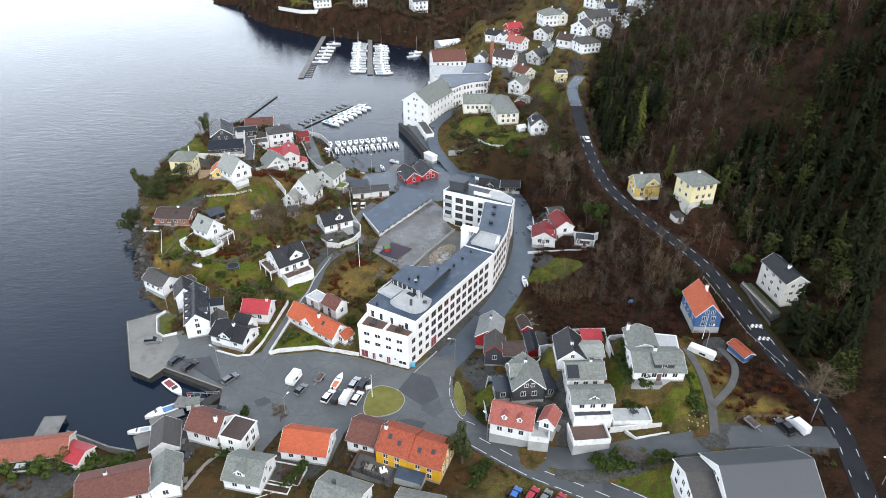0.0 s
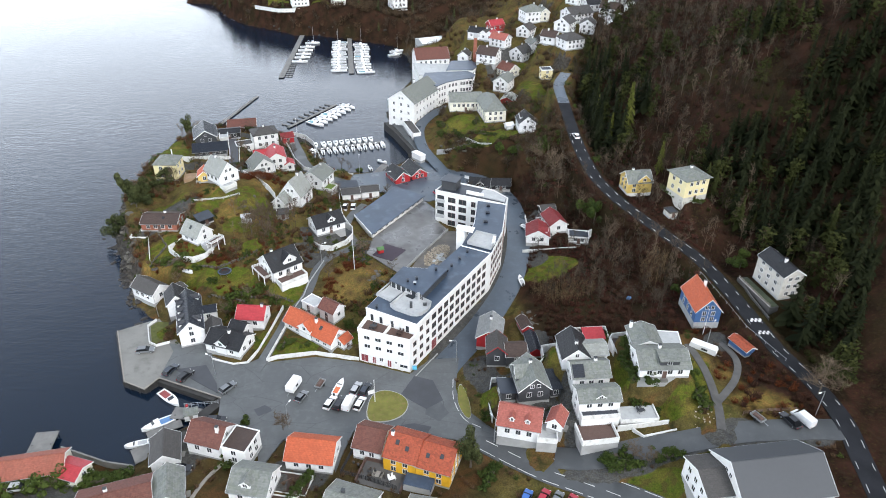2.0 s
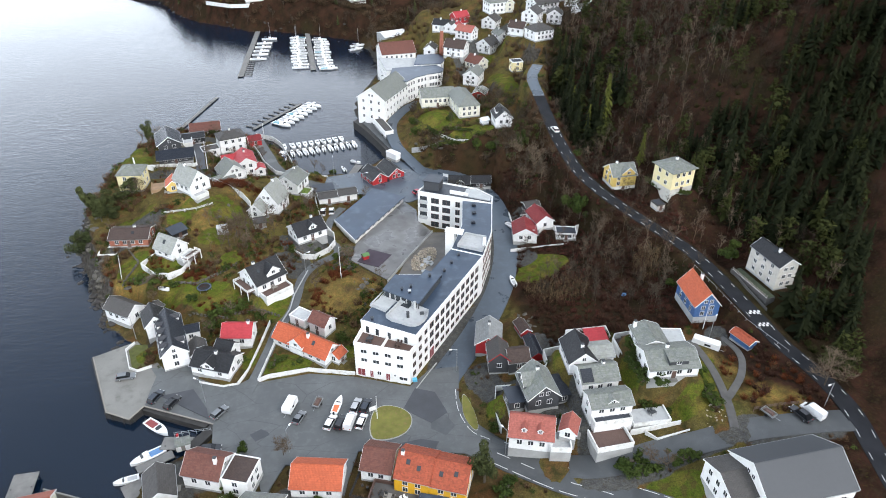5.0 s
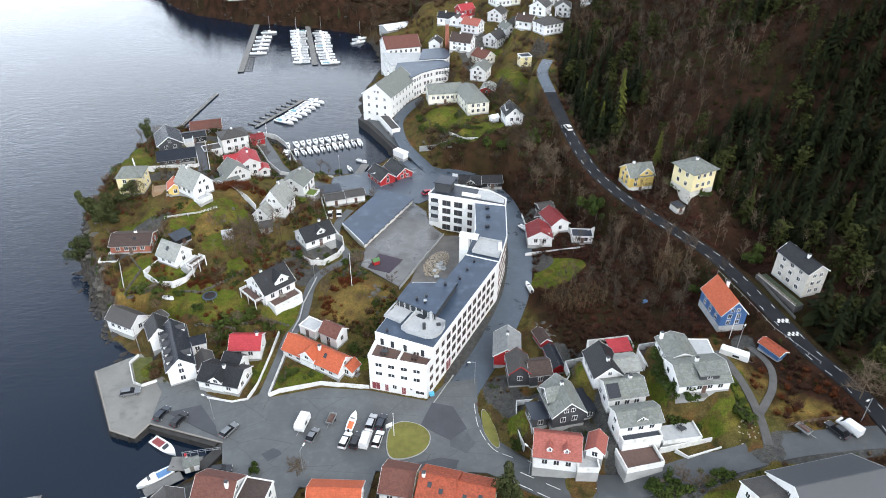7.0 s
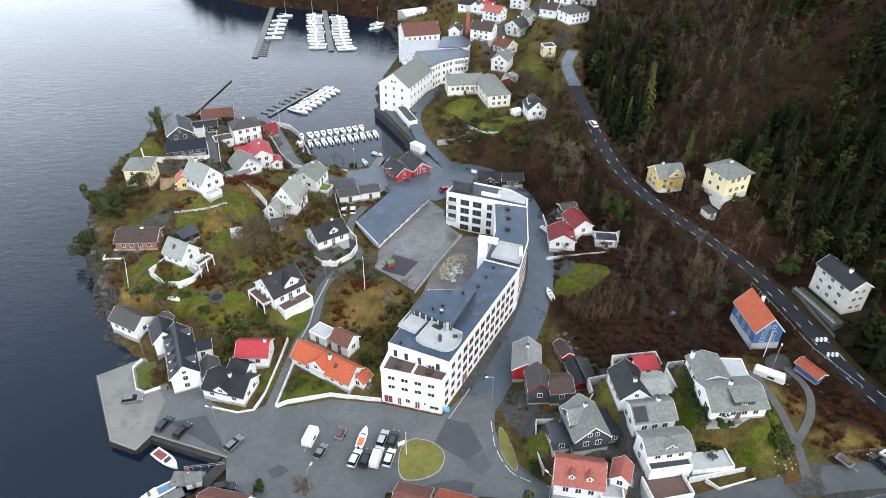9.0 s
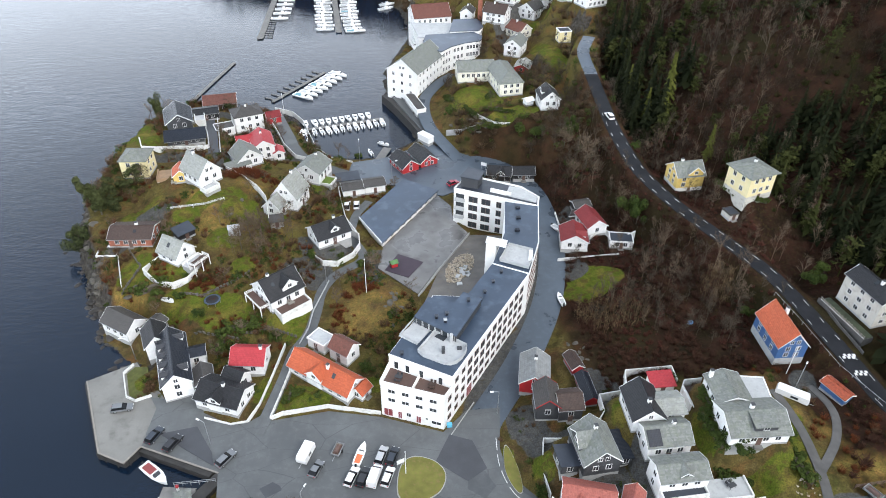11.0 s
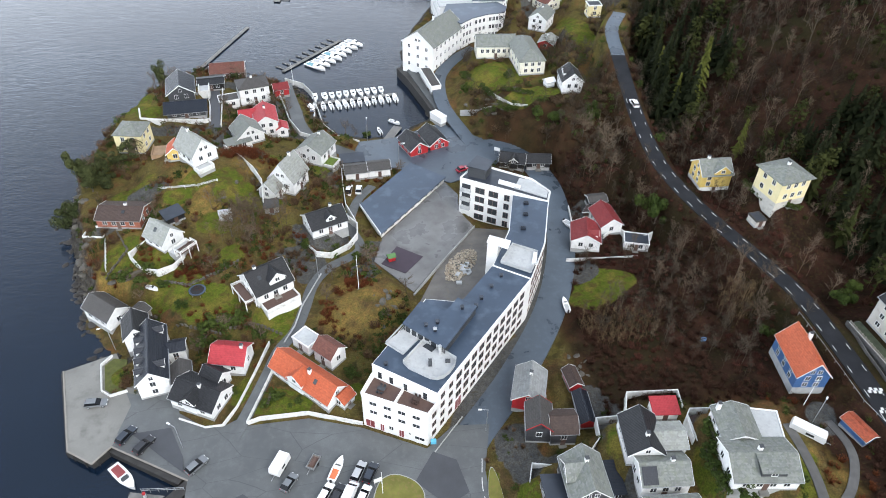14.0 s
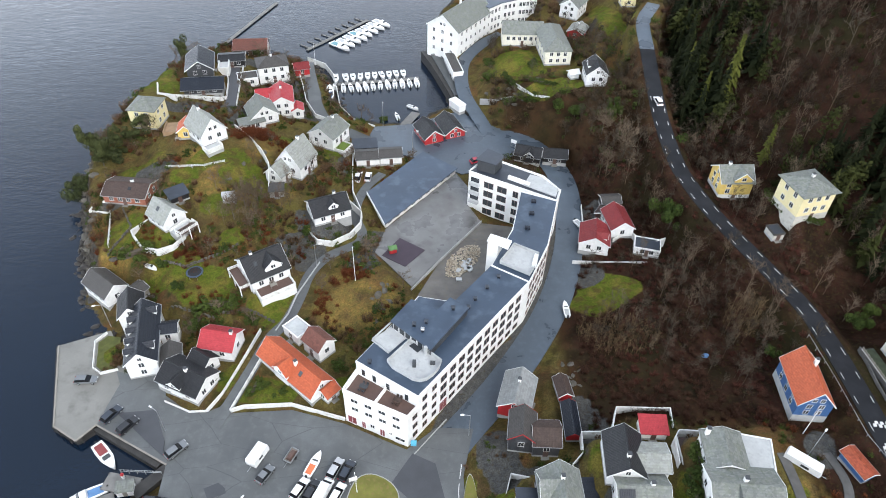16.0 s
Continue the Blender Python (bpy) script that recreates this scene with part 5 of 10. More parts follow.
# ---- the large sheet-roofed building by the upper road ----
house("workshop", "large white building with broad grey sheet roof by the upper road", 85.3, 88.0, 9.4, 4, 18.4, 13.2, 5.8, 10.0, M_PLASTER, M_SHEET, category="workshop", rows=1, cols=(6, 3), depth=4.0, over=0.3)
house("annex", "white end wing with dark slate roof", 73.4, 88.6, 9.2, 4, 5.4, 9.6, 5.2, 7.2, M_PLASTER, M_GREYTILE, category="annex", rows=2, cols=(2, 3), depth=4.0)

# ---- the ground: one sheet from the shore to the mountain and the horizon ----
COAST = [(-300, -700), (-250, -100), (-160, 80), (-110, 110), (-77, 113.5), (-61, 116), (-51, 111.4), (-45.5, 110.8), (-43.8, 117.5), (-35.6, 123.6), (-30.6, 128.4),
         (-46.6, 137.1), (-49.2, 134), (-54.4, 136.6), (-62.3, 156.4), (-53, 161.3), (-58, 164.5), (-64, 172), (-67, 178), (-76.5, 198.7), (-81, 210), (-84.5, 222), (-83.5, 240),
         (-82, 254), (-80.5, 266), (-78.8, 276), (-77.4, 286), (-74.5, 295), (-69.5, 302), (-62, 306.5), (-53, 307.5), (-44.5, 301), (-38, 298.5), (-34, 298.5), (-27, 293), (-18.5, 281), (-14, 264), (-8, 257.6),
         (0.7, 256), (9.5, 257), (20.5, 268), (20.0, 275), (15.4, 289.8), (10.6, 301), (11.8, 307.4), (12, 331)]
COAST += [(27, 376), (25, 408), (19.5, 434), (5, 444), (-13.7, 455), (-33, 463), (-48, 464.6), (-65, 479), (-82.5, 491), (-100, 513), (-117, 550), (-131, 595), (-168, 723), (-260, 1000), (-400, 3000), (3000, 3000), (3000, -700)]
FOOT_Y, FOOT_X = (-200, 60, 85, 120, 150, 175, 200, 214, 226, 245, 280, 320, 360, 420, 500, 700, 1200), (150, 122, 118, 117, 121, 118, 112, 101, 91, 88, 93, 104, 124, 150, 185, 290, 500)
SPOTS = [(p[0], p[1], p[5]) for p in PADS]


def spot(x, y, z):
    """A known height of the open ground."""
    SPOTS.append((x, y, z))


for _p in ((-45, 141, 1.7), (-55, 150, 1.7), (-25, 132, 1.9), (-10, 125, 2.2), (5, 130, 2.3), (15, 120, 2.3), (0, 137, 2.3), (25, 130, 2.5), (30, 115, 2.8), (22, 112, 2.5), (-12, 116, 2.1), (-24, 122, 1.9), (-44, 108, 1.8)):
    spot(*_p)
for _p in ((1.4, 175.4, 7.4), (-3, 171, 7.0), (4, 169, 6.6), (3, 181, 6.6), (6, 189, 4.4), (16, 180, 3.9), (24, 202, 3.7), (20, 214, 3.6), (10, 193, 4.2), (-1, 192, 5.4), (-9, 186, 6.0), (-7, 166, 5.0), (1, 158, 4.2)):
    spot(*_p)
for _p in ((-25, 205, 11), (-26, 212, 15), (-33, 221, 16), (-37, 209, 16), (-52, 207, 15), (-36, 199, 13), (-30, 190, 10.5), (-40, 180, 9), (-52, 180, 9), (-38, 170, 7), (-30, 167, 5.5), (-62, 187, 7.5), (-57, 220, 13.5), (-70, 250, 11.4), (-45, 245, 10.5), (-56, 285, 6)):
    spot(*_p)
for _p in ((-62, 246.5, 8.6), (-54, 246.0, 8.4), (-68, 300, 4), (-65, 216, 9.0), (-26.5, 263, 3.8), (-20, 249, 4.8), (-7, 244, 2.8), (-33, 288, 2.5), (-24, 283, 2.0), (3, 242, 2.2), (12, 236, 2.2), (30, 240, 2.3), (30, 258, 3.0), (24, 272, 4.6), (20, 285, 5.6), (27, 303, 7), (36, 310, 8)):
    spot(*_p)
for _p in ((36, 155, 2.6), (45, 175, 2.6), (52, 195, 2.6), (54, 215, 2.6), (50, 238, 2.4), (56, 181, 3.0), (70, 184, 4.2), (69, 170, 4.6), (60, 165, 3.8), (55, 155, 4.2), (50, 150, 4.4), (66, 150, 5.2), (79.5, 156, 6.2), (80, 175, 7.5), (90, 172, 11), (80, 140, 8.0), (72, 140, 9.0)):
    spot(*_p)
for _p in ((33, 128, 3.0), (30, 122, 2.8), (35, 118, 4.4), (36, 107, 3.4), (50, 104, 4.6), (50, 115, 8.2), (63, 105, 7.2), (68, 110, 11), (80, 112, 11.6), (84, 118, 12.0), (86, 128, 12.4), (90, 129, 10.4), (92, 135, 9.6), (98, 132, 10.8), (92, 112, 11.4), (100, 112, 11.8)):
    spot(*_p)
for _p in ((52, 96, 4.4), (65, 87, 5.8), (40, 95, 3.6), (30, 100, 2.8), (62, 96, 6.0), (100, 102, 10.8), (110, 85, 10.8), (60, 70, 6), (20, 70, 4), (-30, 80, 5), (-65, 95, 3.6), (-70, 60, 10), (0, 40, 8), (60, 20, 12), (110, 30, 14)):
    spot(*_p)
for _p in ((64, 237, 17), (56, 246, 10), (42, 262, 8.5), (49, 258, 10), (72, 225, 11), (74, 250, 20), (41, 269, 10.4), (50, 268, 13.5), (60, 256, 14), (46, 280, 13.5), (72, 280, 18), (76, 300, 20), (58, 310, 12), (66, 325, 14), (80, 338, 19), (92, 330, 26), (100, 350, 32), (85, 365, 26)):
    spot(*_p)
for _p in ((60, 355, 18), (45, 380, 6), (40, 420, 7), (60, 400, 26), (20, 455, 16), (0, 470, 20), (-30, 478, 20), (-60, 495, 18), (-90, 530, 16), (30, 500, 40), (-40, 560, 45), (100, 420, 50), (120, 380, 45), (0, 700, 90), (-120, 800, 60), (150, 600, 110)):
    spot(*_p)


PAVED, ROADS = [], []
SQUARE_ETC = []


def plot_paved(name, label, loop, material):
    SQUARE_ETC.append((name, label, loop, material))
    PAVED.append((loop, 0.5))


plot_paved("square", "wide worn asphalt square with patches and parked cars",
           [(-29.7, 129.0, 1.85), (-46.5, 137.2, 1.85), (-45.4, 147.0, 1.95), (-47.4, 150.4, 1.97), (-44.0, 149.4, 1.98), (-40.5, 150.5, 2.0), (-36.2, 150.0, 2.05), (-34.9, 144.6, 2.08), (-28.8, 140.7, 2.18), (-25.2, 140.7, 2.22), (-22.6, 142.3, 2.28), (-20.3, 140.7, 2.32), (-7.8, 142.0, 2.42), (3.4, 139.2, 2.5), (16.4, 133.8, 2.55),
      (22.0, 139.0, 2.62), (29.5, 139.0, 2.72), (27.6, 128.5, 2.65), (28.4, 119.5, 2.8), (35.8, 112.4, 3.1), (33, 106.4, 3.1), (26.0, 111.4, 2.8), (16.7, 113.6, 2.5), (3.0, 115.9, 2.4), (0.4, 108.0, 2.4), (-0.6, 104.0, 2.4), (-1.2, 112, 2.4), (-12.8, 114.5, 2.2), (-17, 106, 2.2), (-19.2, 116, 2.1), (-24, 119, 2.0), (-29.0, 121.7, 1.9)], M_ASPHALT)
plot_paved("court", "wet grey paved court between the hall and the block",
           [(6.4, 198.2, 4.0), (24.6, 224.2, 3.9), (28.2, 217.6, 3.9), (28.0, 209.8, 3.9), (31.6, 202.6, 3.9), (20.6, 186.6, 4.1), (14.6, 177.0, 4.2), (8.6, 184.0, 4.3), (4.6, 188.2, 4.6)], M_WET)
plot_paved("roof_yard", "lower gravelled yard behind the block with stacked stone slabs",
           [(31.8, 202.2, 3.7), (41.0, 201.0, 3.7), (37.8, 186, 3.7), (31.8, 174.5, 3.7), (24.4, 163.2, 3.7), (17.4, 164.6, 3.7), (15.4, 172.4, 3.7), (20.9, 186.2, 3.7)], M_YARD)
plot_paved("yard", "grey asphalt yard by the fishing sheds",
           [(-4, 240, 2.45), (-2, 250, 2.3), (9, 252.5, 2.1), (27, 262, 2.6), (34, 254, 2.7), (40, 249, 2.65), (46, 241, 2.6), (38, 232, 2.6), (26.5, 225.5, 2.6), (14.8, 232.4, 2.5), (4, 236, 2.5)], M_STREET)


PAVED.append(([(-54.4, 136.8, 1.8), (-49.4, 134.4, 1.8), (-46.6, 137.1, 1.8), (-45.2, 147.2, 1.9), (-47.4, 150.2, 1.9), (-52.8, 150.2, 1.85), (-56.0, 158.2, 1.85), (-61.6, 156.0, 1.8)], 0.5))


def smooth(e0, e1, v):
    t = np.clip((v - e0) / (e1 - e0), 0, 1)
    return t * t * (3 - 2 * t)


def shore_distance(x, y):
    """Distance from the coast, positive on land."""
    best, inside = np.full(x.shape, 1e9), np.zeros(x.shape, bool)
    for (x0, y0), (x1, y1) in zip(COAST, COAST[1:] + COAST[:1]):
        dx, dy = x1 - x0, y1 - y0
        t = np.clip(((x - x0) * dx + (y - y0) * dy) / (dx * dx + dy * dy), 0, 1)
        best = np.minimum(best, np.hypot(x - x0 - t * dx, y - y0 - t * dy))
        if dy:
            inside ^= ((y0 > y) != (y1 > y)) & (x < dx * (y - y0) / dy + x0)
    return np.where(inside, best, -best)




def along(points, step=2.0):
    """A smooth line (Catmull-Rom) through (x, y, z) points, in steps."""
    p = [Vector(q) for q in points]
    p = [2 * p[0] - p[1]] + p + [2 * p[-1] - p[-2]]
    out = []
    for a, b, c, d in zip(p, p[1:], p[2:], p[3:]):
        k = max(1, round((c - b).length / step))
        for i in range(k):
            t = i / k
            out.append(0.5 * (2 * b + (c - a) * t + (2 * a - 5 * b + 4 * c - d) * t * t + (3 * b - a - 3 * c + d) * t ** 3))
    return out + [p[-2]]


def heights(x, y):
    x, y = np.asarray(x, float), np.asarray(y, float)
    num, den = np.zeros(x.shape), np.zeros(x.shape)
    for sx, sy, sz in SPOTS:
        w = 1 / ((x - sx) ** 2 + (y - sy) ** 2 + 6.0) ** 1.7
        num += w * sz
        den += w
    z = num / den
    rise = np.maximum(0, x - np.interp(y, FOOT_Y, FOOT_X))
    wild = smooth(0, 15, rise)
    z = z + 0.80 * (np.sqrt(rise * rise + 30) - np.sqrt(30)) * (1 - 0.35 * smooth(150, 500, rise)) + wild * 7 * (value_noise(x, y, 34, 5) - 0.5) + wild * 3 * (value_noise(x, y, 13, 6) - 0.5)
    z = z + 0.5 * (value_noise(x, y, 7, 1) - 0.5) + 0.25 * (value_noise(x, y, 2.6, 2) - 0.5)
    for px, py, rot, a, b, pz in PADS:
        near = (np.abs(x - px) < a + b + 6) & (np.abs(y - py) < a + b + 6)
        if near.any():
            u = np.abs((x - px) * math.cos(rot) + (y - py) * math.sin(rot)) - a
            v = np.abs(-(x - px) * math.sin(rot) + (y - py) * math.cos(rot)) - b
            k = np.where(near, 1 - smooth(0.5, 3.5, np.hypot(np.maximum(u, 0), np.maximum(v, 0))), 0)
            z = z * (1 - k) + pz * k
    for line, half in ROADS:
        q = np.array([tuple(v) for v in line])
        near = (x > q[:, 0].min() - 12) & (x < q[:, 0].max() + 12) & (y > q[:, 1].min() - 12) & (y < q[:, 1].max() + 12)
        if not near.any():
            continue
        d, zr = np.full(x.shape, 1e9), np.zeros(x.shape)
        for sx, sy, sz in q:
            e = (x - sx) ** 2 + (y - sy) ** 2
            hit = e < d
            d, zr = np.where(hit, e, d), np.where(hit, sz, zr)
        k = 1 - smooth(half + 0.8, half + 4.0, np.sqrt(d))
        z = z * (1 - k) + (zr - 0.12) * k
    for loop, drop in PAVED:
        q = np.array(loop)
        near = (x > q[:, 0].min() - 4) & (x < q[:, 0].max() + 4) & (y > q[:, 1].min() - 4) & (y < q[:, 1].max() + 4)
        inside, best, num, den = np.zeros(x.shape, bool), np.full(x.shape, 1e9), 0 * x, 0 * x
        for (x0, y0, z0), (x1, y1, z1) in zip(loop, loop[1:] + loop[:1]):
            dx, dy = x1 - x0, y1 - y0
            t = np.clip(((x - x0) * dx + (y - y0) * dy) / (dx * dx + dy * dy), 0, 1)
            d = np.hypot(x - x0 - t * dx, y - y0 - t * dy)
            best = np.minimum(best, d)
            num, den = num + (z0 + t * (z1 - z0)) / (d * d + 0.5), den + 1 / (d * d + 0.5)
            if dy:
                inside ^= ((y0 > y) != (y1 > y)) & (x < dx * (y - y0) / dy + x0)
        k = np.where(near, np.where(inside, 1, 1 - smooth(0.6, 3.0, best)), 0)
        z = z * (1 - k) + (num / den - np.where(inside, drop, 0.12)) * k
    s = shore_distance(x, y)
    crag = 2.4 * (value_noise(x, y, 3.2, 9) - 0.5) + 1.4 * (value_noise(x, y, 1.4, 10) - 0.5)
    edge = smooth(0, 6.5, s + crag * 0.8)
    return np.where(s > -1, z * edge + (1 - edge) * 0.0 - 3.0 * (1 - smooth(-3.5, 0.3, s + crag)), -3.0 - np.minimum(20, -s * 0.2)), s


UPPER = [(84, 20, 10.2), (97, 55, 10.5), (104.7, 78, 10.8), (108.3, 93.8, 11.2), (110.2, 104.0, 11.6), (109.2, 115, 12.1), (106.4, 125.1, 12.6), (105.3, 134.2, 13.3), (104.1, 147.1, 13.8), (102.6, 157.9, 14.3), (99.9, 167.5, 14.9),
         (90.1, 190.7, 15.8), (85.3, 204.2, 16.8), (83.0, 214.1, 18.0), (82.0, 229.2, 20.2), (82.3, 243.1, 22.0), (83.4, 264.8, 25.0), (84.5, 280, 27.2), (90, 292, 28.5)]
STREET = [(20.5, 128, 2.5), (26.0, 136.5, 2.6), (36.7, 151.5, 2.7), (47.2, 170.5, 2.7), (53.6, 190, 2.7), (56.2, 209, 2.7), (55.2, 227, 2.6), (48.0, 242.0, 2.5), (35.1, 249, 2.5)]
MILLST = [(35, 247, 2.6), (31.5, 256, 3.4), (26.8, 268, 4.8), (25.4, 280, 5.9), (27.0, 291.0, 6.5), (33.5, 301.8, 7.5), (40.3, 308.8, 8.0)]
LOWER = [(15, 127, 2.4), (24.5, 120.5, 2.6), (33.1, 110.5, 3.0), (43.5, 101.6, 4.0), (51.1, 96.8, 4.6), (58.3, 92.1, 5.2), (66, 86.5, 6.0), (76, 78, 7)]
BRANCH = [(47, 103.5, 4.3), (53.3, 101.9, 5.2), (60.7, 101.9, 6.4), (66.8, 102.2, 7.6), (75.0, 102.0, 9.0), (86.1, 102.6, 10.3), (99.2, 102.0, 11.0), (108, 101.0, 11.4)]
TRACK = [(83.0, 103.4, 10.5), (84.4, 108.0, 10.9), (85.2, 112.0, 11.2), (86.2, 119.0, 11.4), (86.4, 125.0, 11.3), (86.0, 131.0, 11.2)]
FORK = [(85.2, 111.0, 11.1), (88.4, 113.8, 11.2), (92.1, 117.5, 11.2), (95.2, 122.6, 10.9), (96.0, 127.0, 10.6), (95.0, 132.0, 10.2)]
LANE = [(-22.6, 137.5, 2.3), (-20.6, 143.4, 2.8), (-17.9, 152.0, 3.6), (-16.0, 159.0, 4.2), (-12.9, 164.5, 4.6), (-11.3, 171.4, 5.1), (-10.0, 178.7, 5.7), (-6.4, 184.9, 5.9), (0.8, 192.0, 5.5), (-2.5, 204, 4.4), (-1, 216, 3.4), (3, 224, 3.0)]
PIERRD = [(-2, 241, 2.5), (-9, 244.5, 3.2), (-16.5, 247.8, 4.6), (-21.8, 258, 4.4), (-24.5, 268, 3.8), (-28.5, 282, 2.8), (-31, 292, 2.0)]
DRIVE = [(-46.6, 246.6, 10.2), (-49.5, 262, 9.0), (-53, 277, 7.0)]
for _line, _half in ((UPPER, 2.8), (STREET, 3.4), (MILLST, 2.6), (LOWER, 3.6), (BRANCH, 3.2), (TRACK, 1.2), (FORK, 1.2), (LANE, 1.9), (PIERRD, 2.3), (DRIVE, 1.9)):
    ROADS.append((along(_line), _half))

LAWNS = []


def lawn(x, y, rx, ry, rot=0.0, kind="lawn"):
    LAWNS.append((x, y, rx, ry, radians(rot), kind))


for _p in ((-48.5, 185, 4.2, 3.4, 20), (-34, 172, 8, 6, 20), (-42, 177, 7, 5, 10), (-17, 168, 6, 5, 40), (-40, 212, 9, 4, 10), (-69, 256, 4, 5, 0), (-12, 228, 3, 6, 20), (-30, 207, 8, 5, 0)):
    lawn(*_p)
for _p in ((63.5, 179.5, 7.4, 5.5, -10), (58.5, 174.5, 5.5, 4.0, 20), (77, 111, 7, 2.6, 0), (66, 121, 1.6, 5, 0), (82, 335, 6, 4, 0), (76, 344, 4, 3, 0), (92, 360, 4, 6, 0), (99, 345, 4, 4, 0), (62, 345, 3, 6, 0), (-30, 474, 14, 3, 0), (-60, 486, 10, 3, -30), (84, 118, 3, 8, -15), (45.5, 277, 10.5, 9.5, 0), (53.5, 261, 11, 4.6, 0), (78, 300, 5, 18, 10), (35.2, 121, 1.8, 4, 0)):
    lawn(*_p)
for _p in ((-13.5, 145.5, 6, 3, 0), (-22.5, 149, 2.0, 4, -15), (-51.5, 154.5, 2.4, 4.0, 15), (28.8, 122.5, 1.6, 6.5, 0), (52, 127.5, 2, 4, 0), (66, 93, 7, 3.4, 10), (2.2, 147.5, 3, 2.4, 0), (-58, 188, 5, 6, 0), (-63, 209, 5, 5, 0)):
    lawn(*_p)
for _p in ((1.5, 171, 9, 11, 30, "dry"), (-45, 212, 9, 5, 0, "dry"), (-56, 190, 4, 8, 0, "dry"), (-22, 206, 4, 6, 0, "dry"), (-57, 183, 6, 6, 0, "dry"), (-38, 202, 10, 6, 0, "dry"), (-28, 222, 7, 7, 0, "dry"), (96, 108, 6, 4, 0, "dry"), (90.5, 120.5, 3.2, 5.5, 20, "dry"), (94, 111, 5, 3, 0, "dry")):
    lawn(*_p)


for _p in ((-58, 212, 4, 5, 0), (-36, 196, 4, 4, 0), (-47, 205, 4, 2.5, 10), (-52, 228, 4, 4, 0), (-30, 186, 3, 3, 0), (-26, 228, 3, 5, 20), (-74, 262, 4, 8, 0)):
    lawn(*_p)
for _p in ((97, 100.5, 10, 4.5, 5), (87, 102.5, 5, 4, 0), (52, 97, 6, 4, 0), (70, 100, 14, 2.6, 8), (30, 148, 4, 16, -36), (45, 176, 4, 13, -22), (51, 193, 3.5, 10, -12), (-6.5, 195, 5, 5.5, 27), (52.6, 113, 2.2, 13, -8), (46.0, 115.4, 5, 4.5, 10), (34.5, 132, 4, 7, 10), (45, 128.5, 5, 2, 0), (-12, 192, 3, 9, 30), (-15.5, 187.5, 6, 4, 20), (5, 193, 5, 4, 40), (2, 183, 4, 4, 0), (-30, 116, 9, 6, 0), (-35, 106, 4, 8, 0), (-42, 242, 4, 6, 0), (-26, 262, 5, 14, 15),
           (94, 133, 3, 4, 0), (-60, 100, 8, 4, 10), (61, 203, 7, 10, 0), (58, 184, 4.5, 3.6, 0), (-43, 246, 5, 5, 0), (-57, 246.4, 11, 2.2, 0), (-36, 264, 4, 9, 10), (-44, 283, 8, 4, 20), (72, 345, 14, 4, 40), (94, 352, 5, 14, 10), (64, 330, 3, 12, 10), (-13, 186, 4.5, 6.0, 20), (52, 140, 3, 6, 10), (-55.5, 209, 6, 3, 0), (60, 100, 8, 3, 0), (-64.5, 199, 3, 5, 0), (-10, 104, 7, 5, 0), (-8, 223, 2, 6, 10)):
    lawn(*_p, "bare")


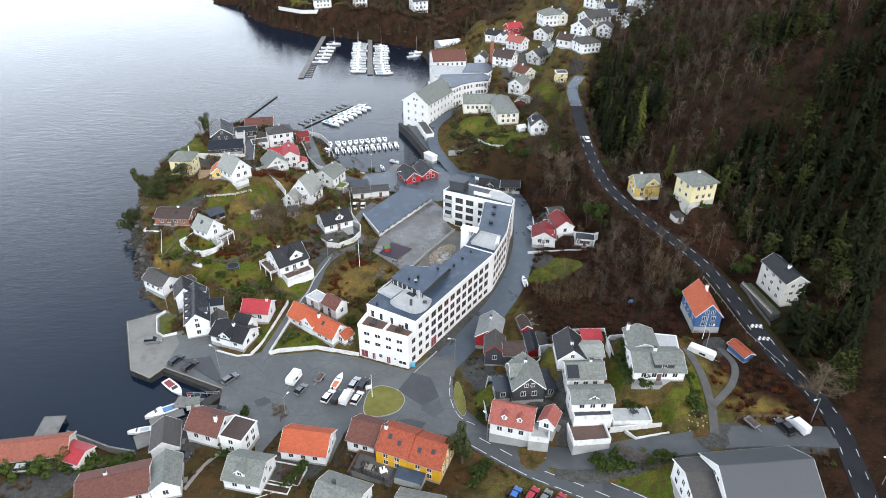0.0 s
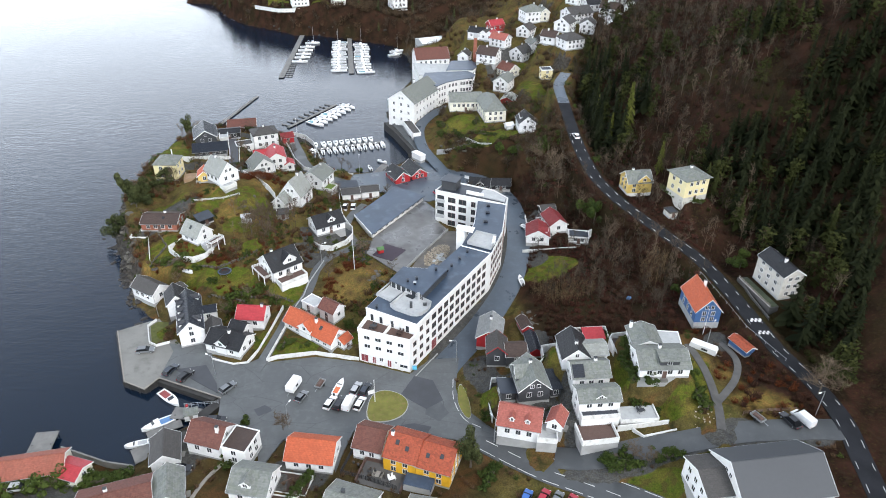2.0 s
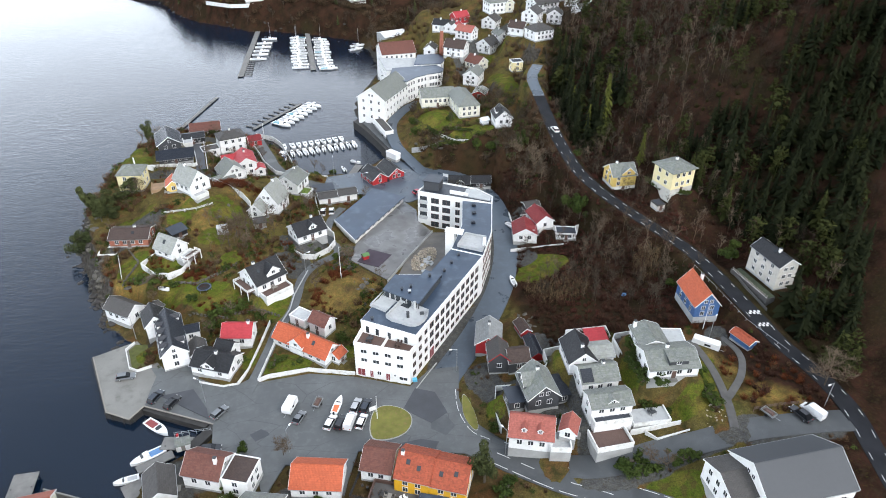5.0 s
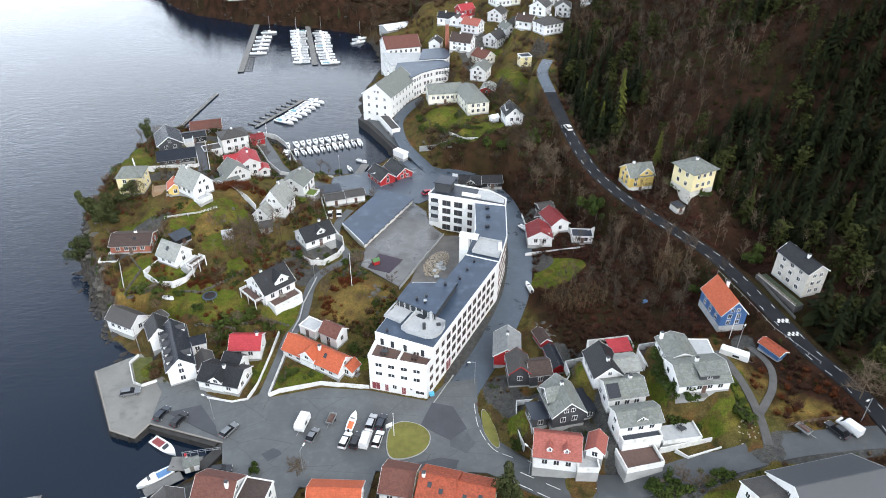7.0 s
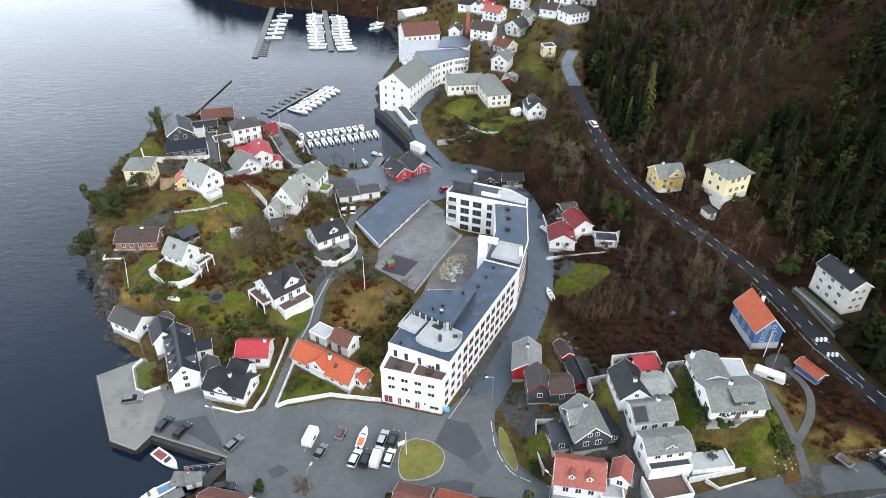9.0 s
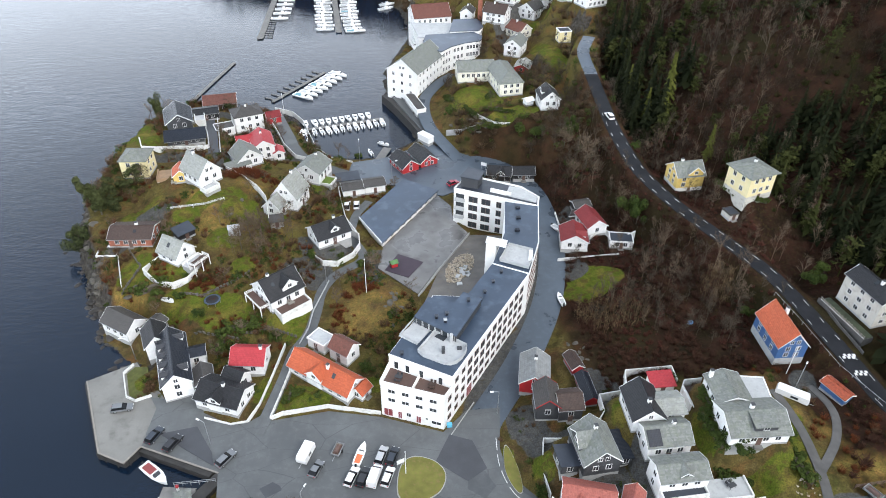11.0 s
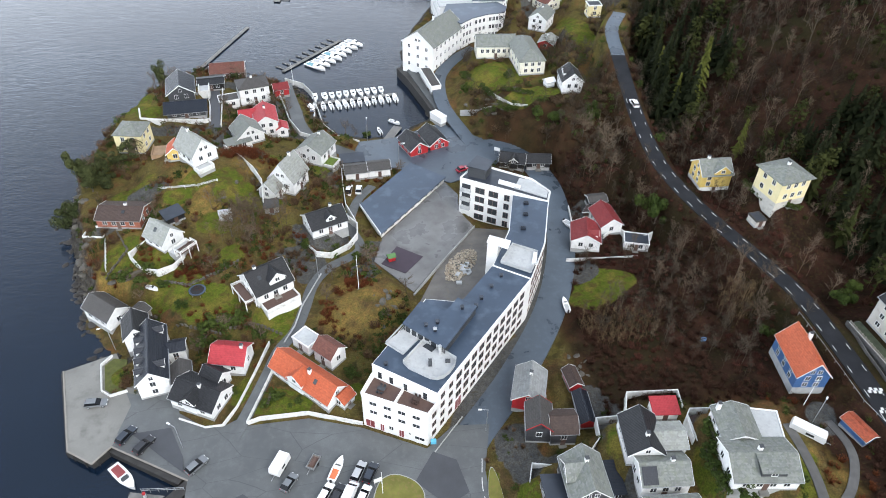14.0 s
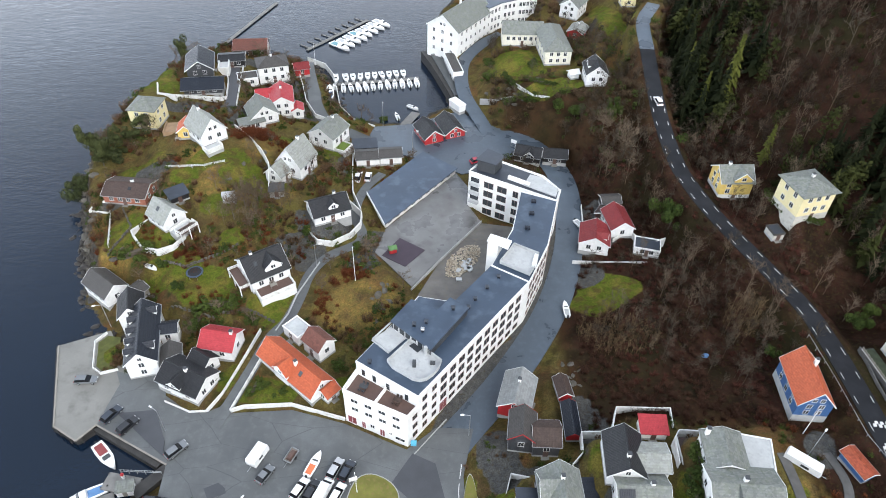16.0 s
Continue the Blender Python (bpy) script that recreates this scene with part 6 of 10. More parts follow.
def ground_sheet():
    xs = np.concatenate([[-3000, -1500, -800, -450, -250, -160], np.arange(-120, 150, 1.3), np.arange(150, 320, 5), [340, 380, 440, 520, 640, 800, 1100, 1600, 2400, 3000]])
    ys = np.concatenate([[-700, -500, -300, -150, -60, 0, 30], np.arange(50, 330, 1.3), np.arange(330, 540, 3.2), [550, 570, 600, 640, 700, 800, 950, 1200, 1600, 2200, 3000]])
    gx, gy = np.meshgrid(xs, ys)
    z, s = heights(gx, gy)
    nx, ny = len(xs), len(ys)
    me = bpy.data.meshes.new("ground")
    co = np.stack([gx, gy, z], -1).reshape(-1, 3)
    i = np.arange(nx * ny).reshape(ny, nx)
    quads = np.stack([i[:-1, :-1], i[:-1, 1:], i[1:, 1:], i[1:, :-1]], -1).reshape(-1, 4)
    me.from_pydata(co.tolist(), [], quads.tolist())
    me.polygons.foreach_set("use_smooth", np.ones(len(quads), bool))
    def put(name, v):
        me.attributes.new(name, "FLOAT", "POINT").data.foreach_set("value", np.ascontiguousarray(v, np.float32).ravel())
    masks = {"lawn": np.zeros(gx.shape), "bare": np.zeros(gx.shape), "dry": 0 * gx}
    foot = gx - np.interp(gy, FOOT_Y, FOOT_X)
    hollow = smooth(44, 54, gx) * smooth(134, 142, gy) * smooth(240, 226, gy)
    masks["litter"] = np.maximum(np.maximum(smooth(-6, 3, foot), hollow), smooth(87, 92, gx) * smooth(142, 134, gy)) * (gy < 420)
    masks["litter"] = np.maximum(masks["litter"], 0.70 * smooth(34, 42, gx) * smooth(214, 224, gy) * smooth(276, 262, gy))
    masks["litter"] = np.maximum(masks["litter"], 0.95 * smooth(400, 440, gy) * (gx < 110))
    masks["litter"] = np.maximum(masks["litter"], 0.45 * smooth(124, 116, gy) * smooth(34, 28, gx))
    masks["dry"] = 0.25 * (1 - masks["litter"])
    for x, y, rx, ry, rot, kind in LAWNS:
        u = ((gx - x) * math.cos(rot) + (gy - y) * math.sin(rot)) / rx
        v = (-(gx - x) * math.sin(rot) + (gy - y) * math.cos(rot)) / ry
        masks[kind] = np.maximum(masks[kind], 1 - smooth(0.75, 1.25, np.hypot(u, v) + 0.5 * (value_noise(gx, gy, 4, 8) - 0.5)))
    gz = np.gradient(z, ys, axis=0), np.gradient(z, xs, axis=1)
    steep = np.hypot(*gz)
    masks["rock"] = np.maximum(smooth(9, 1, s) * smooth(0.25, 0.9, steep + 0.4 * value_noise(gx, gy, 5, 3)), 0.75 * smooth(1.1, 1.7, steep) * value_noise(gx, gy, 9, 4))
    masks["rock"] = masks["rock"] * (1 - 0.85 * np.minimum(1, masks["litter"] * 1.3))
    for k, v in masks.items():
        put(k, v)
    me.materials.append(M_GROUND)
    return tagged(new("ground", me), "mossy rocky hillside with leaf litter, lawns and bare rock along the shore", "ground", kind="structure")


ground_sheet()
_bm = bmesh.new()
_v = [_bm.verts.new(p) for p in ((-4500, -4500, 0), (4500, -4500, 0), (4500, 4500, 0), (-4500, 4500, 0))]
_bm.faces.new(_v)
tagged(part("water", _bm, M_SEA), "dark blue fjord water with small ripples", "water", kind="structure")


def ribbon(name, label, points, width, material, lift=0.0, kind="structure", category="road", offset=0.0):
    pts = along(points, 1.5)
    bm, rowsv = bmesh.new(), []
    for i, p in enumerate(pts):
        d = pts[min(i + 1, len(pts) - 1)] - pts[max(i - 1, 0)]
        n = Vector((d.y, -d.x, 0)).normalized()
        c = p + n * offset
        rowsv.append([bm.verts.new(c + n * k * width / 2 + Vector((0, 0, lift + dz))) for k, dz in ((-1, -0.25), (-0.985, 0.0), (0, 0.05), (0.985, 0.0), (1, -0.25))])
    for a, b in zip(rowsv, rowsv[1:]):
        for k in range(4):
            bm.faces.new((a[k], a[k + 1], b[k + 1], b[k]))
    bmesh.ops.recalc_face_normals(bm, faces=bm.faces)
    return tagged(part(name, bm, material), label, category, kind=kind)


ribbon("road", "dark asphalt hillside road", UPPER[:-2], 4.6, M_DARKROAD, 0.02)
# bluer material here: the sky's reflection is partly put into the colour
ribbon("road", "old wet asphalt tinted with sky blue at the top of the hillside road", UPPER[-3:], 4.6, M_STREET, 0.03)
ribbon("road", "grey asphalt street beside the long block", STREET, 7.6, M_STREET, 0.0)
ribbon("road", "narrow asphalt street past the mill", MILLST, 4.8, M_STREET, 0.01)
ribbon("road", "asphalt road leaving the square", LOWER, 7.4, M_ROAD, 0.02)
ribbon("road", "asphalt side road climbing east", BRANCH, 6.0, M_ROAD, 0.03)
ribbon("track", "gravel track to the villa garage", TRACK, 1.9, M_GRAVEL, 0.02)
ribbon("track", "gravel track forking to the blue garage", FORK, 1.7, M_GRAVEL, 0.03)
ribbon("lane", "narrow asphalt lane over the peninsula", LANE, 2.7, M_ASPHALT, 0.01)
ribbon("lane", "asphalt lane to the marina", PIERRD, 4.2, M_ROAD, 0.0)
ribbon("driveway", "dark asphalt driveway", DRIVE, 3.4, M_PATCH, 0.0)


def paved(name, label, loop, material, z=None, lift=0.04, cell=3.0, category="pavement"):
    """A paved area that follows the ground; loop of (x, y, z)."""
    bm = bmesh.new()
    f = bm.faces.new([bm.verts.new(p) for p in loop])
    bm.normal_update()
    if f.normal.z < 0:
        f.normal_flip()
    ring = [bm.verts.new((x, y, q - 0.6)) for x, y, q in loop]
    vs = list(bm.verts)[:len(loop)]
    for i in range(len(loop)):
        j = (i + 1) % len(loop)
        bm.faces.new((vs[i], ring[i], ring[j], vs[j]))
    bmesh.ops.triangulate(bm, faces=[f])
    bmesh.ops.recalc_face_normals(bm, faces=bm.faces)
    return tagged(part(name, bm, material), label, category, kind="structure")


for _spec in SQUARE_ETC:
    paved(*_spec)

# ---- quay, piers, walls ----
def ground_at(x, y):
    return float(heights(np.array([x]), np.array([y]))[0][0])


def quay():
    q = thing("quay", "concrete quay with dark wet stone sides and a timber edge", "quay", -55, 147, 1.8, kind="structure")
    o = Vector((-55, 147, 1.8))
    loop = [(-62.8, 156.7), (-53.0, 161.6), (-44.0, 149.4), (-46.4, 137.0), (-49.0, 133.2), (-54.7, 136.3)]
    low = [(x - o.x, y - o.y) for x, y in loop]
    part("quay_deck", solid(upright(low, -0.25, 0.08)), M_CONC, q)
    part("quay_wall", solid(upright([(x * 0.985, y * 0.985) for x, y in low], -6, -0.25)), M_QUAYSIDE, q)
    side = [(-46.3, 137.3), (-29.4, 129.1), (-28.6, 131.0), (-44.6, 139.4)]
    part("quay_wall", solid(upright([(x - o.x, y - o.y) for x, y in side], -6, 0.02)), M_QUAYSIDE, q)
    side = [(-29.8, 129.4), (-34.6, 123.6), (-32.6, 121.8), (-27.8, 128.4)]
    part("quay_wall", solid(upright([(x - o.x, y - o.y) for x, y in side], -6, 0.05)), M_QUAYSIDE, q)
    for (x0, y0), (x1, y1) in ((loop[0], loop[5]), (loop[5], loop[4]), (loop[4], loop[3]), (loop[3], (-29.6, 128.9))):
        d = Vector((x1 - x0, y1 - y0)).normalized()
        n = Vector((d.y, -d.x)) * 0.16
        a, b = Vector((x0 - o.x, y0 - o.y)), Vector((x1 - o.x, y1 - o.y))
        part("edge_beam", solid(upright([tuple(a - n), tuple(b - n), tuple(b + n), tuple(a + n)], 0.05, 0.24)), M_GREYWOOD, q)
        k = int((b - a).length / 2.2)
        for i in range(k):
            c = a.lerp(b, (i + 0.5) / k) + n * 1.2 * (1 if (x0, y0) != loop[3] else 1)
            part("fender_pile", rods(0.17, ((c.x, c.y, -4), (c.x, c.y, 0.0))), M_QUAYSIDE, q)


quay()
_q = [(10.2, 301.0), (14.6, 290.6), (19.6, 276.2), (22.6, 267.0), (28.0, 258.0), (29.2, 259.0), (24.6, 268.0), (22.0, 277.0), (17.4, 291.4), (13.0, 302.0)]
tagged(part("quay_wall", solid(upright(_q, -5, 3.6)), M_QUAYSIDE), "dark stone quay wall below the mill", "quay", kind="structure")
_q = [(12.4, 303.4), (16.0, 291.6), (20.6, 277.2), (23.4, 268.6), (27.4, 269.0), (25.0, 281.0), (26.6, 291.0), (20.0, 297.0)]
tagged(part("quay", solid(upright(_q, -3, 4.2)), M_ROAD), "paved mill quay", "quay", kind="structure")


def pier(name, label, x0, y0, x1, y1, wide, z=0.55):
    p = thing(name, label, "pier", x0, y0, 0)
    d = Vector((x1 - x0, y1 - y0))
    n = Vector((-d.y, d.x)).normalized() * wide / 2
    part("deck", solid(upright([tuple(-n), tuple(d - n), tuple(d + n), tuple(n)], z - 0.25, z)), M_PIER, p)
    k = max(2, int(d.length / 7))
    for i in range(k + 1):
        c = d * (i / k)
        for s in (-0.8, 0.8):
            part("pile", rods(0.14, ((c.x + n.x * s, c.y + n.y * s, -3), (c.x + n.x * s, c.y + n.y * s, z + 0.1))), M_QUAYSIDE, p)
    return p


pier("breakwater", "long narrow dark floating breakwater", -67.2, 304.0, -54.4, 347.6, 1.5)
pier("pier", "long grey floating pier with moored boats", -42.8, 463.0, -45.8, 377.0, 3.0)
pier("pier", "grey floating pier between rows of boats", -12.0, 457.0, -7.8, 383.0, 3.0)
pier("pontoon", "floating pontoon between two rows of small boats", -18.4, 279.6, 10.2, 286.2, 1.6)
pier("pontoon", "floating pontoon with finger moorings", -33.8, 305.0, -13.6, 333.6, 1.4)
pier("jetty", "small dark jetty by the fishing sheds", 7.0, 253.0, 10.6, 262.0, 3.0, 0.9)
pier("jetty", "grey timber landing stage at the slip", -40.4, 125.6, -33.8, 124.6, 3.6, 1.1)
pier("slip", "weathered grey timber boat slipway", -46.0, 113.0, -40.0, 116.5, 4.6, 0.5)
pier("slip", "dark timber boat slip with red planks", -44.6, 119.0, -37.6, 122.6, 2.4, 0.7)
pier("pier", "short concrete pier below the orange hall", -66.8, 113.0, -67.2, 121.0, 5.0, 1.4)
for _i in range(9):
    _k = (_i + 0.5) / 9
    _x, _y = -33.8 + 20.2 * _k, 305.0 + 28.6 * _k
    pier("finger_mooring", "narrow dark finger mooring", _x - 0.4, _y + 0.3, _x - 4.4, _y + 2.9, 0.45, 0.4)
for _i in range(8):
    pier("finger_mooring", "narrow dark finger mooring", -44.2 + 0.02 * _i, 380 + _i * 3.2, -40.2, 380 + _i * 3.2 - 0.6, 0.4, 0.4)

WALLS = (
    ("garden_wall", "white rendered wall round the orange-roofed cottage garden", [(-20.2, 141.0, 2.6), (-17.6, 142.0, 2.7), (-8.0, 142.9, 2.8), (3.4, 140.0, 2.6)], 0.9, 0.3, M_WALLWHITE),
    ("garden_wall", "white rendered garden wall along the lane", [(-20.2, 141.0, 2.6), (-18.4, 147.0, 3.2), (-15.8, 156.0, 4.2)], 0.9, 0.3, M_WALLWHITE),
    ("garden_wall", "white rendered wall on the other side of the lane", [(-25.0, 141.0, 2.2), (-22.8, 145.0, 2.7), (-20.4, 153.0, 3.6), (-18.2, 161.0, 4.6)], 0.9, 0.3, M_WALLWHITE),
    ("garden_wall", "low white wall in front of the black-roofed cottage", [(-34.4, 143.0, 2.1), (-28.6, 140.6, 2.2), (-25.0, 141.0, 2.2)], 0.5, 0.3, M_WALLWHITE),
    ("garden_wall", "low white wall round a lawn by the quay", [(-53.4, 160.6, 1.9), (-55.0, 158.0, 1.9), (-52.6, 150.8, 1.9), (-50.4, 149.4, 1.9), (-47.2, 150.6, 1.9)], 0.8, 0.3, M_WALLWHITE),
    ("garden_wall", "curved white wall round the black-roofed house", [(-14.7, 198.0, 7.4), (-12.6, 191.8, 7.2), (-9.8, 188.8, 7.0), (-6.1, 188.5, 6.8), (-2.0, 192.2, 6.6), (0.0, 196.7, 6.4), (-0.2, 201.2, 6.4), (-3.8, 205.0, 6.8)], 0.85, 0.35, M_WALLWHITE),
    ("garden_wall", "white wall along the lane behind the garages", [(-0.8, 204.0, 5.0), (-4.0, 212.0, 4.8), (-5.4, 222.0, 4.2), (-6.4, 231.0, 4.0)], 0.9, 0.3, M_WALLWHITE),
    ("garden_wall", "white terrace wall round the lawn of the slate-roofed house", [(-51.8, 192.0, 9.9), (-55.3, 186.6, 9.8), (-50.6, 181.0, 9.7), (-46.6, 180.2, 9.7), (-43.4, 182.0, 9.7), (-41.6, 185.6, 9.8)], 0.7, 0.3, M_WALLWHITE),
    ("garden_wall", "white wall along the hill path", [(-24.9, 204.5, 11.4), (-25.9, 211.1, 14.2), (-28.7, 215.6, 15.2), (-33.0, 221.0, 15.4), (-38.7, 226.7, 15.4)], 0.9, 0.25, M_WALLWHITE),
    ("terrace_wall", "long white terrace wall below the navy-roofed houses", [(-71.8, 256.0, 11.0), (-69.8, 250.2, 10.8), (-65.0, 249.6, 10.6), (-50.2, 249.4, 10.4)], 1.2, 0.5, M_WALLWHITE, "wall", 4.0),
    ("garden_wall", "white wall between the navy-roofed house and its driveway", [(-50.2, 249.4, 10.4), (-48.6, 251.0, 10.2), (-51.0, 262.0, 9.4), (-53.6, 270.0, 8.6)], 1.0, 0.3, M_WALLWHITE),
    ("garden_wall", "white wall on the outer side of the driveway", [(-44.4, 247.0, 10.0), (-47.2, 262.0, 9.0), (-50.8, 280.0, 6.6), (-53.0, 286.0, 5.8)], 1.0, 0.3, M_WALLWHITE),
    ("garden_wall", "white wall winding above the marina road", [(-33.6, 286.0, 3.0), (-28.4, 270.0, 4.4), (-25.4, 259.4, 5.0), (-20.8, 250.4, 5.2), (-17.1, 248.6, 5.0), (-12.6, 247.2, 4.4)], 1.0, 0.3, M_WALLWHITE),
    ("quay_wall", "low white wall along the inner harbour", [(-31.8, 296.0, 1.4), (-24.6, 291.6, 1.4), (-20.4, 284.0, 1.4), (-17.8, 274.0, 1.4), (-14.8, 262.0, 1.6), (-9.4, 254.0, 1.8), (-2.0, 250.0, 2.0)], 0.9, 0.3, M_WALLWHITE),
    ("garden_wall", "pale wall along the curving lane", [(-8.3, 182.2, 5.6), (-12.0, 171.8, 4.9), (-13.0, 166.0, 4.5), (-14.9, 161.4, 4.0)], 0.8, 0.3, M_PALEDECK),
    ("garden_wall", "long white wall below the maroon-roofed houses", [(54.9, 188.8, 2.7), (62.0, 188.4, 3.2), (73.4, 188.2, 3.8)], 1.1, 0.3, M_WALLWHITE),
    ("garden_wall", "white wall between the street and the maroon-roofed houses", [(59.8, 212.0, 2.8), (59.2, 202.0, 2.8), (57.2, 193.0, 2.9), (64.0, 191.4, 3.4)], 0.9, 0.3, M_WALLWHITE),
    ("terrace_wall", "white terrace and wall beside the maroon-roofed houses", [(66.0, 196.0, 3.8), (70.6, 199.4, 4.2), (74.0, 193.6, 4.2), (79.0, 195.4, 5.2)], 1.8, 0.4, M_WALLWHITE),
    ("garden_wall", "white wall round the red-roofed shed yard", [(55.4, 134.6, 9.4), (57.3, 140.7, 8.6), (67.9, 140.9, 8.6), (67.5, 136.6, 9.0)], 1.4, 0.25, M_WALLWHITE),
    ("garden_wall", "white garden wall beside the black-gabled house", [(47.6, 128.5, 7.6), (49.8, 131.0, 7.8), (50.0, 135.4, 7.8), (55.4, 134.8, 9.2)], 1.2, 0.25, M_WALLWHITE),
    ("garden_wall", "white wall round a paved patio", [(65.6, 126.6, 12.4), (66.0, 132.0, 12.0), (67.2, 133.8, 11.8), (70.6, 133.2, 12.6)], 1.6, 0.25, M_WALLWHITE),
    ("garden_wall", "white wall round a strip of lawn", [(41.0, 126.2, 6.2), (36.4, 127.8, 4.8), (35.4, 124.0, 4.8), (34.6, 119.7, 4.6), (35.0, 115.4, 4.4)], 1.0, 0.25, M_WALLWHITE),
    ("terrace_wall", "long white terrace wall above the side road", [(61.6, 107.4, 7.6), (73.1, 107.9, 8.2)], 1.3, 0.35, M_WALLWHITE),
    ("terrace_wall", "angled white terrace wall above the side road", [(64.9, 107.0, 7.2), (66.7, 104.9, 7.0), (74.1, 105.6, 7.8)], 1.3, 0.35, M_WALLWHITE),
    ("garden_wall", "white wall round the upper mill lawn", [(41.4, 268.8, 9.9), (48.6, 259.4, 9.9), (54.0, 256.9, 10.6), (57.9, 250.6, 10.4), (62.9, 251.6, 11.4)], 1.0, 0.3, M_WALLWHITE),
    ("garden_wall", "grey stone wall along the lower mill slope", [(31.9, 262.0, 6.2), (37.0, 259.6, 7.6), (42.4, 260.4, 8.6)], 0.8, 0.3, M_GREYWALL),
    ("retaining_wall", "concrete terrace wall with planks below the white house by the road", [(109.0, 154.6, 13.4), (108.8, 145.8, 13.2), (109.6, 137.4, 12.6)], 1.0, 0.4, M_GRAVEL),
    ("court_wall", "low grey wall between court and lower yard", [(14.6, 176.0, 3.9), (20.9, 186.2, 3.9), (31.7, 202.4, 3.8)], 0.7, 0.3, M_GREYWALL),
    ("garden_wall", "white wall above the far shore", [(-75.0, 486.0, 13.8), (-58.0, 472.0, 14.6), (-44.0, 470.6, 15.0), (-38.0, 474.6, 15.6)], 0.9, 0.3, M_WALLWHITE),
    ("garden_wall", "white wall below the far shore houses", [(-37.0, 470.0, 14.0), (-14.0, 469.0, 14.6), (-9.0, 474.0, 15.6)], 0.9, 0.3, M_WALLWHITE),
    ("garden_wall", "white wall round the tall far house", [(8.0, 462.0, 16.4), (18.0, 456.6, 16.4), (26.0, 458.0, 17.2)], 0.9, 0.3, M_WALLWHITE),
    ("sea_wall", "pale concrete sea wall below the orange hall", [(-62.0, 115.6, 1.0), (-50.6, 110.6, 1.0), (-44.6, 109.2, 1.0)], 1.2, 0.5, M_CONC),
    ("garden_wall", "white wall round a grey patio", [(-13.6, 104.4, 2.3), (-6.6, 102.6, 2.3), (-7.6, 97.6, 2.6), (-15.0, 94.6, 2.6)], 0.9, 0.3, M_WALLWHITE),
    ("street_kerb", "low white guard stones along the block", [(18.0, 132.9, 2.5), (24.0, 141.0, 2.6)], 0.25, 0.25, M_KERB),
)
for _w in WALLS:
    wall_run(*_w)
fence_run("fence", "pale timber rail fence along the hill garden", [(-52.2, 207.2, 14.6), (-42.0, 207.7, 15.2), (-37.0, 209.2, 15.8)], 0.7, M_WALLWHITE, 3.4, 3)
fence_run("fence", "pale fence running down to the shore cliff", [(-63.6, 194.2, 8.4), (-60.4, 183.4, 7.6)], 1.0, M_WALLWHITE, 1.4, 3)
fence_run("fence", "red-brown rail fence above the parking strip", [(89.3, 107.0, 11.0), (95.0, 107.2, 11.2), (101.2, 106.9, 11.4)], 1.0, M_BROWNWOOD)
fence_run("guard_rail", "grey roadside guard rail", [(106.4, 122.0, 12.4), (102.0, 134.0, 13.0), (100.6, 147.0, 13.6), (99.0, 157.0, 14.2)], 0.75, M_METAL, 3.0, 1)
fence_run("railing", "grey metal railing by the landing stage", [(-38.0, 127.4, 1.1), (-29.8, 127.0, 1.8)], 1.0, M_METAL, 1.6, 2)


def terrace(name, label, x, y, z, rz, length, width, height, deck, wallm, rim=0.9, base=None):
    """A raised terrace: solid base, deck and parapet on three sides."""
    t = thing(name, label, "terrace", x, y, z, rz)
    a, b = length / 2, width / 2
    part("base", boxed(-a, a, -b, b, -3, height), base or M_GREYWALL, t)
    part("deck", boxed(-a + 0.2, a - 0.2, -b + 0.2, b, height, height + 0.06), deck, t)
    for dims in ((-a, a, -b - 0.1, -b + 0.18), (-a - 0.1, -a + 0.18, -b + 0.18, b), (a - 0.18, a + 0.1, -b + 0.18, b)):
        part("parapet", boxed(*dims, height - 0.5, height + rim), wallm, t)
    return t


terrace("terrace", "large brown-decked terrace with white parapet over the road", 56.4, 105.9, 5.4, 4, 8.2, 5.4, 3.2, M_BROWNWOOD, M_WALLWHITE)
terrace("balcony", "white-fronted balcony over the walled terrace", 57.6, 109.4, 8.8, 2, 8.6, 2.6, 2.3, M_FELTDARK, M_WALLWHITE, 0.6, M_WHITE)
terrace("terrace", "pale gravel roof terrace beside the stepped house", 66.6, 110.2, 8.6, 0, 8.6, 4.4, 0.9, M_PALEDECK, M_WALLWHITE, 0.5)
terrace("balcony", "white-walled balcony terrace on the red-roofed house", 45.8, 107.6, 4.6, -10, 4.4, 5.0, 3.0, M_PALEDECK, M_WALLWHITE)
terrace("balcony", "timber balcony on a white basement", -16.6, 171.4, 5.2, 36, 8.6, 3.4, 2.6, M_BROWNWOOD, M_WALLWHITE, 0.6, M_WHITE)
def post_balcony(name, label, x, y, z, rz, length, width, high):
    """An open balcony on posts, with a rail of boards on three sides."""
    t = thing(name, label, "balcony", x, y, z, rz)
    a, b = length / 2, width / 2
    part("deck", boxed(-a, a, -b, b, high - 0.18, high), M_BROWNWOOD, t)
    for px, py in ((-a, -b), (0, -b), (a, -b), (-a, b), (a, b)):
        part("post", boxed(px - 0.09, px + 0.09, py - 0.09, py + 0.09, -2.5, high + 0.95), M_TRIM, t)
    for k in range(3):
        zz = high + 0.25 + 0.3 * k
        for dims in ((-a, a, -b - 0.05, -b + 0.02), (-a - 0.05, -a + 0.02, -b, b), (a - 0.02, a + 0.05, -b, b)):
            part("rail_board", boxed(*dims, zz, zz + 0.16), M_WALLWHITE, t)


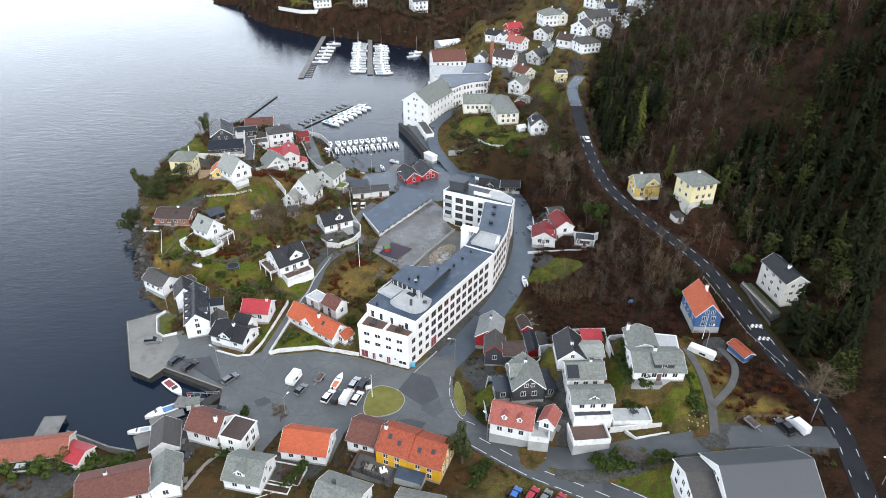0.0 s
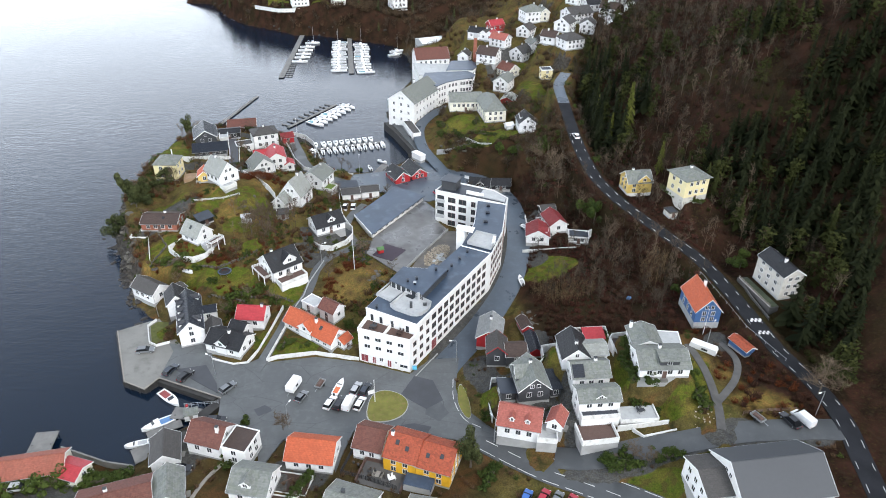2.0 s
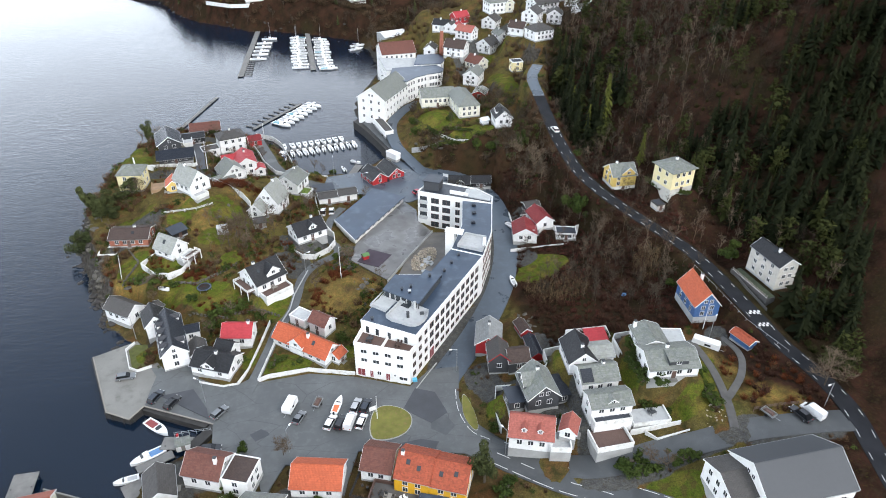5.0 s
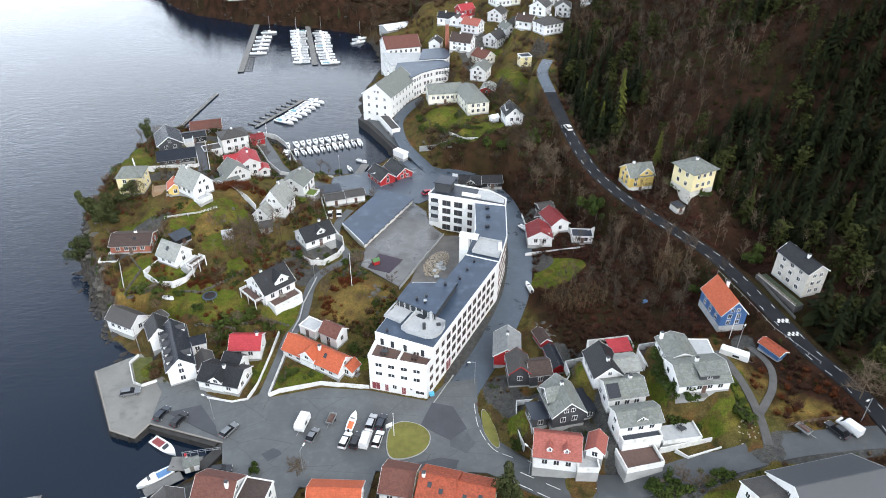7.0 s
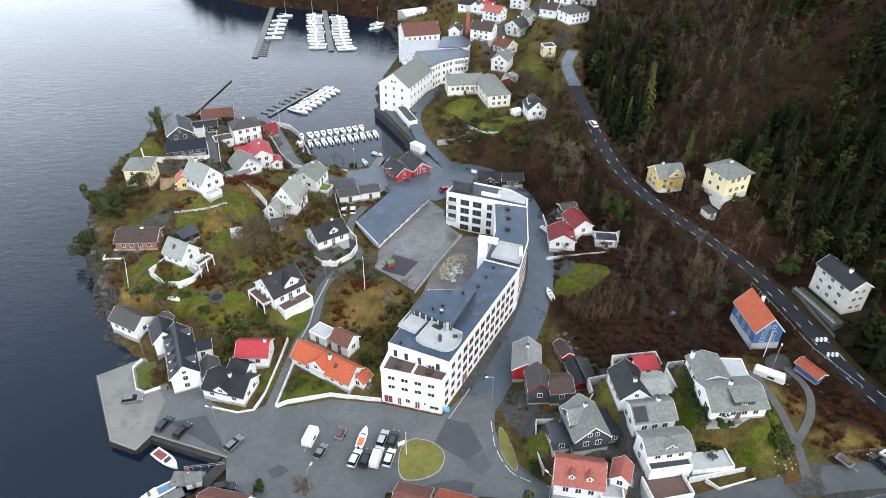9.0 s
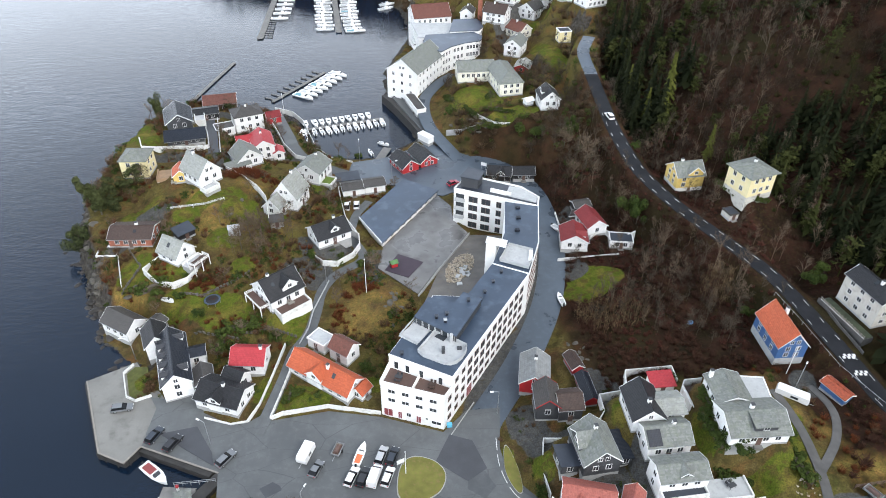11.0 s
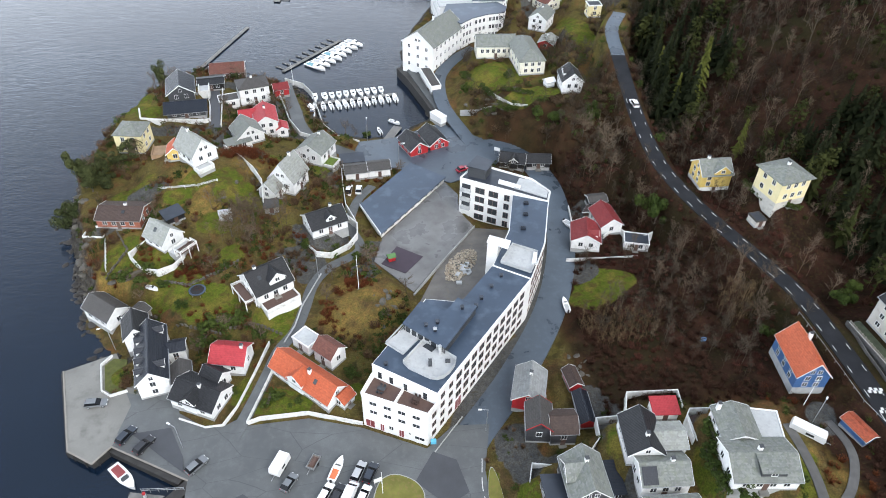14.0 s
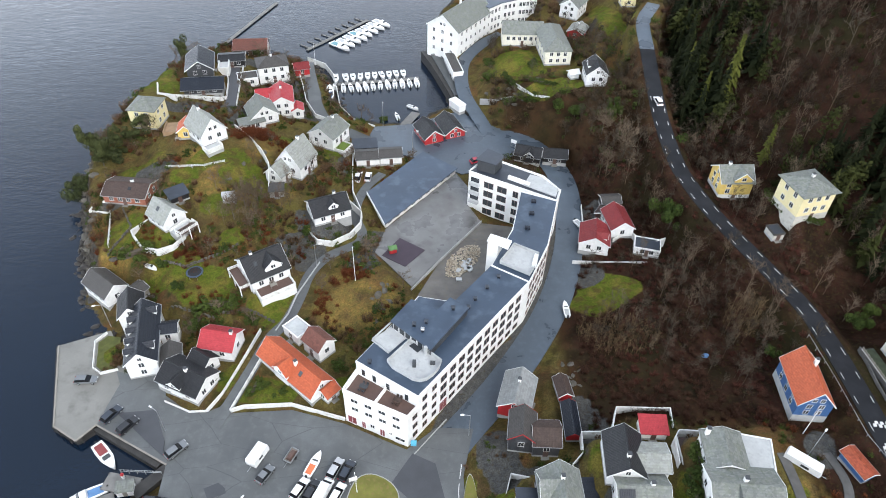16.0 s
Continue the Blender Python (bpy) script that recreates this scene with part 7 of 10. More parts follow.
post_balcony("balcony", "white-railed timber balcony on tall posts", -25.4, 173.2, 5.6, -54, 7.4, 2.4, 3.0)
post_balcony("balcony", "white-railed timber balcony on posts beside the slate-roofed house", -40.9, 186.2, 9.9, 54, 5.0, 2.2, 2.2)
M_TANDECK = plain("tan_decking", (0.27, 0.175, 0.10), 0.8, 0.25, 0.5, 4.0, bump=0.3)
terrace("terrace", "tan timber sun deck between the villa and the yellow house", -56.8, 227.4, 13.0, 8, 5.0, 6.0, 0.8, M_TANDECK, M_TANDECK, 0.7)
terrace("terrace", "pale paved terrace with white walls beside the driveway", -55.0, 271.8, 8.6, 12, 3.4, 5.6, 1.6, M_PALEDECK, M_WALLWHITE, 0.9, M_WALLWHITE)
terrace("terrace", "white balcony in front of the villa", -41.6, 214.8, 15.0, 45, 4.6, 3.0, 1.4, M_PALEDECK, M_WALLWHITE)
terrace("terrace", "raised lawn with white rim beside the slate-roofed house", -9.4, 232.6, 3.8, 66, 4.6, 3.4, 2.2, plain("clipped_turf", (0.10, 0.15, 0.02), 0.9, 0.2, 0.8, 5.0, bump=0.5), M_WALLWHITE, 0.3)
terrace("terrace", "slate-paved patio with low walls behind the yellow house", 9.6, 101.8, 2.6, 160, 10.0, 6.4, 0.6, M_GRAVEL, M_BROWNWOOD, 0.9)
terrace("terrace", "blue-grey canopy beside the yellow house", 17.2, 98.6, 2.6, 160, 6.0, 3.0, 2.2, M_FELT, M_FELT, 0.1)
terrace("patio", "brown paved patio with white rim", 68.8, 129.6, 12.2, 0, 4.6, 6.0, 0.3, M_BROWNTILE, M_WALLWHITE, 0.3)
terrace("deck", "low timber deck below the white terrace", 51.6, 128.4, 8.0, 5, 2.6, 4.6, 0.6, M_BROWNWOOD, M_GREYWOOD, 0.7)


# ---- street lamps, flag poles, signs ----
def lamp(x, y, z, turn=0.0, high=7.0):
    p = thing("street_lamp", "slim grey street lamp with a single arm", "street lamp", x, y, z, turn, "street lamps")
    bm = bmesh.new()
    rod(bm, (0, 0, -0.4), (0, 0, high), 0.09, 8, 0.06)
    part("pole", bm, M_METAL, p)
    part("arm", rods(0.05, ((0, 0, high), (1.4, 0, high + 0.25))), M_METAL, p)
    part("lantern", boxed(1.2, 1.95, -0.16, 0.16, high + 0.14, high + 0.32, 0.04), M_TRIM, p)


for _x, _y, _z, _t in ((-32.2, 136.2, 1.9, 150), (34.6, 109.6, 3.4, 120), (28.6, 137.4, 2.7, 180), (-53.6, 163.0, 1.9, 200), (111.4, 89.0, 11.0, 160), (-8.8, 181.0, 5.8, 20), (11.0, 237.0, 2.4, 0), (0.6, 251.4, 2.2, 90), (-12.0, 117.8, 2.2, 60), (91.0, 131.0, 10.2, 45), (105.0, 105.4, 11.4, 200)):
    lamp(_x, _y, _z, _t)


def flag_pole(x, y, z, high, label):
    p = thing("flag_pole", label, "flag pole", x, y, z)
    bm = bmesh.new()
    rod(bm, (0, 0, -0.3), (0, 0, high), 0.09, 8, 0.045)
    part("pole", bm, M_TRIM, p)
    part("knob", rods(0.09, ((0, 0, high), (0, 0, high + 0.16))), M_TRIM, p)


flag_pole(1.4, 175.4, ground_at(1.4, 175.4), 10.5, "white flag pole on the grassy knoll")
flag_pole(7.8, 124.4, 2.6, 7.0, "white flag pole on the traffic island")
flag_pole(92.4, 136.4, 9.4, 8.0, "white flag pole beside the blue house")
flag_pole(-28.0, 291.0, 2.0, 8.0, "white flag pole by the marina")


def board_sign(name, label, x, y, z, rz, w, h):
    s = thing(name, label, "sign", x, y, z, rz)
    part("panel", boxed(-w / 2, w / 2, -0.05, 0.05, 1.0, 1.0 + h), M_TRIM, s)
    for k in (-0.4, 0.4):
        part("post", boxed(w * k - 0.05, w * k + 0.05, -0.05, 0.05, -0.3, 1.0), M_METAL, s)


board_sign("sign_board", "small white notice board on the traffic island", 6.9, 126.2, 2.6, 20, 1.6, 1.2)
board_sign("sign_board", "white notice board by the street", 42.2, 241.0, 2.9, -30, 2.0, 1.2)

# ---- traffic island, lawns with kerbs, road markings ----
def island(name, label, loop, z):
    b = thing(name, label, "traffic island", loop[0][0], loop[0][1], z)
    o = loop[0]
    for _ in range(2):
        loop = [q for p, r in zip(loop, loop[1:] + loop[:1]) for q in ((p[0] * 0.75 + r[0] * 0.25, p[1] * 0.75 + r[1] * 0.25), (p[0] * 0.25 + r[0] * 0.75, p[1] * 0.25 + r[1] * 0.75))]
    low = [(x - o[0], y - o[1]) for x, y in loop]
    cx, cy = sum(p[0] for p in low) / len(low), sum(p[1] for p in low) / len(low)
    part("kerb", solid(upright(low, -0.4, 0.14)), M_KERB, b)
    part("turf", solid(upright([(cx + (x - cx) * 0.96, cy + (y - cy) * 0.96) for x, y in low], 0.14, 0.2)), M_ISLETURF, b, "short yellow-green turf")


M_ISLETURF = plain("worn_turf", (0.15, 0.145, 0.03), 0.95, 0.25, 0.5, 4.0, stain=(0.17, 0.13, 0.045), bump=0.5)
island("traffic_island", "kerbed grass island in the square", [(5.4, 118.4), (9.6, 117.6), (13.6, 118.8), (15.6, 121.4), (15.9, 124.4), (13.8, 127.2), (9.4, 128.8), (6.4, 126.6)], 2.5)
island("grass_verge", "kerbed grass strip beside the street", [(27.6, 124.6), (27.8, 121.0), (29.4, 117.0), (30.6, 118.0), (30.4, 124.6), (28.8, 130.4)], 2.75)


def stripe(x0, y0, x1, y1, z0, z1, wide=0.14):
    d = Vector((x1 - x0, y1 - y0))
    n = Vector((d.y, -d.x)).normalized() * wide / 2
    pts = [(x0 - n.x, y0 - n.y, z0), (x1 - n.x, y1 - n.y, z1), (x1 + n.x, y1 + n.y, z1), (x0 + n.x, y0 + n.y, z0)]
    return pts


def dashes(name, label, points, offset, dash, gap, lift=0.09, wide=0.13):
    pts = along(points, 0.5)
    bm, run = bmesh.new(), 0.0
    for a, b in zip(pts, pts[1:]):
        d = b - a
        n = Vector((d.y, -d.x, 0)).normalized() * offset
        if run % (dash + gap) < dash:
            q = stripe(a.x + n.x, a.y + n.y, b.x + n.x, b.y + n.y, a.z + lift, b.z + lift, wide)
            hull_between(bm, [(x, y, z - 0.03) for x, y, z in q], q)
        run += d.length
    bmesh.ops.recalc_face_normals(bm, faces=bm.faces)
    tagged(part(name, bm, M_LINE), label, "road marking", kind="structure")


dashes("road_marking", "white edge dashes on the hillside road", UPPER[:-3], -1.6, 1.9, 3.8, 0.09, 0.09)
dashes("road_marking", "white edge dashes on the hillside road", UPPER[:-3], 1.6, 1.9, 3.8, 0.09, 0.09)
dashes("road_marking", "white dashed lines on the road from the square", LOWER[2:], 0.3, 3.0, 2.6)
dashes("road_marking", "white edge line on the road from the square", LOWER[2:], 3.2, 4.0, 1.0)
dashes("road_marking", "white edge line on the road from the square", LOWER[2:], -3.2, 4.0, 1.0)
dashes("road_marking", "white edge line round the street corner", [(27.2, 131.0, 2.66), (26.8, 124.0, 2.66), (28.6, 117.4, 2.84), (32.2, 114.2, 3.02)], 0, 3.0, 1.0, 0.1)
for _k, _s in ((0, 0), (1, 0), (0, 1), (1, 1)):
    _bm = bmesh.new()
    for _i in range(3):
        _x, _y = 104.3 + _i * 1.0 + 0.5 * _k, 131.6 + _s * 4.6 + _k * 0.6 - 0.12 * _i
        box(_bm, _x - 0.27, _x + 0.27, _y - 0.3, _y + 0.3, 13.0 + _s * 0.36, 13.28 + _s * 0.36)
    tagged(part("crossing_blocks", _bm, M_LINE), "white chequered speed-hump marks", "road marking", kind="structure")
for _l, _lab in (([(14.0, 126.6), (17.6, 133.0), (22.2, 131.0), (24.2, 124.0), (20.0, 121.4)], "darker asphalt patch at the street mouth"),
                 ([(9.0, 116.2), (17.0, 117.0), (24.0, 114.6), (23.6, 112.6), (14.0, 114.6)], "darker asphalt patch by the row house"),
                 ([(-22.4, 134.0), (-17.6, 137.2), (-15.4, 133.6), (-19.4, 131.4)], "darker asphalt patch in the square"),
                 ([(-44.0, 140.4), (-43.4, 146.4), (-36.0, 141.6), (-31.6, 134.0), (-30.8, 130.6)], "darker asphalt along the quay"),
                 ([(-21.0, 124.2), (-17.6, 126.0), (-16.6, 123.4), (-19.6, 122.0)], "darker asphalt patch in the square")):
    _z = [1.86 + max(0.0, min(1.0, (x + 46) / 64)) * 0.72 for x, y in _l]
    tagged(part("asphalt_patch", solid(([(x, y, z - 0.1) for (x, y), z in zip(_l, _z)], [(x, y, z + 0.035) for (x, y), z in zip(_l, _z)])), M_PATCH), _lab, "pavement", kind="structure")


# ---- small garden things ----
def greenhouse(x, y, z, rz):
    g = thing("greenhouse", "small white-framed garden greenhouse", "greenhouse", x, y, z, rz)
    part("base", boxed(-1.6, 1.6, -1.1, 1.1, -0.8, 0.3), M_GREYWALL, g)
    part("wall", boxed(-1.5, 1.5, -1.0, 1.0, 0.3, 1.8), M_PALEDECK, g)
    for sy in (-1, 1):
        bm = bmesh.new()
        slabbed(bm, [(-1.65, sy * 1.15, 1.75), (1.65, sy * 1.15, 1.75), (1.65, 0, 2.5), (-1.65, 0, 2.5)], 0.08)
        bmesh.ops.recalc_face_normals(bm, faces=bm.faces)
        part("roof_pane", bm, M_PALEDECK, g)


def trampoline(x, y, z):
    t = thing("trampoline", "round blue-rimmed garden trampoline", "trampoline", x, y, z)
    for r0, r1, z0, z1, m, nm in ((0.0, 1.6, 0.82, 0.86, M_RUBBER, "mat"), (1.6, 2.0, 0.80, 0.92, M_FELT, "pad")):
        bm = bmesh.new()
        n = 20
        ring = [[bm.verts.new((r * math.cos(i * 2 * math.pi / n), r * math.sin(i * 2 * math.pi / n), zz)) for i in range(n)] for r, zz in ((max(r0, 0.01), z0), (r1, z0), (r1, z1), (max(r0, 0.01), z1))]
        for a, b in zip(ring, ring[1:] + ring[:1]):
            for i in range(n):
                bm.faces.new((a[i], a[(i + 1) % n], b[(i + 1) % n], b[i]))
        part(nm, bm, m, t)
    for i in range(6):
        c, s = math.cos(i * math.pi / 3) * 1.8, math.sin(i * math.pi / 3) * 1.8
        part("leg", rods(0.04, ((c, s, -0.3), (c, s, 0.82))), M_METAL, t)


greenhouse(-33.2, 197.4, ground_at(-33.2, 197.4) + 0.1, 10)
trampoline(-36.6, 175.3, ground_at(-36.6, 175.3) + 0.1)
terrace("deck", "paved terrace beside the brick bungalow", -66.6, 198.6, 8.0, -4, 5.4, 7.6, 0.5, M_GREYTILE, M_WALLWHITE, 0.6)
terrace("deck", "white-railed balcony beside the slate-roofed house", -42.4, 187.0, 10.2, 144, 2.6, 5.4, 1.2, M_PALEDECK, M_WALLWHITE, 0.7)


def raft_hut():
    h = thing("raft_hut", "white fish-landing hut with grey-green roof on the landing stage", "hut", -35.4, 123.6, 1.1, 12)
    part("wall", boxed(-1.5, 1.5, -1.0, 1.0, 0, 1.7), M_WHITE, h)
    part("roof", solid(([(-1.7, -1.2, 1.7), (1.7, -1.2, 1.7), (1.7, 1.2, 1.7), (-1.7, 1.2, 1.7)], [(-1.7, -1.2, 1.8), (1.7, -1.2, 1.8), (1.7, 1.2, 2.15), (-1.7, 1.2, 2.15)])), M_SLATE, h)
    part("door", boxed(-0.4, 0.4, -1.05, -1.0, 0.05, 1.6), M_GREYWOOD, h)
    p = thing("marker_post", "white marker post with a red top on the landing stage", "post", -37.0, 126.2, 0.9)
    part("post", boxed(-0.22, 0.22, -0.22, 0.22, -0.6, 1.3), M_TRIM, p)
    part("top", boxed(-0.24, 0.24, -0.24, 0.24, 1.3, 1.8), M_RED, p, "red painted top")


raft_hut()


def garden_set(x, y, z, rz, seats, material, label):
    """A table with chairs drawn up to it."""
    t = thing("garden_table", label, "table", x, y, z, rz)
    part("table_top", boxed(-0.8, 0.8, -0.45, 0.45, 0.70, 0.75), material, t)
    for sx in (-1, 1):
        for sy in (-1, 1):
            part("leg", boxed(sx * 0.7 - 0.03, sx * 0.7 + 0.03, sy * 0.36 - 0.03, sy * 0.36 + 0.03, 0, 0.70), material, t)
    c, s = math.cos(radians(rz)), math.sin(radians(rz))
    for k in range(seats):
        u, v = (-0.4 + 0.8 * (k % 2)), (0.85 if k < 2 else -0.85)
        ch = thing("garden_chair", "simple outdoor chair beside a garden table", "chair", x + u * c - v * s, y + u * s + v * c, z, rz + (0 if v > 0 else 180), "garden chairs")
        part("seat", boxed(-0.24, 0.24, -0.24, 0.24, 0.42, 0.47), material, ch)
        part("backrest", boxed(-0.24, 0.24, 0.20, 0.26, 0.47, 0.95), material, ch)
        for sx in (-1, 1):
            for sy in (-1, 1):
                part("leg", boxed(sx * 0.2 - 0.02, sx * 0.2 + 0.02, sy * 0.2 - 0.02, sy * 0.2 + 0.02, 0, 0.42), material, ch)


garden_set(7.6, 141.0, 12.15, -23, 4, M_DGREY, "dark garden table on the front roof terrace")
garden_set(14.4, 138.2, 12.15, -23, 4, M_BROWNTILE, "dark brown garden table on the front roof terrace")
garden_set(67.6, 110.4, 9.56, 20, 2, M_DGREY, "dark garden table on the pale terrace")
garden_set(8.6, 101.8, 3.26, 70, 4, M_GREYWOOD, "weathered garden table on the slate patio")
garden_set(11.6, 100.6, 3.26, 20, 2, M_TRIM, "white garden table on the slate patio")
garden_set(-52.6, 219.2, 15.26, 15, 2, M_GREYWOOD, "weathered table on the villa sun deck")
garden_set(-17.0, 171.6, 7.96, 36, 2, M_GREYWOOD, "grey table on the timber balcony")
garden_set(-66.6, 198.6, 8.56, 0, 2, M_TRIM, "white table on the bungalow terrace")


wall_run("quay_face", "dark wet stone face of the quay", [(-62.2, 156.2, 0.0), (-54.3, 136.9, 0.0), (-49.3, 134.5, 0.0), (-46.9, 137.2, 0.0), (-31.4, 129.4, 0.0)], 1.85, 2.6, M_QUAYSIDE, "quay wall", 2.0)

# ---- boats ----
def lofted(bm, sections):
    """A skin through rings with the same number of points, closed at both ends."""
    rings = [[bm.verts.new(p) for p in s] for s in sections]
    for a, b in zip(rings, rings[1:]):
        for i in range(len(a)):
            j = (i + 1) % len(a)
            bm.faces.new((a[i], a[j], b[j], b[i]))
    bm.faces.new(rings[0][::-1]), bm.faces.new(rings[-1])
    bmesh.ops.recalc_face_normals(bm, faces=bm.faces)


M_GEL = plain("white_gelcoat", (0.80, 0.80, 0.79), 0.3, 0.05, 0.8, 3.0, bump=0.03)
M_TEAL = plain("turquoise_cover", (0.14, 0.30, 0.34), 0.7, 0.15, 0.8, 3.0)
M_MAROONCLOTH = plain("maroon_cover", (0.24, 0.05, 0.05), 0.8, 0.15, 0.8, 3.0)
M_BLUECLOTH = plain("blue_tarpaulin", (0.10, 0.22, 0.42), 0.7, 0.15, 0.8, 3.0)
M_ORANGEBOAT = plain("orange_boat_floor", (0.62, 0.16, 0.06), 0.7, 0.15, 0.8, 3.0)


def boat(x, y, z, rz, length=6.5, label="white motor boat moored in the marina", cover=None, cabin=True, mast=False):
    b = thing("motor_boat" if not mast else "sailing_boat", label, "boat", x, y, z, rz, "moored boats")
    l, w = length / 2, length * 0.17
    bm = bmesh.new()
    secs = []
    for k, half, top, keel in ((-1, 0.88, 0.75, -0.25), (-0.4, 1.0, 0.78, -0.35), (0.25, 0.95, 0.85, -0.35), (0.7, 0.58, 0.98, -0.25), (1.0, 0.05, 1.1, 0.25)):
        h = w * half
        secs.append([(l * k, -h, top), (l * k, -h * 0.75, 0.1), (l * k, 0, keel), (l * k, h * 0.75, 0.1), (l * k, h, top)])
    lofted(bm, secs)
    part("hull", bm, M_GEL, b)
    part("cockpit", solid(([(-l * 0.85, -w * 0.62, 0.72), (-l * 0.1, -w * 0.66, 0.76), (-l * 0.1, w * 0.66, 0.76), (-l * 0.85, w * 0.62, 0.72)], [(-l * 0.85, -w * 0.62, 0.80), (-l * 0.1, -w * 0.66, 0.83), (-l * 0.1, w * 0.66, 0.83), (-l * 0.85, w * 0.62, 0.80)])), cover or M_PALEDECK, b)
    if cabin:
        c = part("cabin", solid(([(-l * 0.12, -w * 0.7, 0.8), (l * 0.62, -w * 0.42, 0.9), (l * 0.62, w * 0.42, 0.9), (-l * 0.12, w * 0.7, 0.8)], [(-l * 0.08, -w * 0.55, 1.75), (l * 0.22, -w * 0.42, 1.7), (l * 0.22, w * 0.42, 1.7), (-l * 0.08, w * 0.55, 1.75)])), M_GEL, b)
        part("windscreen", solid(([(l * 0.24, -w * 0.46, 1.22), (l * 0.46, -w * 0.44, 1.18), (l * 0.46, w * 0.44, 1.18), (l * 0.24, w * 0.46, 1.22)], [(l * 0.2, -w * 0.45, 1.68), (l * 0.27, -w * 0.42, 1.66), (l * 0.27, w * 0.42, 1.66), (l * 0.2, w * 0.45, 1.68)])), M_GLASS, c)
    else:
        part("windscreen", solid(([(l * 0.18, -w * 0.6, 0.85), (l * 0.3, -w * 0.5, 0.9), (l * 0.3, w * 0.5, 0.9), (l * 0.18, w * 0.6, 0.85)], [(l * 0.1, -w * 0.55, 1.3), (l * 0.15, -w * 0.5, 1.3), (l * 0.15, w * 0.5, 1.3), (l * 0.1, w * 0.55, 1.3)])), M_GLASS, b)
    part("outboard", boxed(-l - 0.35, -l - 0.02, -0.18, 0.18, 0.15, 1.1), M_RUBBER, b)
    if mast:
        part("mast", rods(0.07, ((l * 0.15, 0, 0.8), (l * 0.15, 0, 10.5))), M_METAL, b)
        part("boom", rods(0.06, ((l * 0.15, 0, 1.9), (-l * 0.7, 0, 1.9))), M_TRIM, b)
    return b


_rng = random.Random(7)
boat(4.4, 259.6, 0, 110, 4.0, "small white open boat by the jetty", None, False)
boat(9.4, 265.6, 0, -35, 4.6, "white open boat lying in the harbour", None, False)
_kinds = [boat(-19.0, 276.4, 0, 102, 5.6, "white motor boat at the pontoon"), boat(-16.0, 277.2, 0, 101, 5.0, "white open boat at the pontoon", None, False), boat(-19.6, 283.4, 0, -78, 6.4, "white cabin boat with pale cockpit at the pontoon")]
for _i in range(10):
    _x, _y = -13.4 + _i * 2.55, 277.6 + _i * 0.6
    copy_thing(_kinds[_rng.randrange(2)], pose(_x, _y, 0, 0, 0, 103 + _rng.uniform(-6, 6)))
    if _i < 9:
        copy_thing(_kinds[_rng.choice((0, 2, 0))], pose(_x - 2.6, _y + 6.4, 0, 0, 0, -77 + _rng.uniform(-6, 6)))
_big = [boat(-21.6, 309.0, 0, -38, 10.0, "large white motor yacht at the finger moorings", M_TEAL), boat(-19.6, 312.0, 0, -36, 9.0, "white cabin cruiser at the finger moorings"), boat(-34.6, 445.0, 0, 5, 9.0, "white sailing boat at the long pier", None, True, True)]
for _i in range(6):
    copy_thing(_big[0 if _i == 1 else 1], pose(-17.6 + _i * 2.0, 315.2 + _i * 3.1, 0, 0, 0, -37 + _rng.uniform(-4, 4)))
for _x, _y in ((-37.0, 436.0), (-37.4, 428.6), (-37.8, 421.0), (-38.6, 406.0), (-38.0, 414.0)):
    copy_thing(_big[1], pose(_x, _y, 0, 0, 0, _rng.uniform(-6, 6)))
for _i in range(12):
    _y = 388.0 + _i * 5.2
    for _s in (-1, 1):
        if _i == 11 and _s > 0:
            continue
        _x = -7.9 - (_y - 388) * 0.055 + _s * (6.6 + _rng.uniform(-0.4, 0.8))
        copy_thing(_big[2 if _rng.random() < 0.14 else (0 if _rng.random() < 0.12 else 1)], pose(_x, _y, 0, 0, 0, (0 if _s > 0 else 180) + _rng.uniform(-5, 5)))
copy_thing(_big[0], pose(0.4, 384.6, 0, 0, 0, 2))
copy_thing(_big[2], pose(18.0, 425.0, 0, 0, 0, 20))
copy_thing(_big[1], pose(17.0, 418.0, 0, 0, 0, 25))
boat(-42.6, 131.0, 0, -42, 7.6, "white motor boat with maroon cockpit cover below the quay", M_MAROONCLOTH, False)
boat(-43.0, 122.6, 0, -150, 7.6, "white motor boat with blue cover at the slip", M_BLUECLOTH)
boat(-46.2, 116.6, 0, -165, 5.2, "white open boat beside the slipway", None, False)
boat(-19.6, 270.0, 2.2, 98, 9.0, "white sailing hull under a blue cover laid up on the quay", M_BLUECLOTH, False)
boat(-1.1, 129.6, 2.6, 70, 5.6, "white boat with orange floor on a trailer in the square", M_ORANGEBOAT, False)
boat(58.6, 203.0, 2.9, -60, 5.2, "white boat laid up behind a garden wall", None, False)
boat(51.5, 172.2, 2.9, 95, 4.6, "covered grey boat laid up beside the street", M_PALEDECK, False)


# ---- cars ----
def car_paint(name, col):
    m = plain(name, col, 0.28, 0.05, 1.0, 3.0, bump=0.0)
    m.node_tree.nodes["Principled BSDF"].inputs["Coat Weight"].default_value = 0.6
    return m


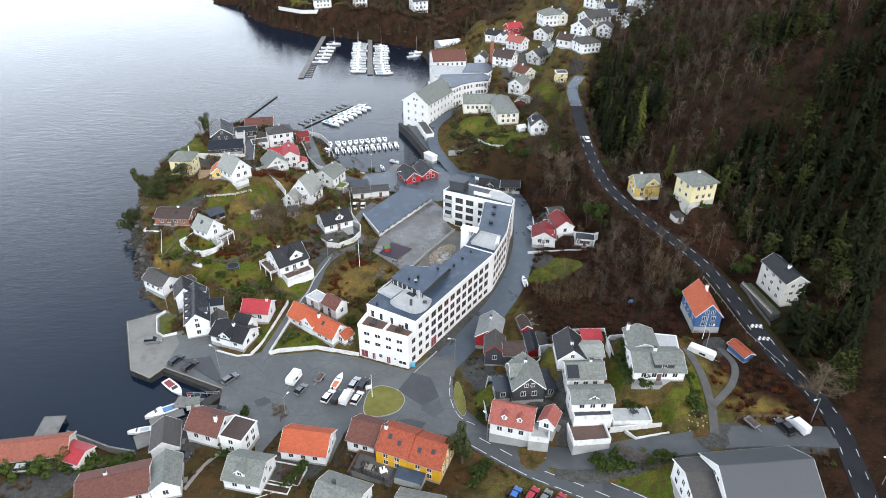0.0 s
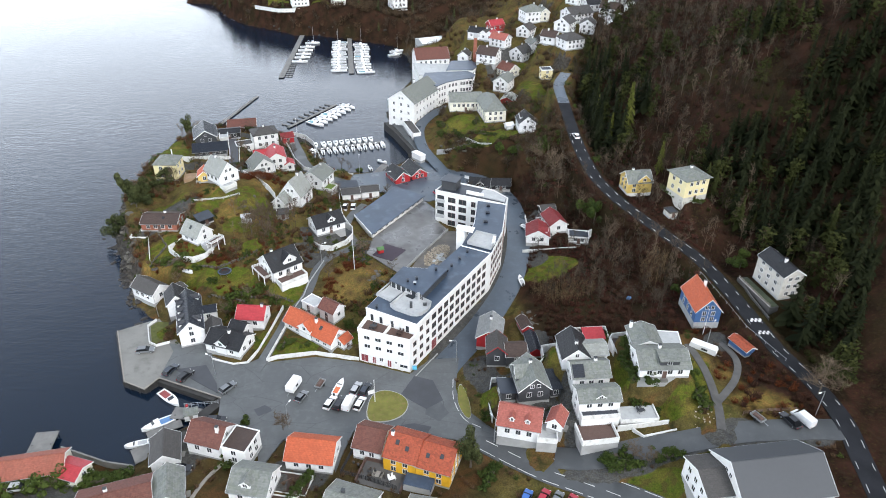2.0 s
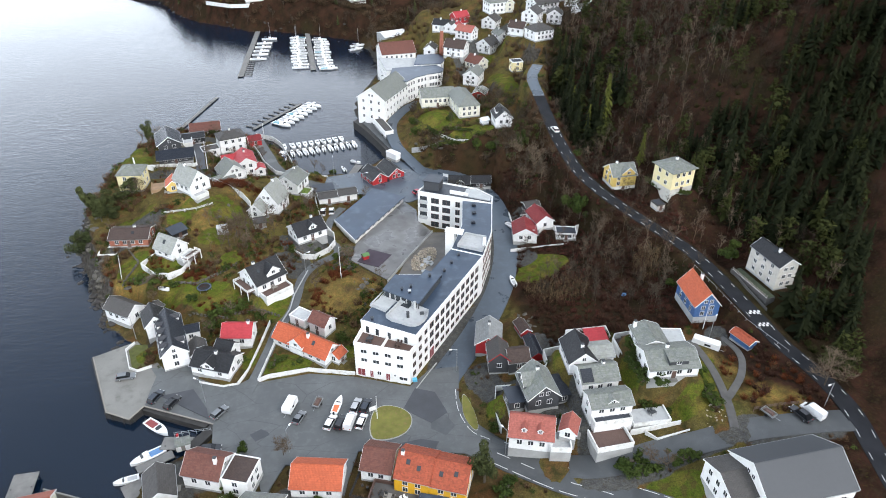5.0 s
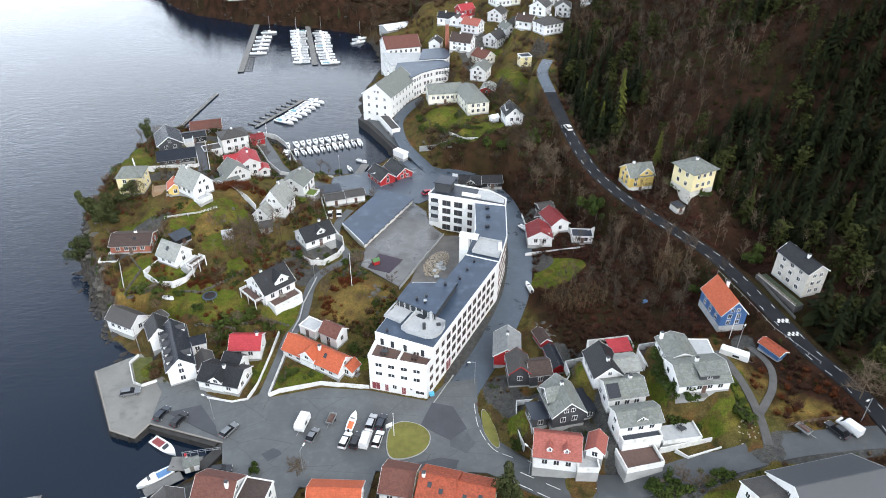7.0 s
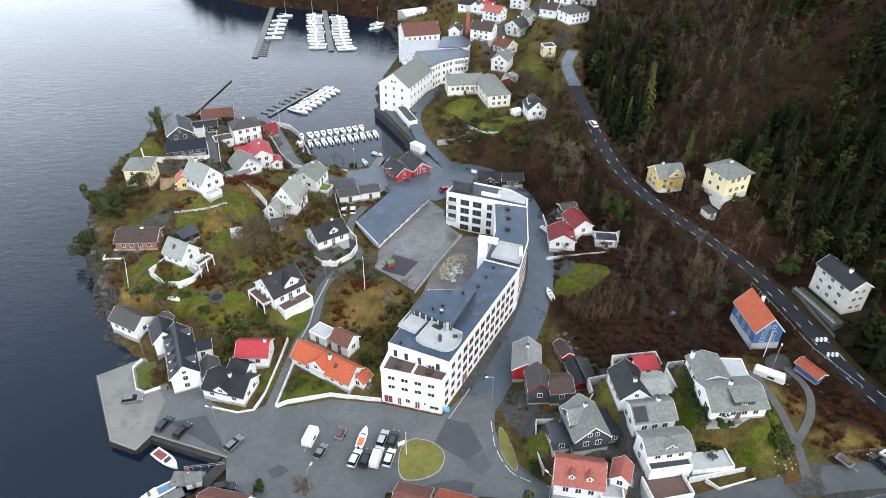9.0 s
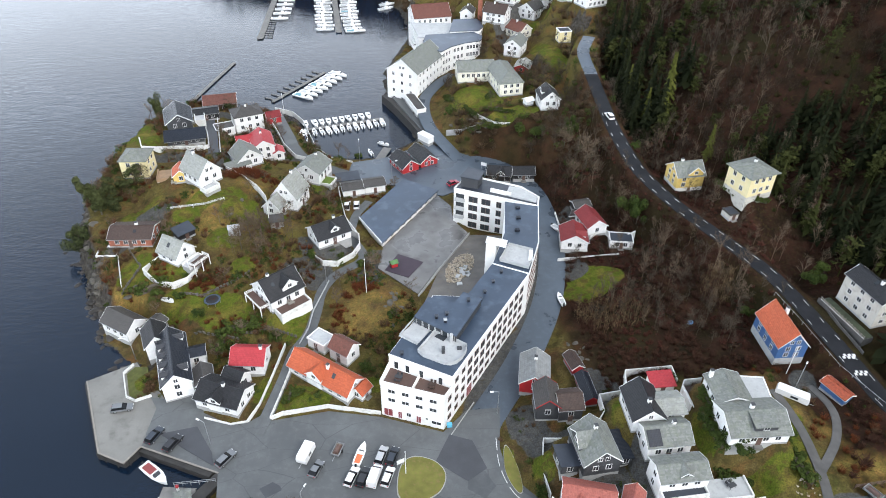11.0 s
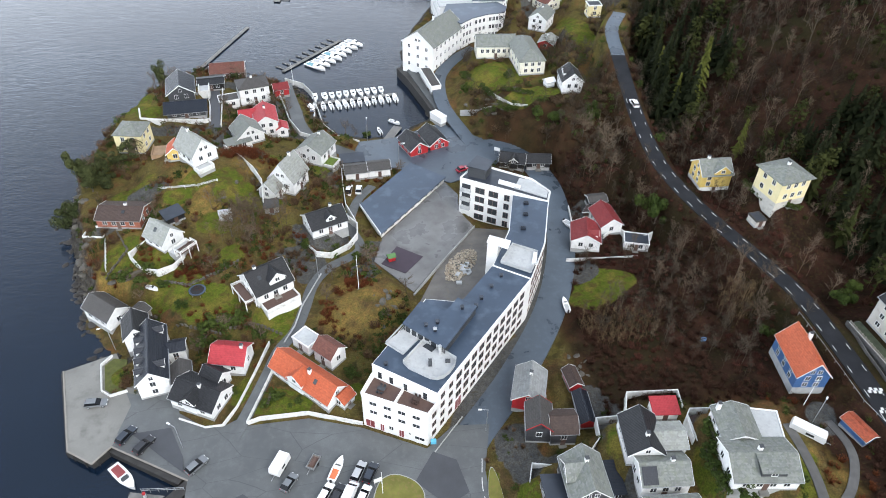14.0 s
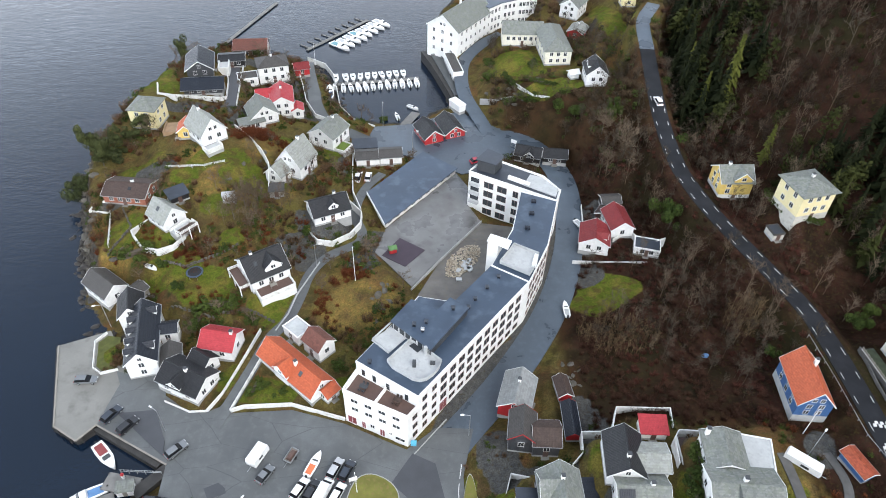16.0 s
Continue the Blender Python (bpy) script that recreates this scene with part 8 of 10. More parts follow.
PAINTS = {"white": car_paint("white_car_paint", (0.80, 0.80, 0.80)), "black": car_paint("black_car_paint", (0.018, 0.018, 0.021)), "grey": car_paint("grey_car_paint", (0.16, 0.17, 0.18)), "silver": car_paint("silver_car_paint", (0.42, 0.43, 0.44)),
          "dark": car_paint("dark_blue_car_paint", (0.025, 0.032, 0.045)), "red": car_paint("red_car_paint", (0.36, 0.012, 0.03)), "blue": car_paint("blue_car_paint", (0.035, 0.13, 0.42))}
_wheel = bmesh.new()
rod(_wheel, (0, -0.11, 0), (0, 0.11, 0), 0.33, 14)
WHEEL = bpy.data.meshes.new("tyre")
_wheel.to_mesh(WHEEL), _wheel.free()
WHEEL.materials.append(M_RUBBER)
_rim = bmesh.new()
rod(_rim, (0, -0.12, 0), (0, 0.12, 0), 0.2, 10)
RIM = bpy.data.meshes.new("rim")
_rim.to_mesh(RIM), _rim.free()
RIM.materials.append(M_METAL)
M_LIGHTS = plain("headlight_glass", (0.7, 0.7, 0.68), 0.15, 0.02)
M_TAIL = plain("tail_light", (0.35, 0.01, 0.01), 0.25, 0.02)


def side_solid(bm, profile, half, inset):
    """A body from a side view: profile of (x, z, share of the width)."""
    lofted(bm, [[(x, y * half * k, z) for x, z, k in profile] for y in (-1, 1)])


def car(x, y, z, rz, paint, kind="estate", label=""):
    c = thing("car" if kind != "van" else "van", label or paint + " parked car", "car" if kind != "van" else "van", x, y, z, rz, "parked vehicles")
    ln, ht = {"estate": (4.6, 1.5), "hatch": (4.1, 1.48), "van": (5.2, 2.1), "pickup": (5.1, 1.8)}[kind]
    l, w = ln / 2, 0.9 if kind != "van" else 0.98
    bm = bmesh.new()
    if kind == "van":
        low = [(-l, 0.35, 1), (-l, 0.95, 1), (l * 0.55, 1.0, 1), (l * 0.97, 0.85, 0.96), (l, 0.6, 0.95), (l, 0.35, 0.95)]
        cab = [(-l, 0.95, 1), (-l * 0.98, ht, 0.9), (l * 0.35, ht, 0.9), (l * 0.72, 1.0, 0.97)]
    else:
        low = [(-l, 0.35, 0.96), (-l, 0.9, 0.97), (l * 0.35, 0.95, 1), (l * 0.95, 0.78, 0.94), (l, 0.55, 0.92), (l, 0.35, 0.92)]
        cab = [(-l * (0.95 if kind == "estate" else 0.9), 0.9, 0.97), (-l * (0.8 if kind == "estate" else 0.6), ht, 0.78), (l * 0.1, ht, 0.78), (l * 0.45, 0.93, 0.95)]
    side_solid(bm, low, w, 0)
    body = part("body", bm, PAINTS[paint], c)
    bm = bmesh.new()
    side_solid(bm, cab, w, 0)
    part("cabin_glass", bm, M_CARGLASS if kind != "van" else PAINTS[paint], c)
    (x0, z0, k0), (x1, z1, k1) = cab[1], cab[2]
    part("car_roof", solid(([(x0, -w * k0, z0 - 0.03), (x1, -w * k1, z1 - 0.03), (x1, w * k1, z1 - 0.03), (x0, w * k0, z0 - 0.03)], [(x0 + 0.06, -w * k0 + 0.08, z0 + 0.06), (x1 - 0.06, -w * k1 + 0.08, z1 + 0.06), (x1 - 0.06, w * k1 - 0.08, z1 + 0.06), (x0 + 0.06, w * k0 - 0.08, z0 + 0.06)])), PAINTS[paint], c)
    if kind == "van":
        part("windscreen", solid(([(l * 0.45, -w * 0.84, 1.72), (l * 0.67, -w * 0.86, 1.12), (l * 0.67, w * 0.86, 1.12), (l * 0.45, w * 0.84, 1.72)], [(l * 0.49, -w * 0.84, 1.74), (l * 0.73, -w * 0.86, 1.14), (l * 0.73, w * 0.86, 1.14), (l * 0.49, w * 0.84, 1.74)])), M_GLASS, c)
    for sx in (-0.62, 0.64):
        for sy in (-1, 1):
            t = shared("wheel", WHEEL, c, l * sx, sy * (w - 0.12), 0.33)
            shared("rim", RIM, t, 0, 0, 0)
    for sy in (-1, 1):
        part("headlight", boxed(l * 0.93, l + 0.01, sy * w * 0.62 - 0.17, sy * w * 0.62 + 0.17, 0.58, 0.74), M_LIGHTS, c)
        part("tail_light", boxed(-l - 0.015, -l + 0.05, sy * w * 0.75 - 0.12, sy * w * 0.75 + 0.12, 0.7, 0.92), M_TAIL, c)
    return c


for _c in ((-52.6, 147.4, 1.9, 5, "grey", "estate", "grey hatchback parked on the quay"), (-44.0, 139.2, 1.9, 62, "dark", "estate", "dark estate car parked by the quay edge"), (-39.8, 136.8, 1.9, 58, "black", "estate", "black estate car parked by the quay edge"),
           (-28.4, 131.8, 1.95, 50, "grey", "estate", "grey estate car parked by the square"), (-10.0, 127.2, 2.22, 62, "grey", "hatch", "grey car parked beside the white trailer"), (-2.9, 124.6, 2.36, 65, "white", "estate", "white estate car parked in the square"),
           (-0.6, 124.2, 2.38, 68, "black", "estate", "black estate car parked in the square"), (1.6, 124.2, 2.4, 70, "white", "van", "white delivery van parked in the square"), (4.2, 123.8, 2.42, 68, "white", "estate", "white car parked at the end of the row"),
           (3.1, 128.9, 2.42, 68, "silver", "estate", "pale silver car parked in the back row"), (5.4, 128.5, 2.42, 68, "dark", "estate", "dark blue car parked in the back row"), (39.0, 93.6, 3.72, 60, "blue", "hatch", "blue car parked by the road"),
           (42.4, 93.2, 3.9, 55, "red", "estate", "red car parked by the road"), (45.0, 92.4, 4.0, 55, "grey", "estate", "grey car parked by the road"), (47.8, 91.6, 4.1, 55, "red", "hatch", "bright red car parked by the road"),
           (98.4, 104.0, 11.05, 108, "black", "pickup", "black pickup parked on the strip"), (101.4, 104.2, 11.15, 112, "white", "van", "white van parked on the strip"), (-64.9, 103.2, 3.5, 5, "silver", "estate", "silver car parked in a gravel yard"),
           (-3.7, 221.0, 3.1, 85, "white", "pickup", "white pickup parked by the garages"), (-0.8, 221.2, 3.1, 88, "white", "hatch", "white car parked by the garages"), (-17.4, 199.0, 6.6, -60, "black", "hatch", "black car parked below the bushes"),
           (30.6, 232.0, 2.66, 30, "red", "hatch", "red car parked behind the tower"), (82.2, 238.0, 21.5, 95, "white", "estate", "white car on the upper bend"), (-29.0, 121.0, 2.0, 0, "black", "estate", "black car behind the hedge"), (-33.6, 107.0, 2.2, 0, "black", "estate", "black car parked below the balcony")):
    car(*_c)


def caravan(x, y, z, rz, length, label):
    c = thing("caravan", label, "caravan", x, y, z, rz)
    l = length / 2
    bm = bmesh.new()
    side_solid(bm, [(-l, 0.5, 1), (-l * 1.0, 1.6, 1), (-l * 0.93, 2.35, 0.95), (l * 0.9, 2.35, 0.95), (l, 1.5, 1), (l * 0.94, 0.5, 1)], 1.1, 0)
    part("body", bm, M_GEL, c)
    for sy in (-1, 1):
        part("side_window", boxed(-l * 0.1, l * 0.35, sy * 1.1 - 0.03, sy * 1.1 + 0.03, 1.25, 1.8), M_GLASS, c)
        shared("wheel", WHEEL, c, 0, sy * 0.98, 0.33)
    part("drawbar", rods(0.06, ((l * 0.9, 0, 0.5), (l + 1.1, 0, 0.45))), M_METAL, c)


caravan(89.2, 129.0, 10.2, -38, 6.6, "long cream caravan parked on the drive")
caravan(-12.2, 130.8, 2.3, -112, 4.6, "white box trailer parked in the square")


def trailer(x, y, z, rz, label):
    t = thing("trailer", label, "trailer", x, y, z, rz)
    part("bed", boxed(-1.5, 1.5, -0.8, 0.8, 0.5, 0.62), M_GREYWOOD, t)
    for dims in ((-1.5, 1.5, -0.85, -0.78), (-1.5, 1.5, 0.78, 0.85), (-1.55, -1.48, -0.85, 0.85), (1.48, 1.55, -0.85, 0.85)):
        part("side_board", boxed(*dims, 0.55, 1.0), M_METAL, t)
    part("load", boxed(-1.2, 1.1, -0.6, 0.6, 0.62, 1.15, 0.25), M_BROWNWOOD, t)
    part("drawbar", rods(0.05, ((1.5, 0, 0.5), (2.8, 0, 0.45))), M_METAL, t)
    for sy in (-1, 1):
        shared("wheel", WHEEL, t, 0, sy * 0.95, 0.33)


trailer(-5.8, 131.3, 2.32, -112, "small trailer loaded with brown wood")
trailer(91.8, 105.4, 11.0, -65, "empty grey trailer on the parking strip")

# ---- court and knoll details ----
def playhouse():
    p = thing("playhouse", "small red play hut with green roof on the court", "playhouse", 9.0, 189.0, 4.38, 20)
    part("wall", boxed(-0.9, 0.9, -0.8, 0.8, -0.2, 1.3), M_RED, p)
    part("roof", solid(([(-1.1, -1, 1.25), (1.1, -1, 1.25), (1.1, 1, 1.25), (-1.1, 1, 1.25)], [(-1.1, -0.05, 2.0), (1.1, -0.05, 2.0), (1.1, 0.05, 2.0), (-1.1, 0.05, 2.0)])), plain("green_roof_paint", (0.07, 0.16, 0.05), 0.7), p)


playhouse()
tagged(part("play_mat", solid(([(6.4, 187.3, 4.0), (12.6, 183.7, 4.0), (17.2, 190.2, 3.9), (10.4, 194.4, 4.0)], [(6.4, 187.3, 4.46), (12.6, 183.7, 4.36), (17.2, 190.2, 4.2), (10.4, 194.4, 4.26)])), plain("dark_purple_rubber", (0.045, 0.032, 0.045), 0.85, 0.2)), "dark purple rubber play surface", "pavement", kind="structure")
_rng = random.Random(3)
for _i in range(12):
    _x, _y = 24.6 + _rng.uniform(0, 5.4), 178.0 + _rng.uniform(0, 10)
    if _x - 24.6 > (_y - 178) * 0.9 + 2 or _x < 22.6 + (_y - 178) * 0.5:
        continue
    _t = thing("stone_pallet", "stack of pale stone slabs in the lower yard", "stone slabs", _x, _y, 3.72, _rng.uniform(0, 180), "stone slabs")
    for _k in range(2):
        part("slab", boxed(-0.7, 0.7, -0.5, 0.5, _k * 0.2, _k * 0.2 + 0.16), M_PALEDECK, _t)
_t = thing("bench_table", "long grey picnic table in the lower yard", "table", 19.6, 170.6, 3.72, 55)
part("table_top", boxed(-1.6, 1.6, -0.4, 0.4, 0.68, 0.76), M_PALEDECK, _t)
for _s in (-1, 1):
    part("bench", boxed(-1.6, 1.6, _s * 0.8 - 0.16, _s * 0.8 + 0.16, 0.4, 0.46), M_PALEDECK, _t)
    part("frame", boxed(_s * 1.2 - 0.06, _s * 1.2 + 0.06, -0.9, 0.9, 0, 0.68), M_METAL, _t)

# ---- woods, scrub, hedges ----
def prism(a, b, ra, rb, n=3):
    """Corners and triangles of a thin tapered stick."""
    a, b = np.array(a, float), np.array(b, float)
    d = b - a
    u = np.cross(d, (0.3, 0.2, 1.0) if abs(d[2]) < 0.9 * np.linalg.norm(d) else (1.0, 0, 0))
    u = u / np.linalg.norm(u)
    v = np.cross(d, u)
    v = v / np.linalg.norm(v)
    t = np.arange(n) * 2 * np.pi / n
    ring = np.cos(t)[:, None] * u + np.sin(t)[:, None] * v
    vs = np.concatenate([a + ra * ring, b + rb * ring])
    fs = [f for i in range(n) for f in ((i, (i + 1) % n, n + (i + 1) % n), (i, n + (i + 1) % n, n + i))]
    return vs, np.array(fs)


def joined(pieces):
    vs, fs, k = [], [], 0
    for v, f in pieces:
        vs.append(v), fs.append(f + k)
        k += len(v)
    return np.concatenate(vs), np.concatenate(fs)


def sliver(rng, at, length, wide, way):
    """One long thin leaf or twig."""
    at, way = np.array(at), np.array(way, float)
    way = way / np.linalg.norm(way)
    side = np.cross(way, rng.normal(size=3))
    side = side / (np.linalg.norm(side) + 1e-9) * wide
    return np.array([at - side, at + side, at + way * length]), np.array([[0, 1, 2]])


def spruce(seed):
    """A spruce one metre high: trunk and tiers of drooping, ragged boughs of uneven length, thin at the tips."""
    rng = np.random.default_rng(seed)
    lean = rng.uniform(-0.03, 0.03, 2)
    out = [prism((0, 0, -0.05), (lean[0], lean[1], 0.95), 0.011, 0.002)]
    for i in range(170):
        k = i / 170
        z, r = 0.08 + 0.89 * k, 0.17 * (1 - k) ** 0.8 * (0.8 + 0.35 * math.sin(i * 0.37 + seed)) + 0.010
        t = i * 2.39996 + rng.uniform(-0.7, 0.7)
        rr = r * rng.uniform(0.35, 1.35)
        c, s = np.cos(t), np.sin(t)
        w = (0.008 + rr * 0.20) * rng.uniform(0.6, 1.3)
        drop = rr * rng.uniform(0.0, 0.7)
        x0, y0 = lean * z
        p = np.array([(x0, y0, z + 0.03), (x0 + c * rr * 0.55 - s * w, y0 + s * rr * 0.55 + c * w, z - drop * 0.4), (x0 + c * rr, y0 + s * rr, z - drop), (x0 + c * rr * 0.45 + s * w, y0 + s * rr * 0.45 - c * w, z - drop * 0.2)])
        out.append((p, np.array([[0, 1, 2], [0, 2, 3]])))
    return joined(out)


def scots(seed):
    """A pine one metre high: bare lower trunk, broad clumped crown with gaps."""
    rng = np.random.default_rng(seed)
    out = [prism((0, 0, -0.05), (0.02, 0, 0.92), 0.014, 0.004)]
    for i in range(13):
        k = (i + 0.5) / 13
        t, h = i * 2.4, 0.34 + 0.6 * k
        r = 0.17 * (1 - k) ** 0.6 * rng.uniform(0.6, 1.1)
        c = np.array((np.cos(t) * r, np.sin(t) * r, h))
        out.append(prism((0.01, 0, h - 0.06), c, 0.006, 0.002))
        for _ in range(11):
            d = rng.normal(size=3) * (1, 1, 0.6)
            p = c + d * 0.042
            u, v = rng.normal(size=3) * 0.024, rng.normal(size=3) * 0.024
            out.append((np.array([p - u, p + v, p + u, p - v * 0.8 + u * 0.2]), np.array([[0, 1, 2], [0, 2, 3]])))
    return joined(out)


def bare_tree(seed, spread=0.30, twigs=150, limbs=7, fine=1.0):
    """A leafless tree one metre high: trunk, rising limbs, and fine twigs."""
    rng = np.random.default_rng(seed)
    out = [prism((0, 0, -0.05), (0.01, 0, 0.45), 0.015 * fine, 0.009 * fine), prism((0.01, 0, 0.45), (0.0, 0.01, 0.85), 0.009 * fine, 0.003 * fine)]
    tips = []
    for i in range(limbs):
        h = rng.uniform(0.22, 0.7)
        t = i * 2.4 + rng.uniform(-0.4, 0.4)
        r = spread * rng.uniform(0.6, 1.1) * (1.15 - h * 0.6)
        a, b = np.array((0, 0, h)), np.array((np.cos(t) * r, np.sin(t) * r, h + rng.uniform(0.16, 0.30)))
        out.append(prism(a, b, 0.007 * fine, 0.003 * fine))
        tips.append((a, b))
        for _ in range(2):
            m = a + (b - a) * rng.uniform(0.4, 0.8)
            e = m + np.array((rng.uniform(-1, 1) * 0.12, rng.uniform(-1, 1) * 0.12, rng.uniform(0.06, 0.2)))
            out.append(prism(m, e, 0.004 * fine, 0.0015 * fine))
            tips.append((m, e))
    for _ in range(twigs):
        a, b = tips[rng.integers(len(tips))]
        m = a + (b - a) * rng.uniform(0.3, 1.0)
        out.append(sliver(rng, m, rng.uniform(0.06, 0.17), 0.0048 * fine, (rng.normal() * 0.6, rng.normal() * 0.6, rng.uniform(0.2, 1.0))))
    return joined(out)


def bare_bush(seed, n=58):
    rng = np.random.default_rng(seed)
    out = []
    for _ in range(n):
        t, r = rng.uniform(0, 6.283), rng.uniform(0, 0.25)
        out.append(sliver(rng, (np.cos(t) * r, np.sin(t) * r, -0.05), rng.uniform(0.5, 1.0), 0.034, (np.cos(t) * rng.uniform(0.1, 0.9), np.sin(t) * rng.uniform(0.1, 0.9), rng.uniform(0.6, 1))))
    for _ in range(n):
        t, r, z = rng.uniform(0, 6.283), rng.uniform(0.1, 0.5), rng.uniform(0.3, 0.75)
        out.append(sliver(rng, (np.cos(t) * r, np.sin(t) * r, z), rng.uniform(0.15, 0.38), 0.026, rng.normal(size=3) + (0, 0, 0.6)))
    return joined(out)


def leaf_mass(seed, n=420, flat=1.0, size=0.085):
    """A ragged crown of many small leaf clumps in lobes, about one metre across."""
    rng = np.random.default_rng(seed)
    lobes = [(rng.normal(size=3) * (0.24, 0.24, 0.2 * flat), rng.uniform(0.12, 0.26)) for _ in range(14)]
    out = []
    for _ in range(n):
        c, r = lobes[rng.integers(14)]
        d = rng.normal(size=3)
        d = d / np.linalg.norm(d)
        p = c + d * r * rng.uniform(0.75, 1.05)
        s = size * rng.uniform(0.6, 1.4)
        u = np.cross(d, rng.normal(size=3))
        u = u / np.linalg.norm(u) * s
        v = np.cross(d, u) + d * s * rng.uniform(-0.4, 0.6)
        out.append((np.array([p - u, p + u * 0.9 - v * 0.5, p + v, p - u * 0.4 + v * 0.6]), np.array([[0, 1, 2], [0, 2, 3]])))
    return joined(out)


def mesh_from(name, vs, fs, material):
    me = bpy.data.meshes.new(name)
    me.vertices.add(len(vs))
    me.vertices.foreach_set("co", np.ascontiguousarray(vs, np.float32).ravel())
    me.loops.add(len(fs) * 3)
    me.loops.foreach_set("vertex_index", np.ascontiguousarray(fs, np.int32).ravel())
    me.polygons.add(len(fs))
    me.polygons.foreach_set("loop_start", np.arange(len(fs), dtype=np.int32) * 3)
    me.update(calc_edges=True)
    me.materials.append(material)
    return me


def strewn(name, label, protos, x, y, z, high, material, category, seed=0, stretch=(0.85, 1.25)):
    """Many plants as one object of stuff, each turned and sized by chance."""
    rng = np.random.default_rng(seed)
    pick, turn, wide = rng.integers(len(protos), size=len(x)), rng.uniform(0, 6.283, len(x)), rng.uniform(*stretch, len(x))
    vs, fs, k = [], [], 0
    for p, (v, f) in enumerate(protos):
        i = np.flatnonzero(pick == p)
        if not len(i):
            continue
        c, s, h, w = np.cos(turn[i])[:, None], np.sin(turn[i])[:, None], high[i][:, None], (high[i] * wide[i])[:, None]
        px = (v[:, 0] * c - v[:, 1] * s) * w + x[i][:, None]
        py = (v[:, 0] * s + v[:, 1] * c) * w + y[i][:, None]
        pz = v[:, 2] * h + z[i][:, None]
        vs.append(np.stack([px, py, pz], -1).reshape(-1, 3))
        fs.append((f[None] + (np.arange(len(i)) * len(v))[:, None, None] + k).reshape(-1, 3))
        k += len(i) * len(v)
    ob = new(name, mesh_from(name, np.concatenate(vs), np.concatenate(fs), material))
    return tagged(ob, label, category, kind="stuff")


def spread_over(x0, x1, y0, y1, step, seed):
    rng = np.random.default_rng(seed)
    gx, gy = np.meshgrid(np.arange(x0, x1, step), np.arange(y0, y1, step))
    return (gx + rng.uniform(-0.48, 0.48, gx.shape) * step).ravel(), (gy + rng.uniform(-0.48, 0.48, gy.shape) * step).ravel(), rng


def clear_of(x, y, house_gap=1.5, road_gap=1.2, lawns=True):
    """Where plants may grow: off houses, roads, paving and lawns."""
    ok = np.ones(x.shape, bool)
    for px, py, rot, a, b, pz in PADS:
        u = np.abs((x - px) * math.cos(rot) + (y - py) * math.sin(rot)) - a
        v = np.abs(-(x - px) * math.sin(rot) + (y - py) * math.cos(rot)) - b
        ok &= np.hypot(np.maximum(u, 0), np.maximum(v, 0)) > house_gap
    for line, half in ROADS:
        for q in line:
            ok &= (x - q.x) ** 2 + (y - q.y) ** 2 > (half + road_gap) ** 2
    for loop, drop in PAVED:
        inside = np.zeros(x.shape, bool)
        for (xa, ya, za), (xb, yb, zb) in zip(loop, loop[1:] + loop[:1]):
            if yb != ya:
                inside ^= ((ya > y) != (yb > y)) & (x < (xb - xa) * (y - ya) / (yb - ya) + xa)
        ok &= ~inside
    if lawns:
        for lx, ly, rx, ry, rot, kind in LAWNS:
            if kind == "lawn":
                u = ((x - lx) * math.cos(rot) + (y - ly) * math.sin(rot)) / rx
                v = (-(x - lx) * math.sin(rot) + (y - ly) * math.cos(rot)) / ry
                ok &= np.hypot(u, v) > 1.0
    return ok


def planted(x, y, keep, near_shore=2.5):
    x, y = x[keep], y[keep]
    z, s = heights(x, y)
    k = s > near_shore
    return x[k], y[k], z[k]


SPRUCES = [spruce(i) for i in range(5)]
PINES = [scots(i) for i in range(100, 104)]
BARES = [bare_tree(i) for i in range(20, 26)]
TALLBARES = [bare_tree(i, 0.2, 120, 6) for i in range(40, 45)]
FINEBARES = [bare_tree(i, 0.19, 210, 8, 0.5) for i in range(140, 145)]
STEMS = [bare_tree(i, 0.16, 90, 4, 0.42) for i in range(160, 165)]
BUSHES = [bare_bush(i) for i in range(60, 66)]

# the wooded mountain side: dark spruce low in the south, pines by the bend, leafless wood above
_x, _y, _r = spread_over(84, 330, 60, 440, 3.7, 1)
_d = _x - np.interp(_y, FOOT_Y, FOOT_X)
_keep = (_d > np.where(_y < 140, -9.0, -3.0)) & ((_d > 1.0) | (_y < 165)) & (_x < 34 + 0.73 * _y) & (_y < 450) & clear_of(_x, _y, 3.4, 2.6)
_x, _y, _z = planted(_x, _y, _keep)
_d = _x - np.interp(_y, FOOT_Y, FOOT_X)
_dark = value_noise(_x, _y, 30, 21) * 0.42 + value_noise(_x, _y, 12, 22) * 0.36 + _r.uniform(-0.14, 0.14, _x.shape)
_dark += 0.25 * smooth(222, 190, _y) * np.where(_y < 140, 1.0, smooth(-1, 5, _d)) + 0.20 * smooth(0, 40, _x - 60 - 0.42 * _y) * smooth(330, 250, _y) + 0.10 * smooth(34, 20, _d) * smooth(208, 226, _y) * smooth(318, 296, _y) - 0.06 * smooth(24, 50, _d) * smooth(190, 230, _y)
_con, _oli = _dark > 0.56, (_dark > 0.47) & (_dark <= 0.56)
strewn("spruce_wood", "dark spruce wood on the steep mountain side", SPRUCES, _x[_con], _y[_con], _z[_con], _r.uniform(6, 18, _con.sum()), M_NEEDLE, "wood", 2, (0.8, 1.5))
strewn("pine_wood", "olive green pines among the bare mountain wood", PINES + SPRUCES[:2], _x[_oli], _y[_oli], _z[_oli], _r.uniform(6, 13, _oli.sum()), M_OLIVE, "wood", 30, (1.0, 1.5))
_b = ~_con & ~_oli
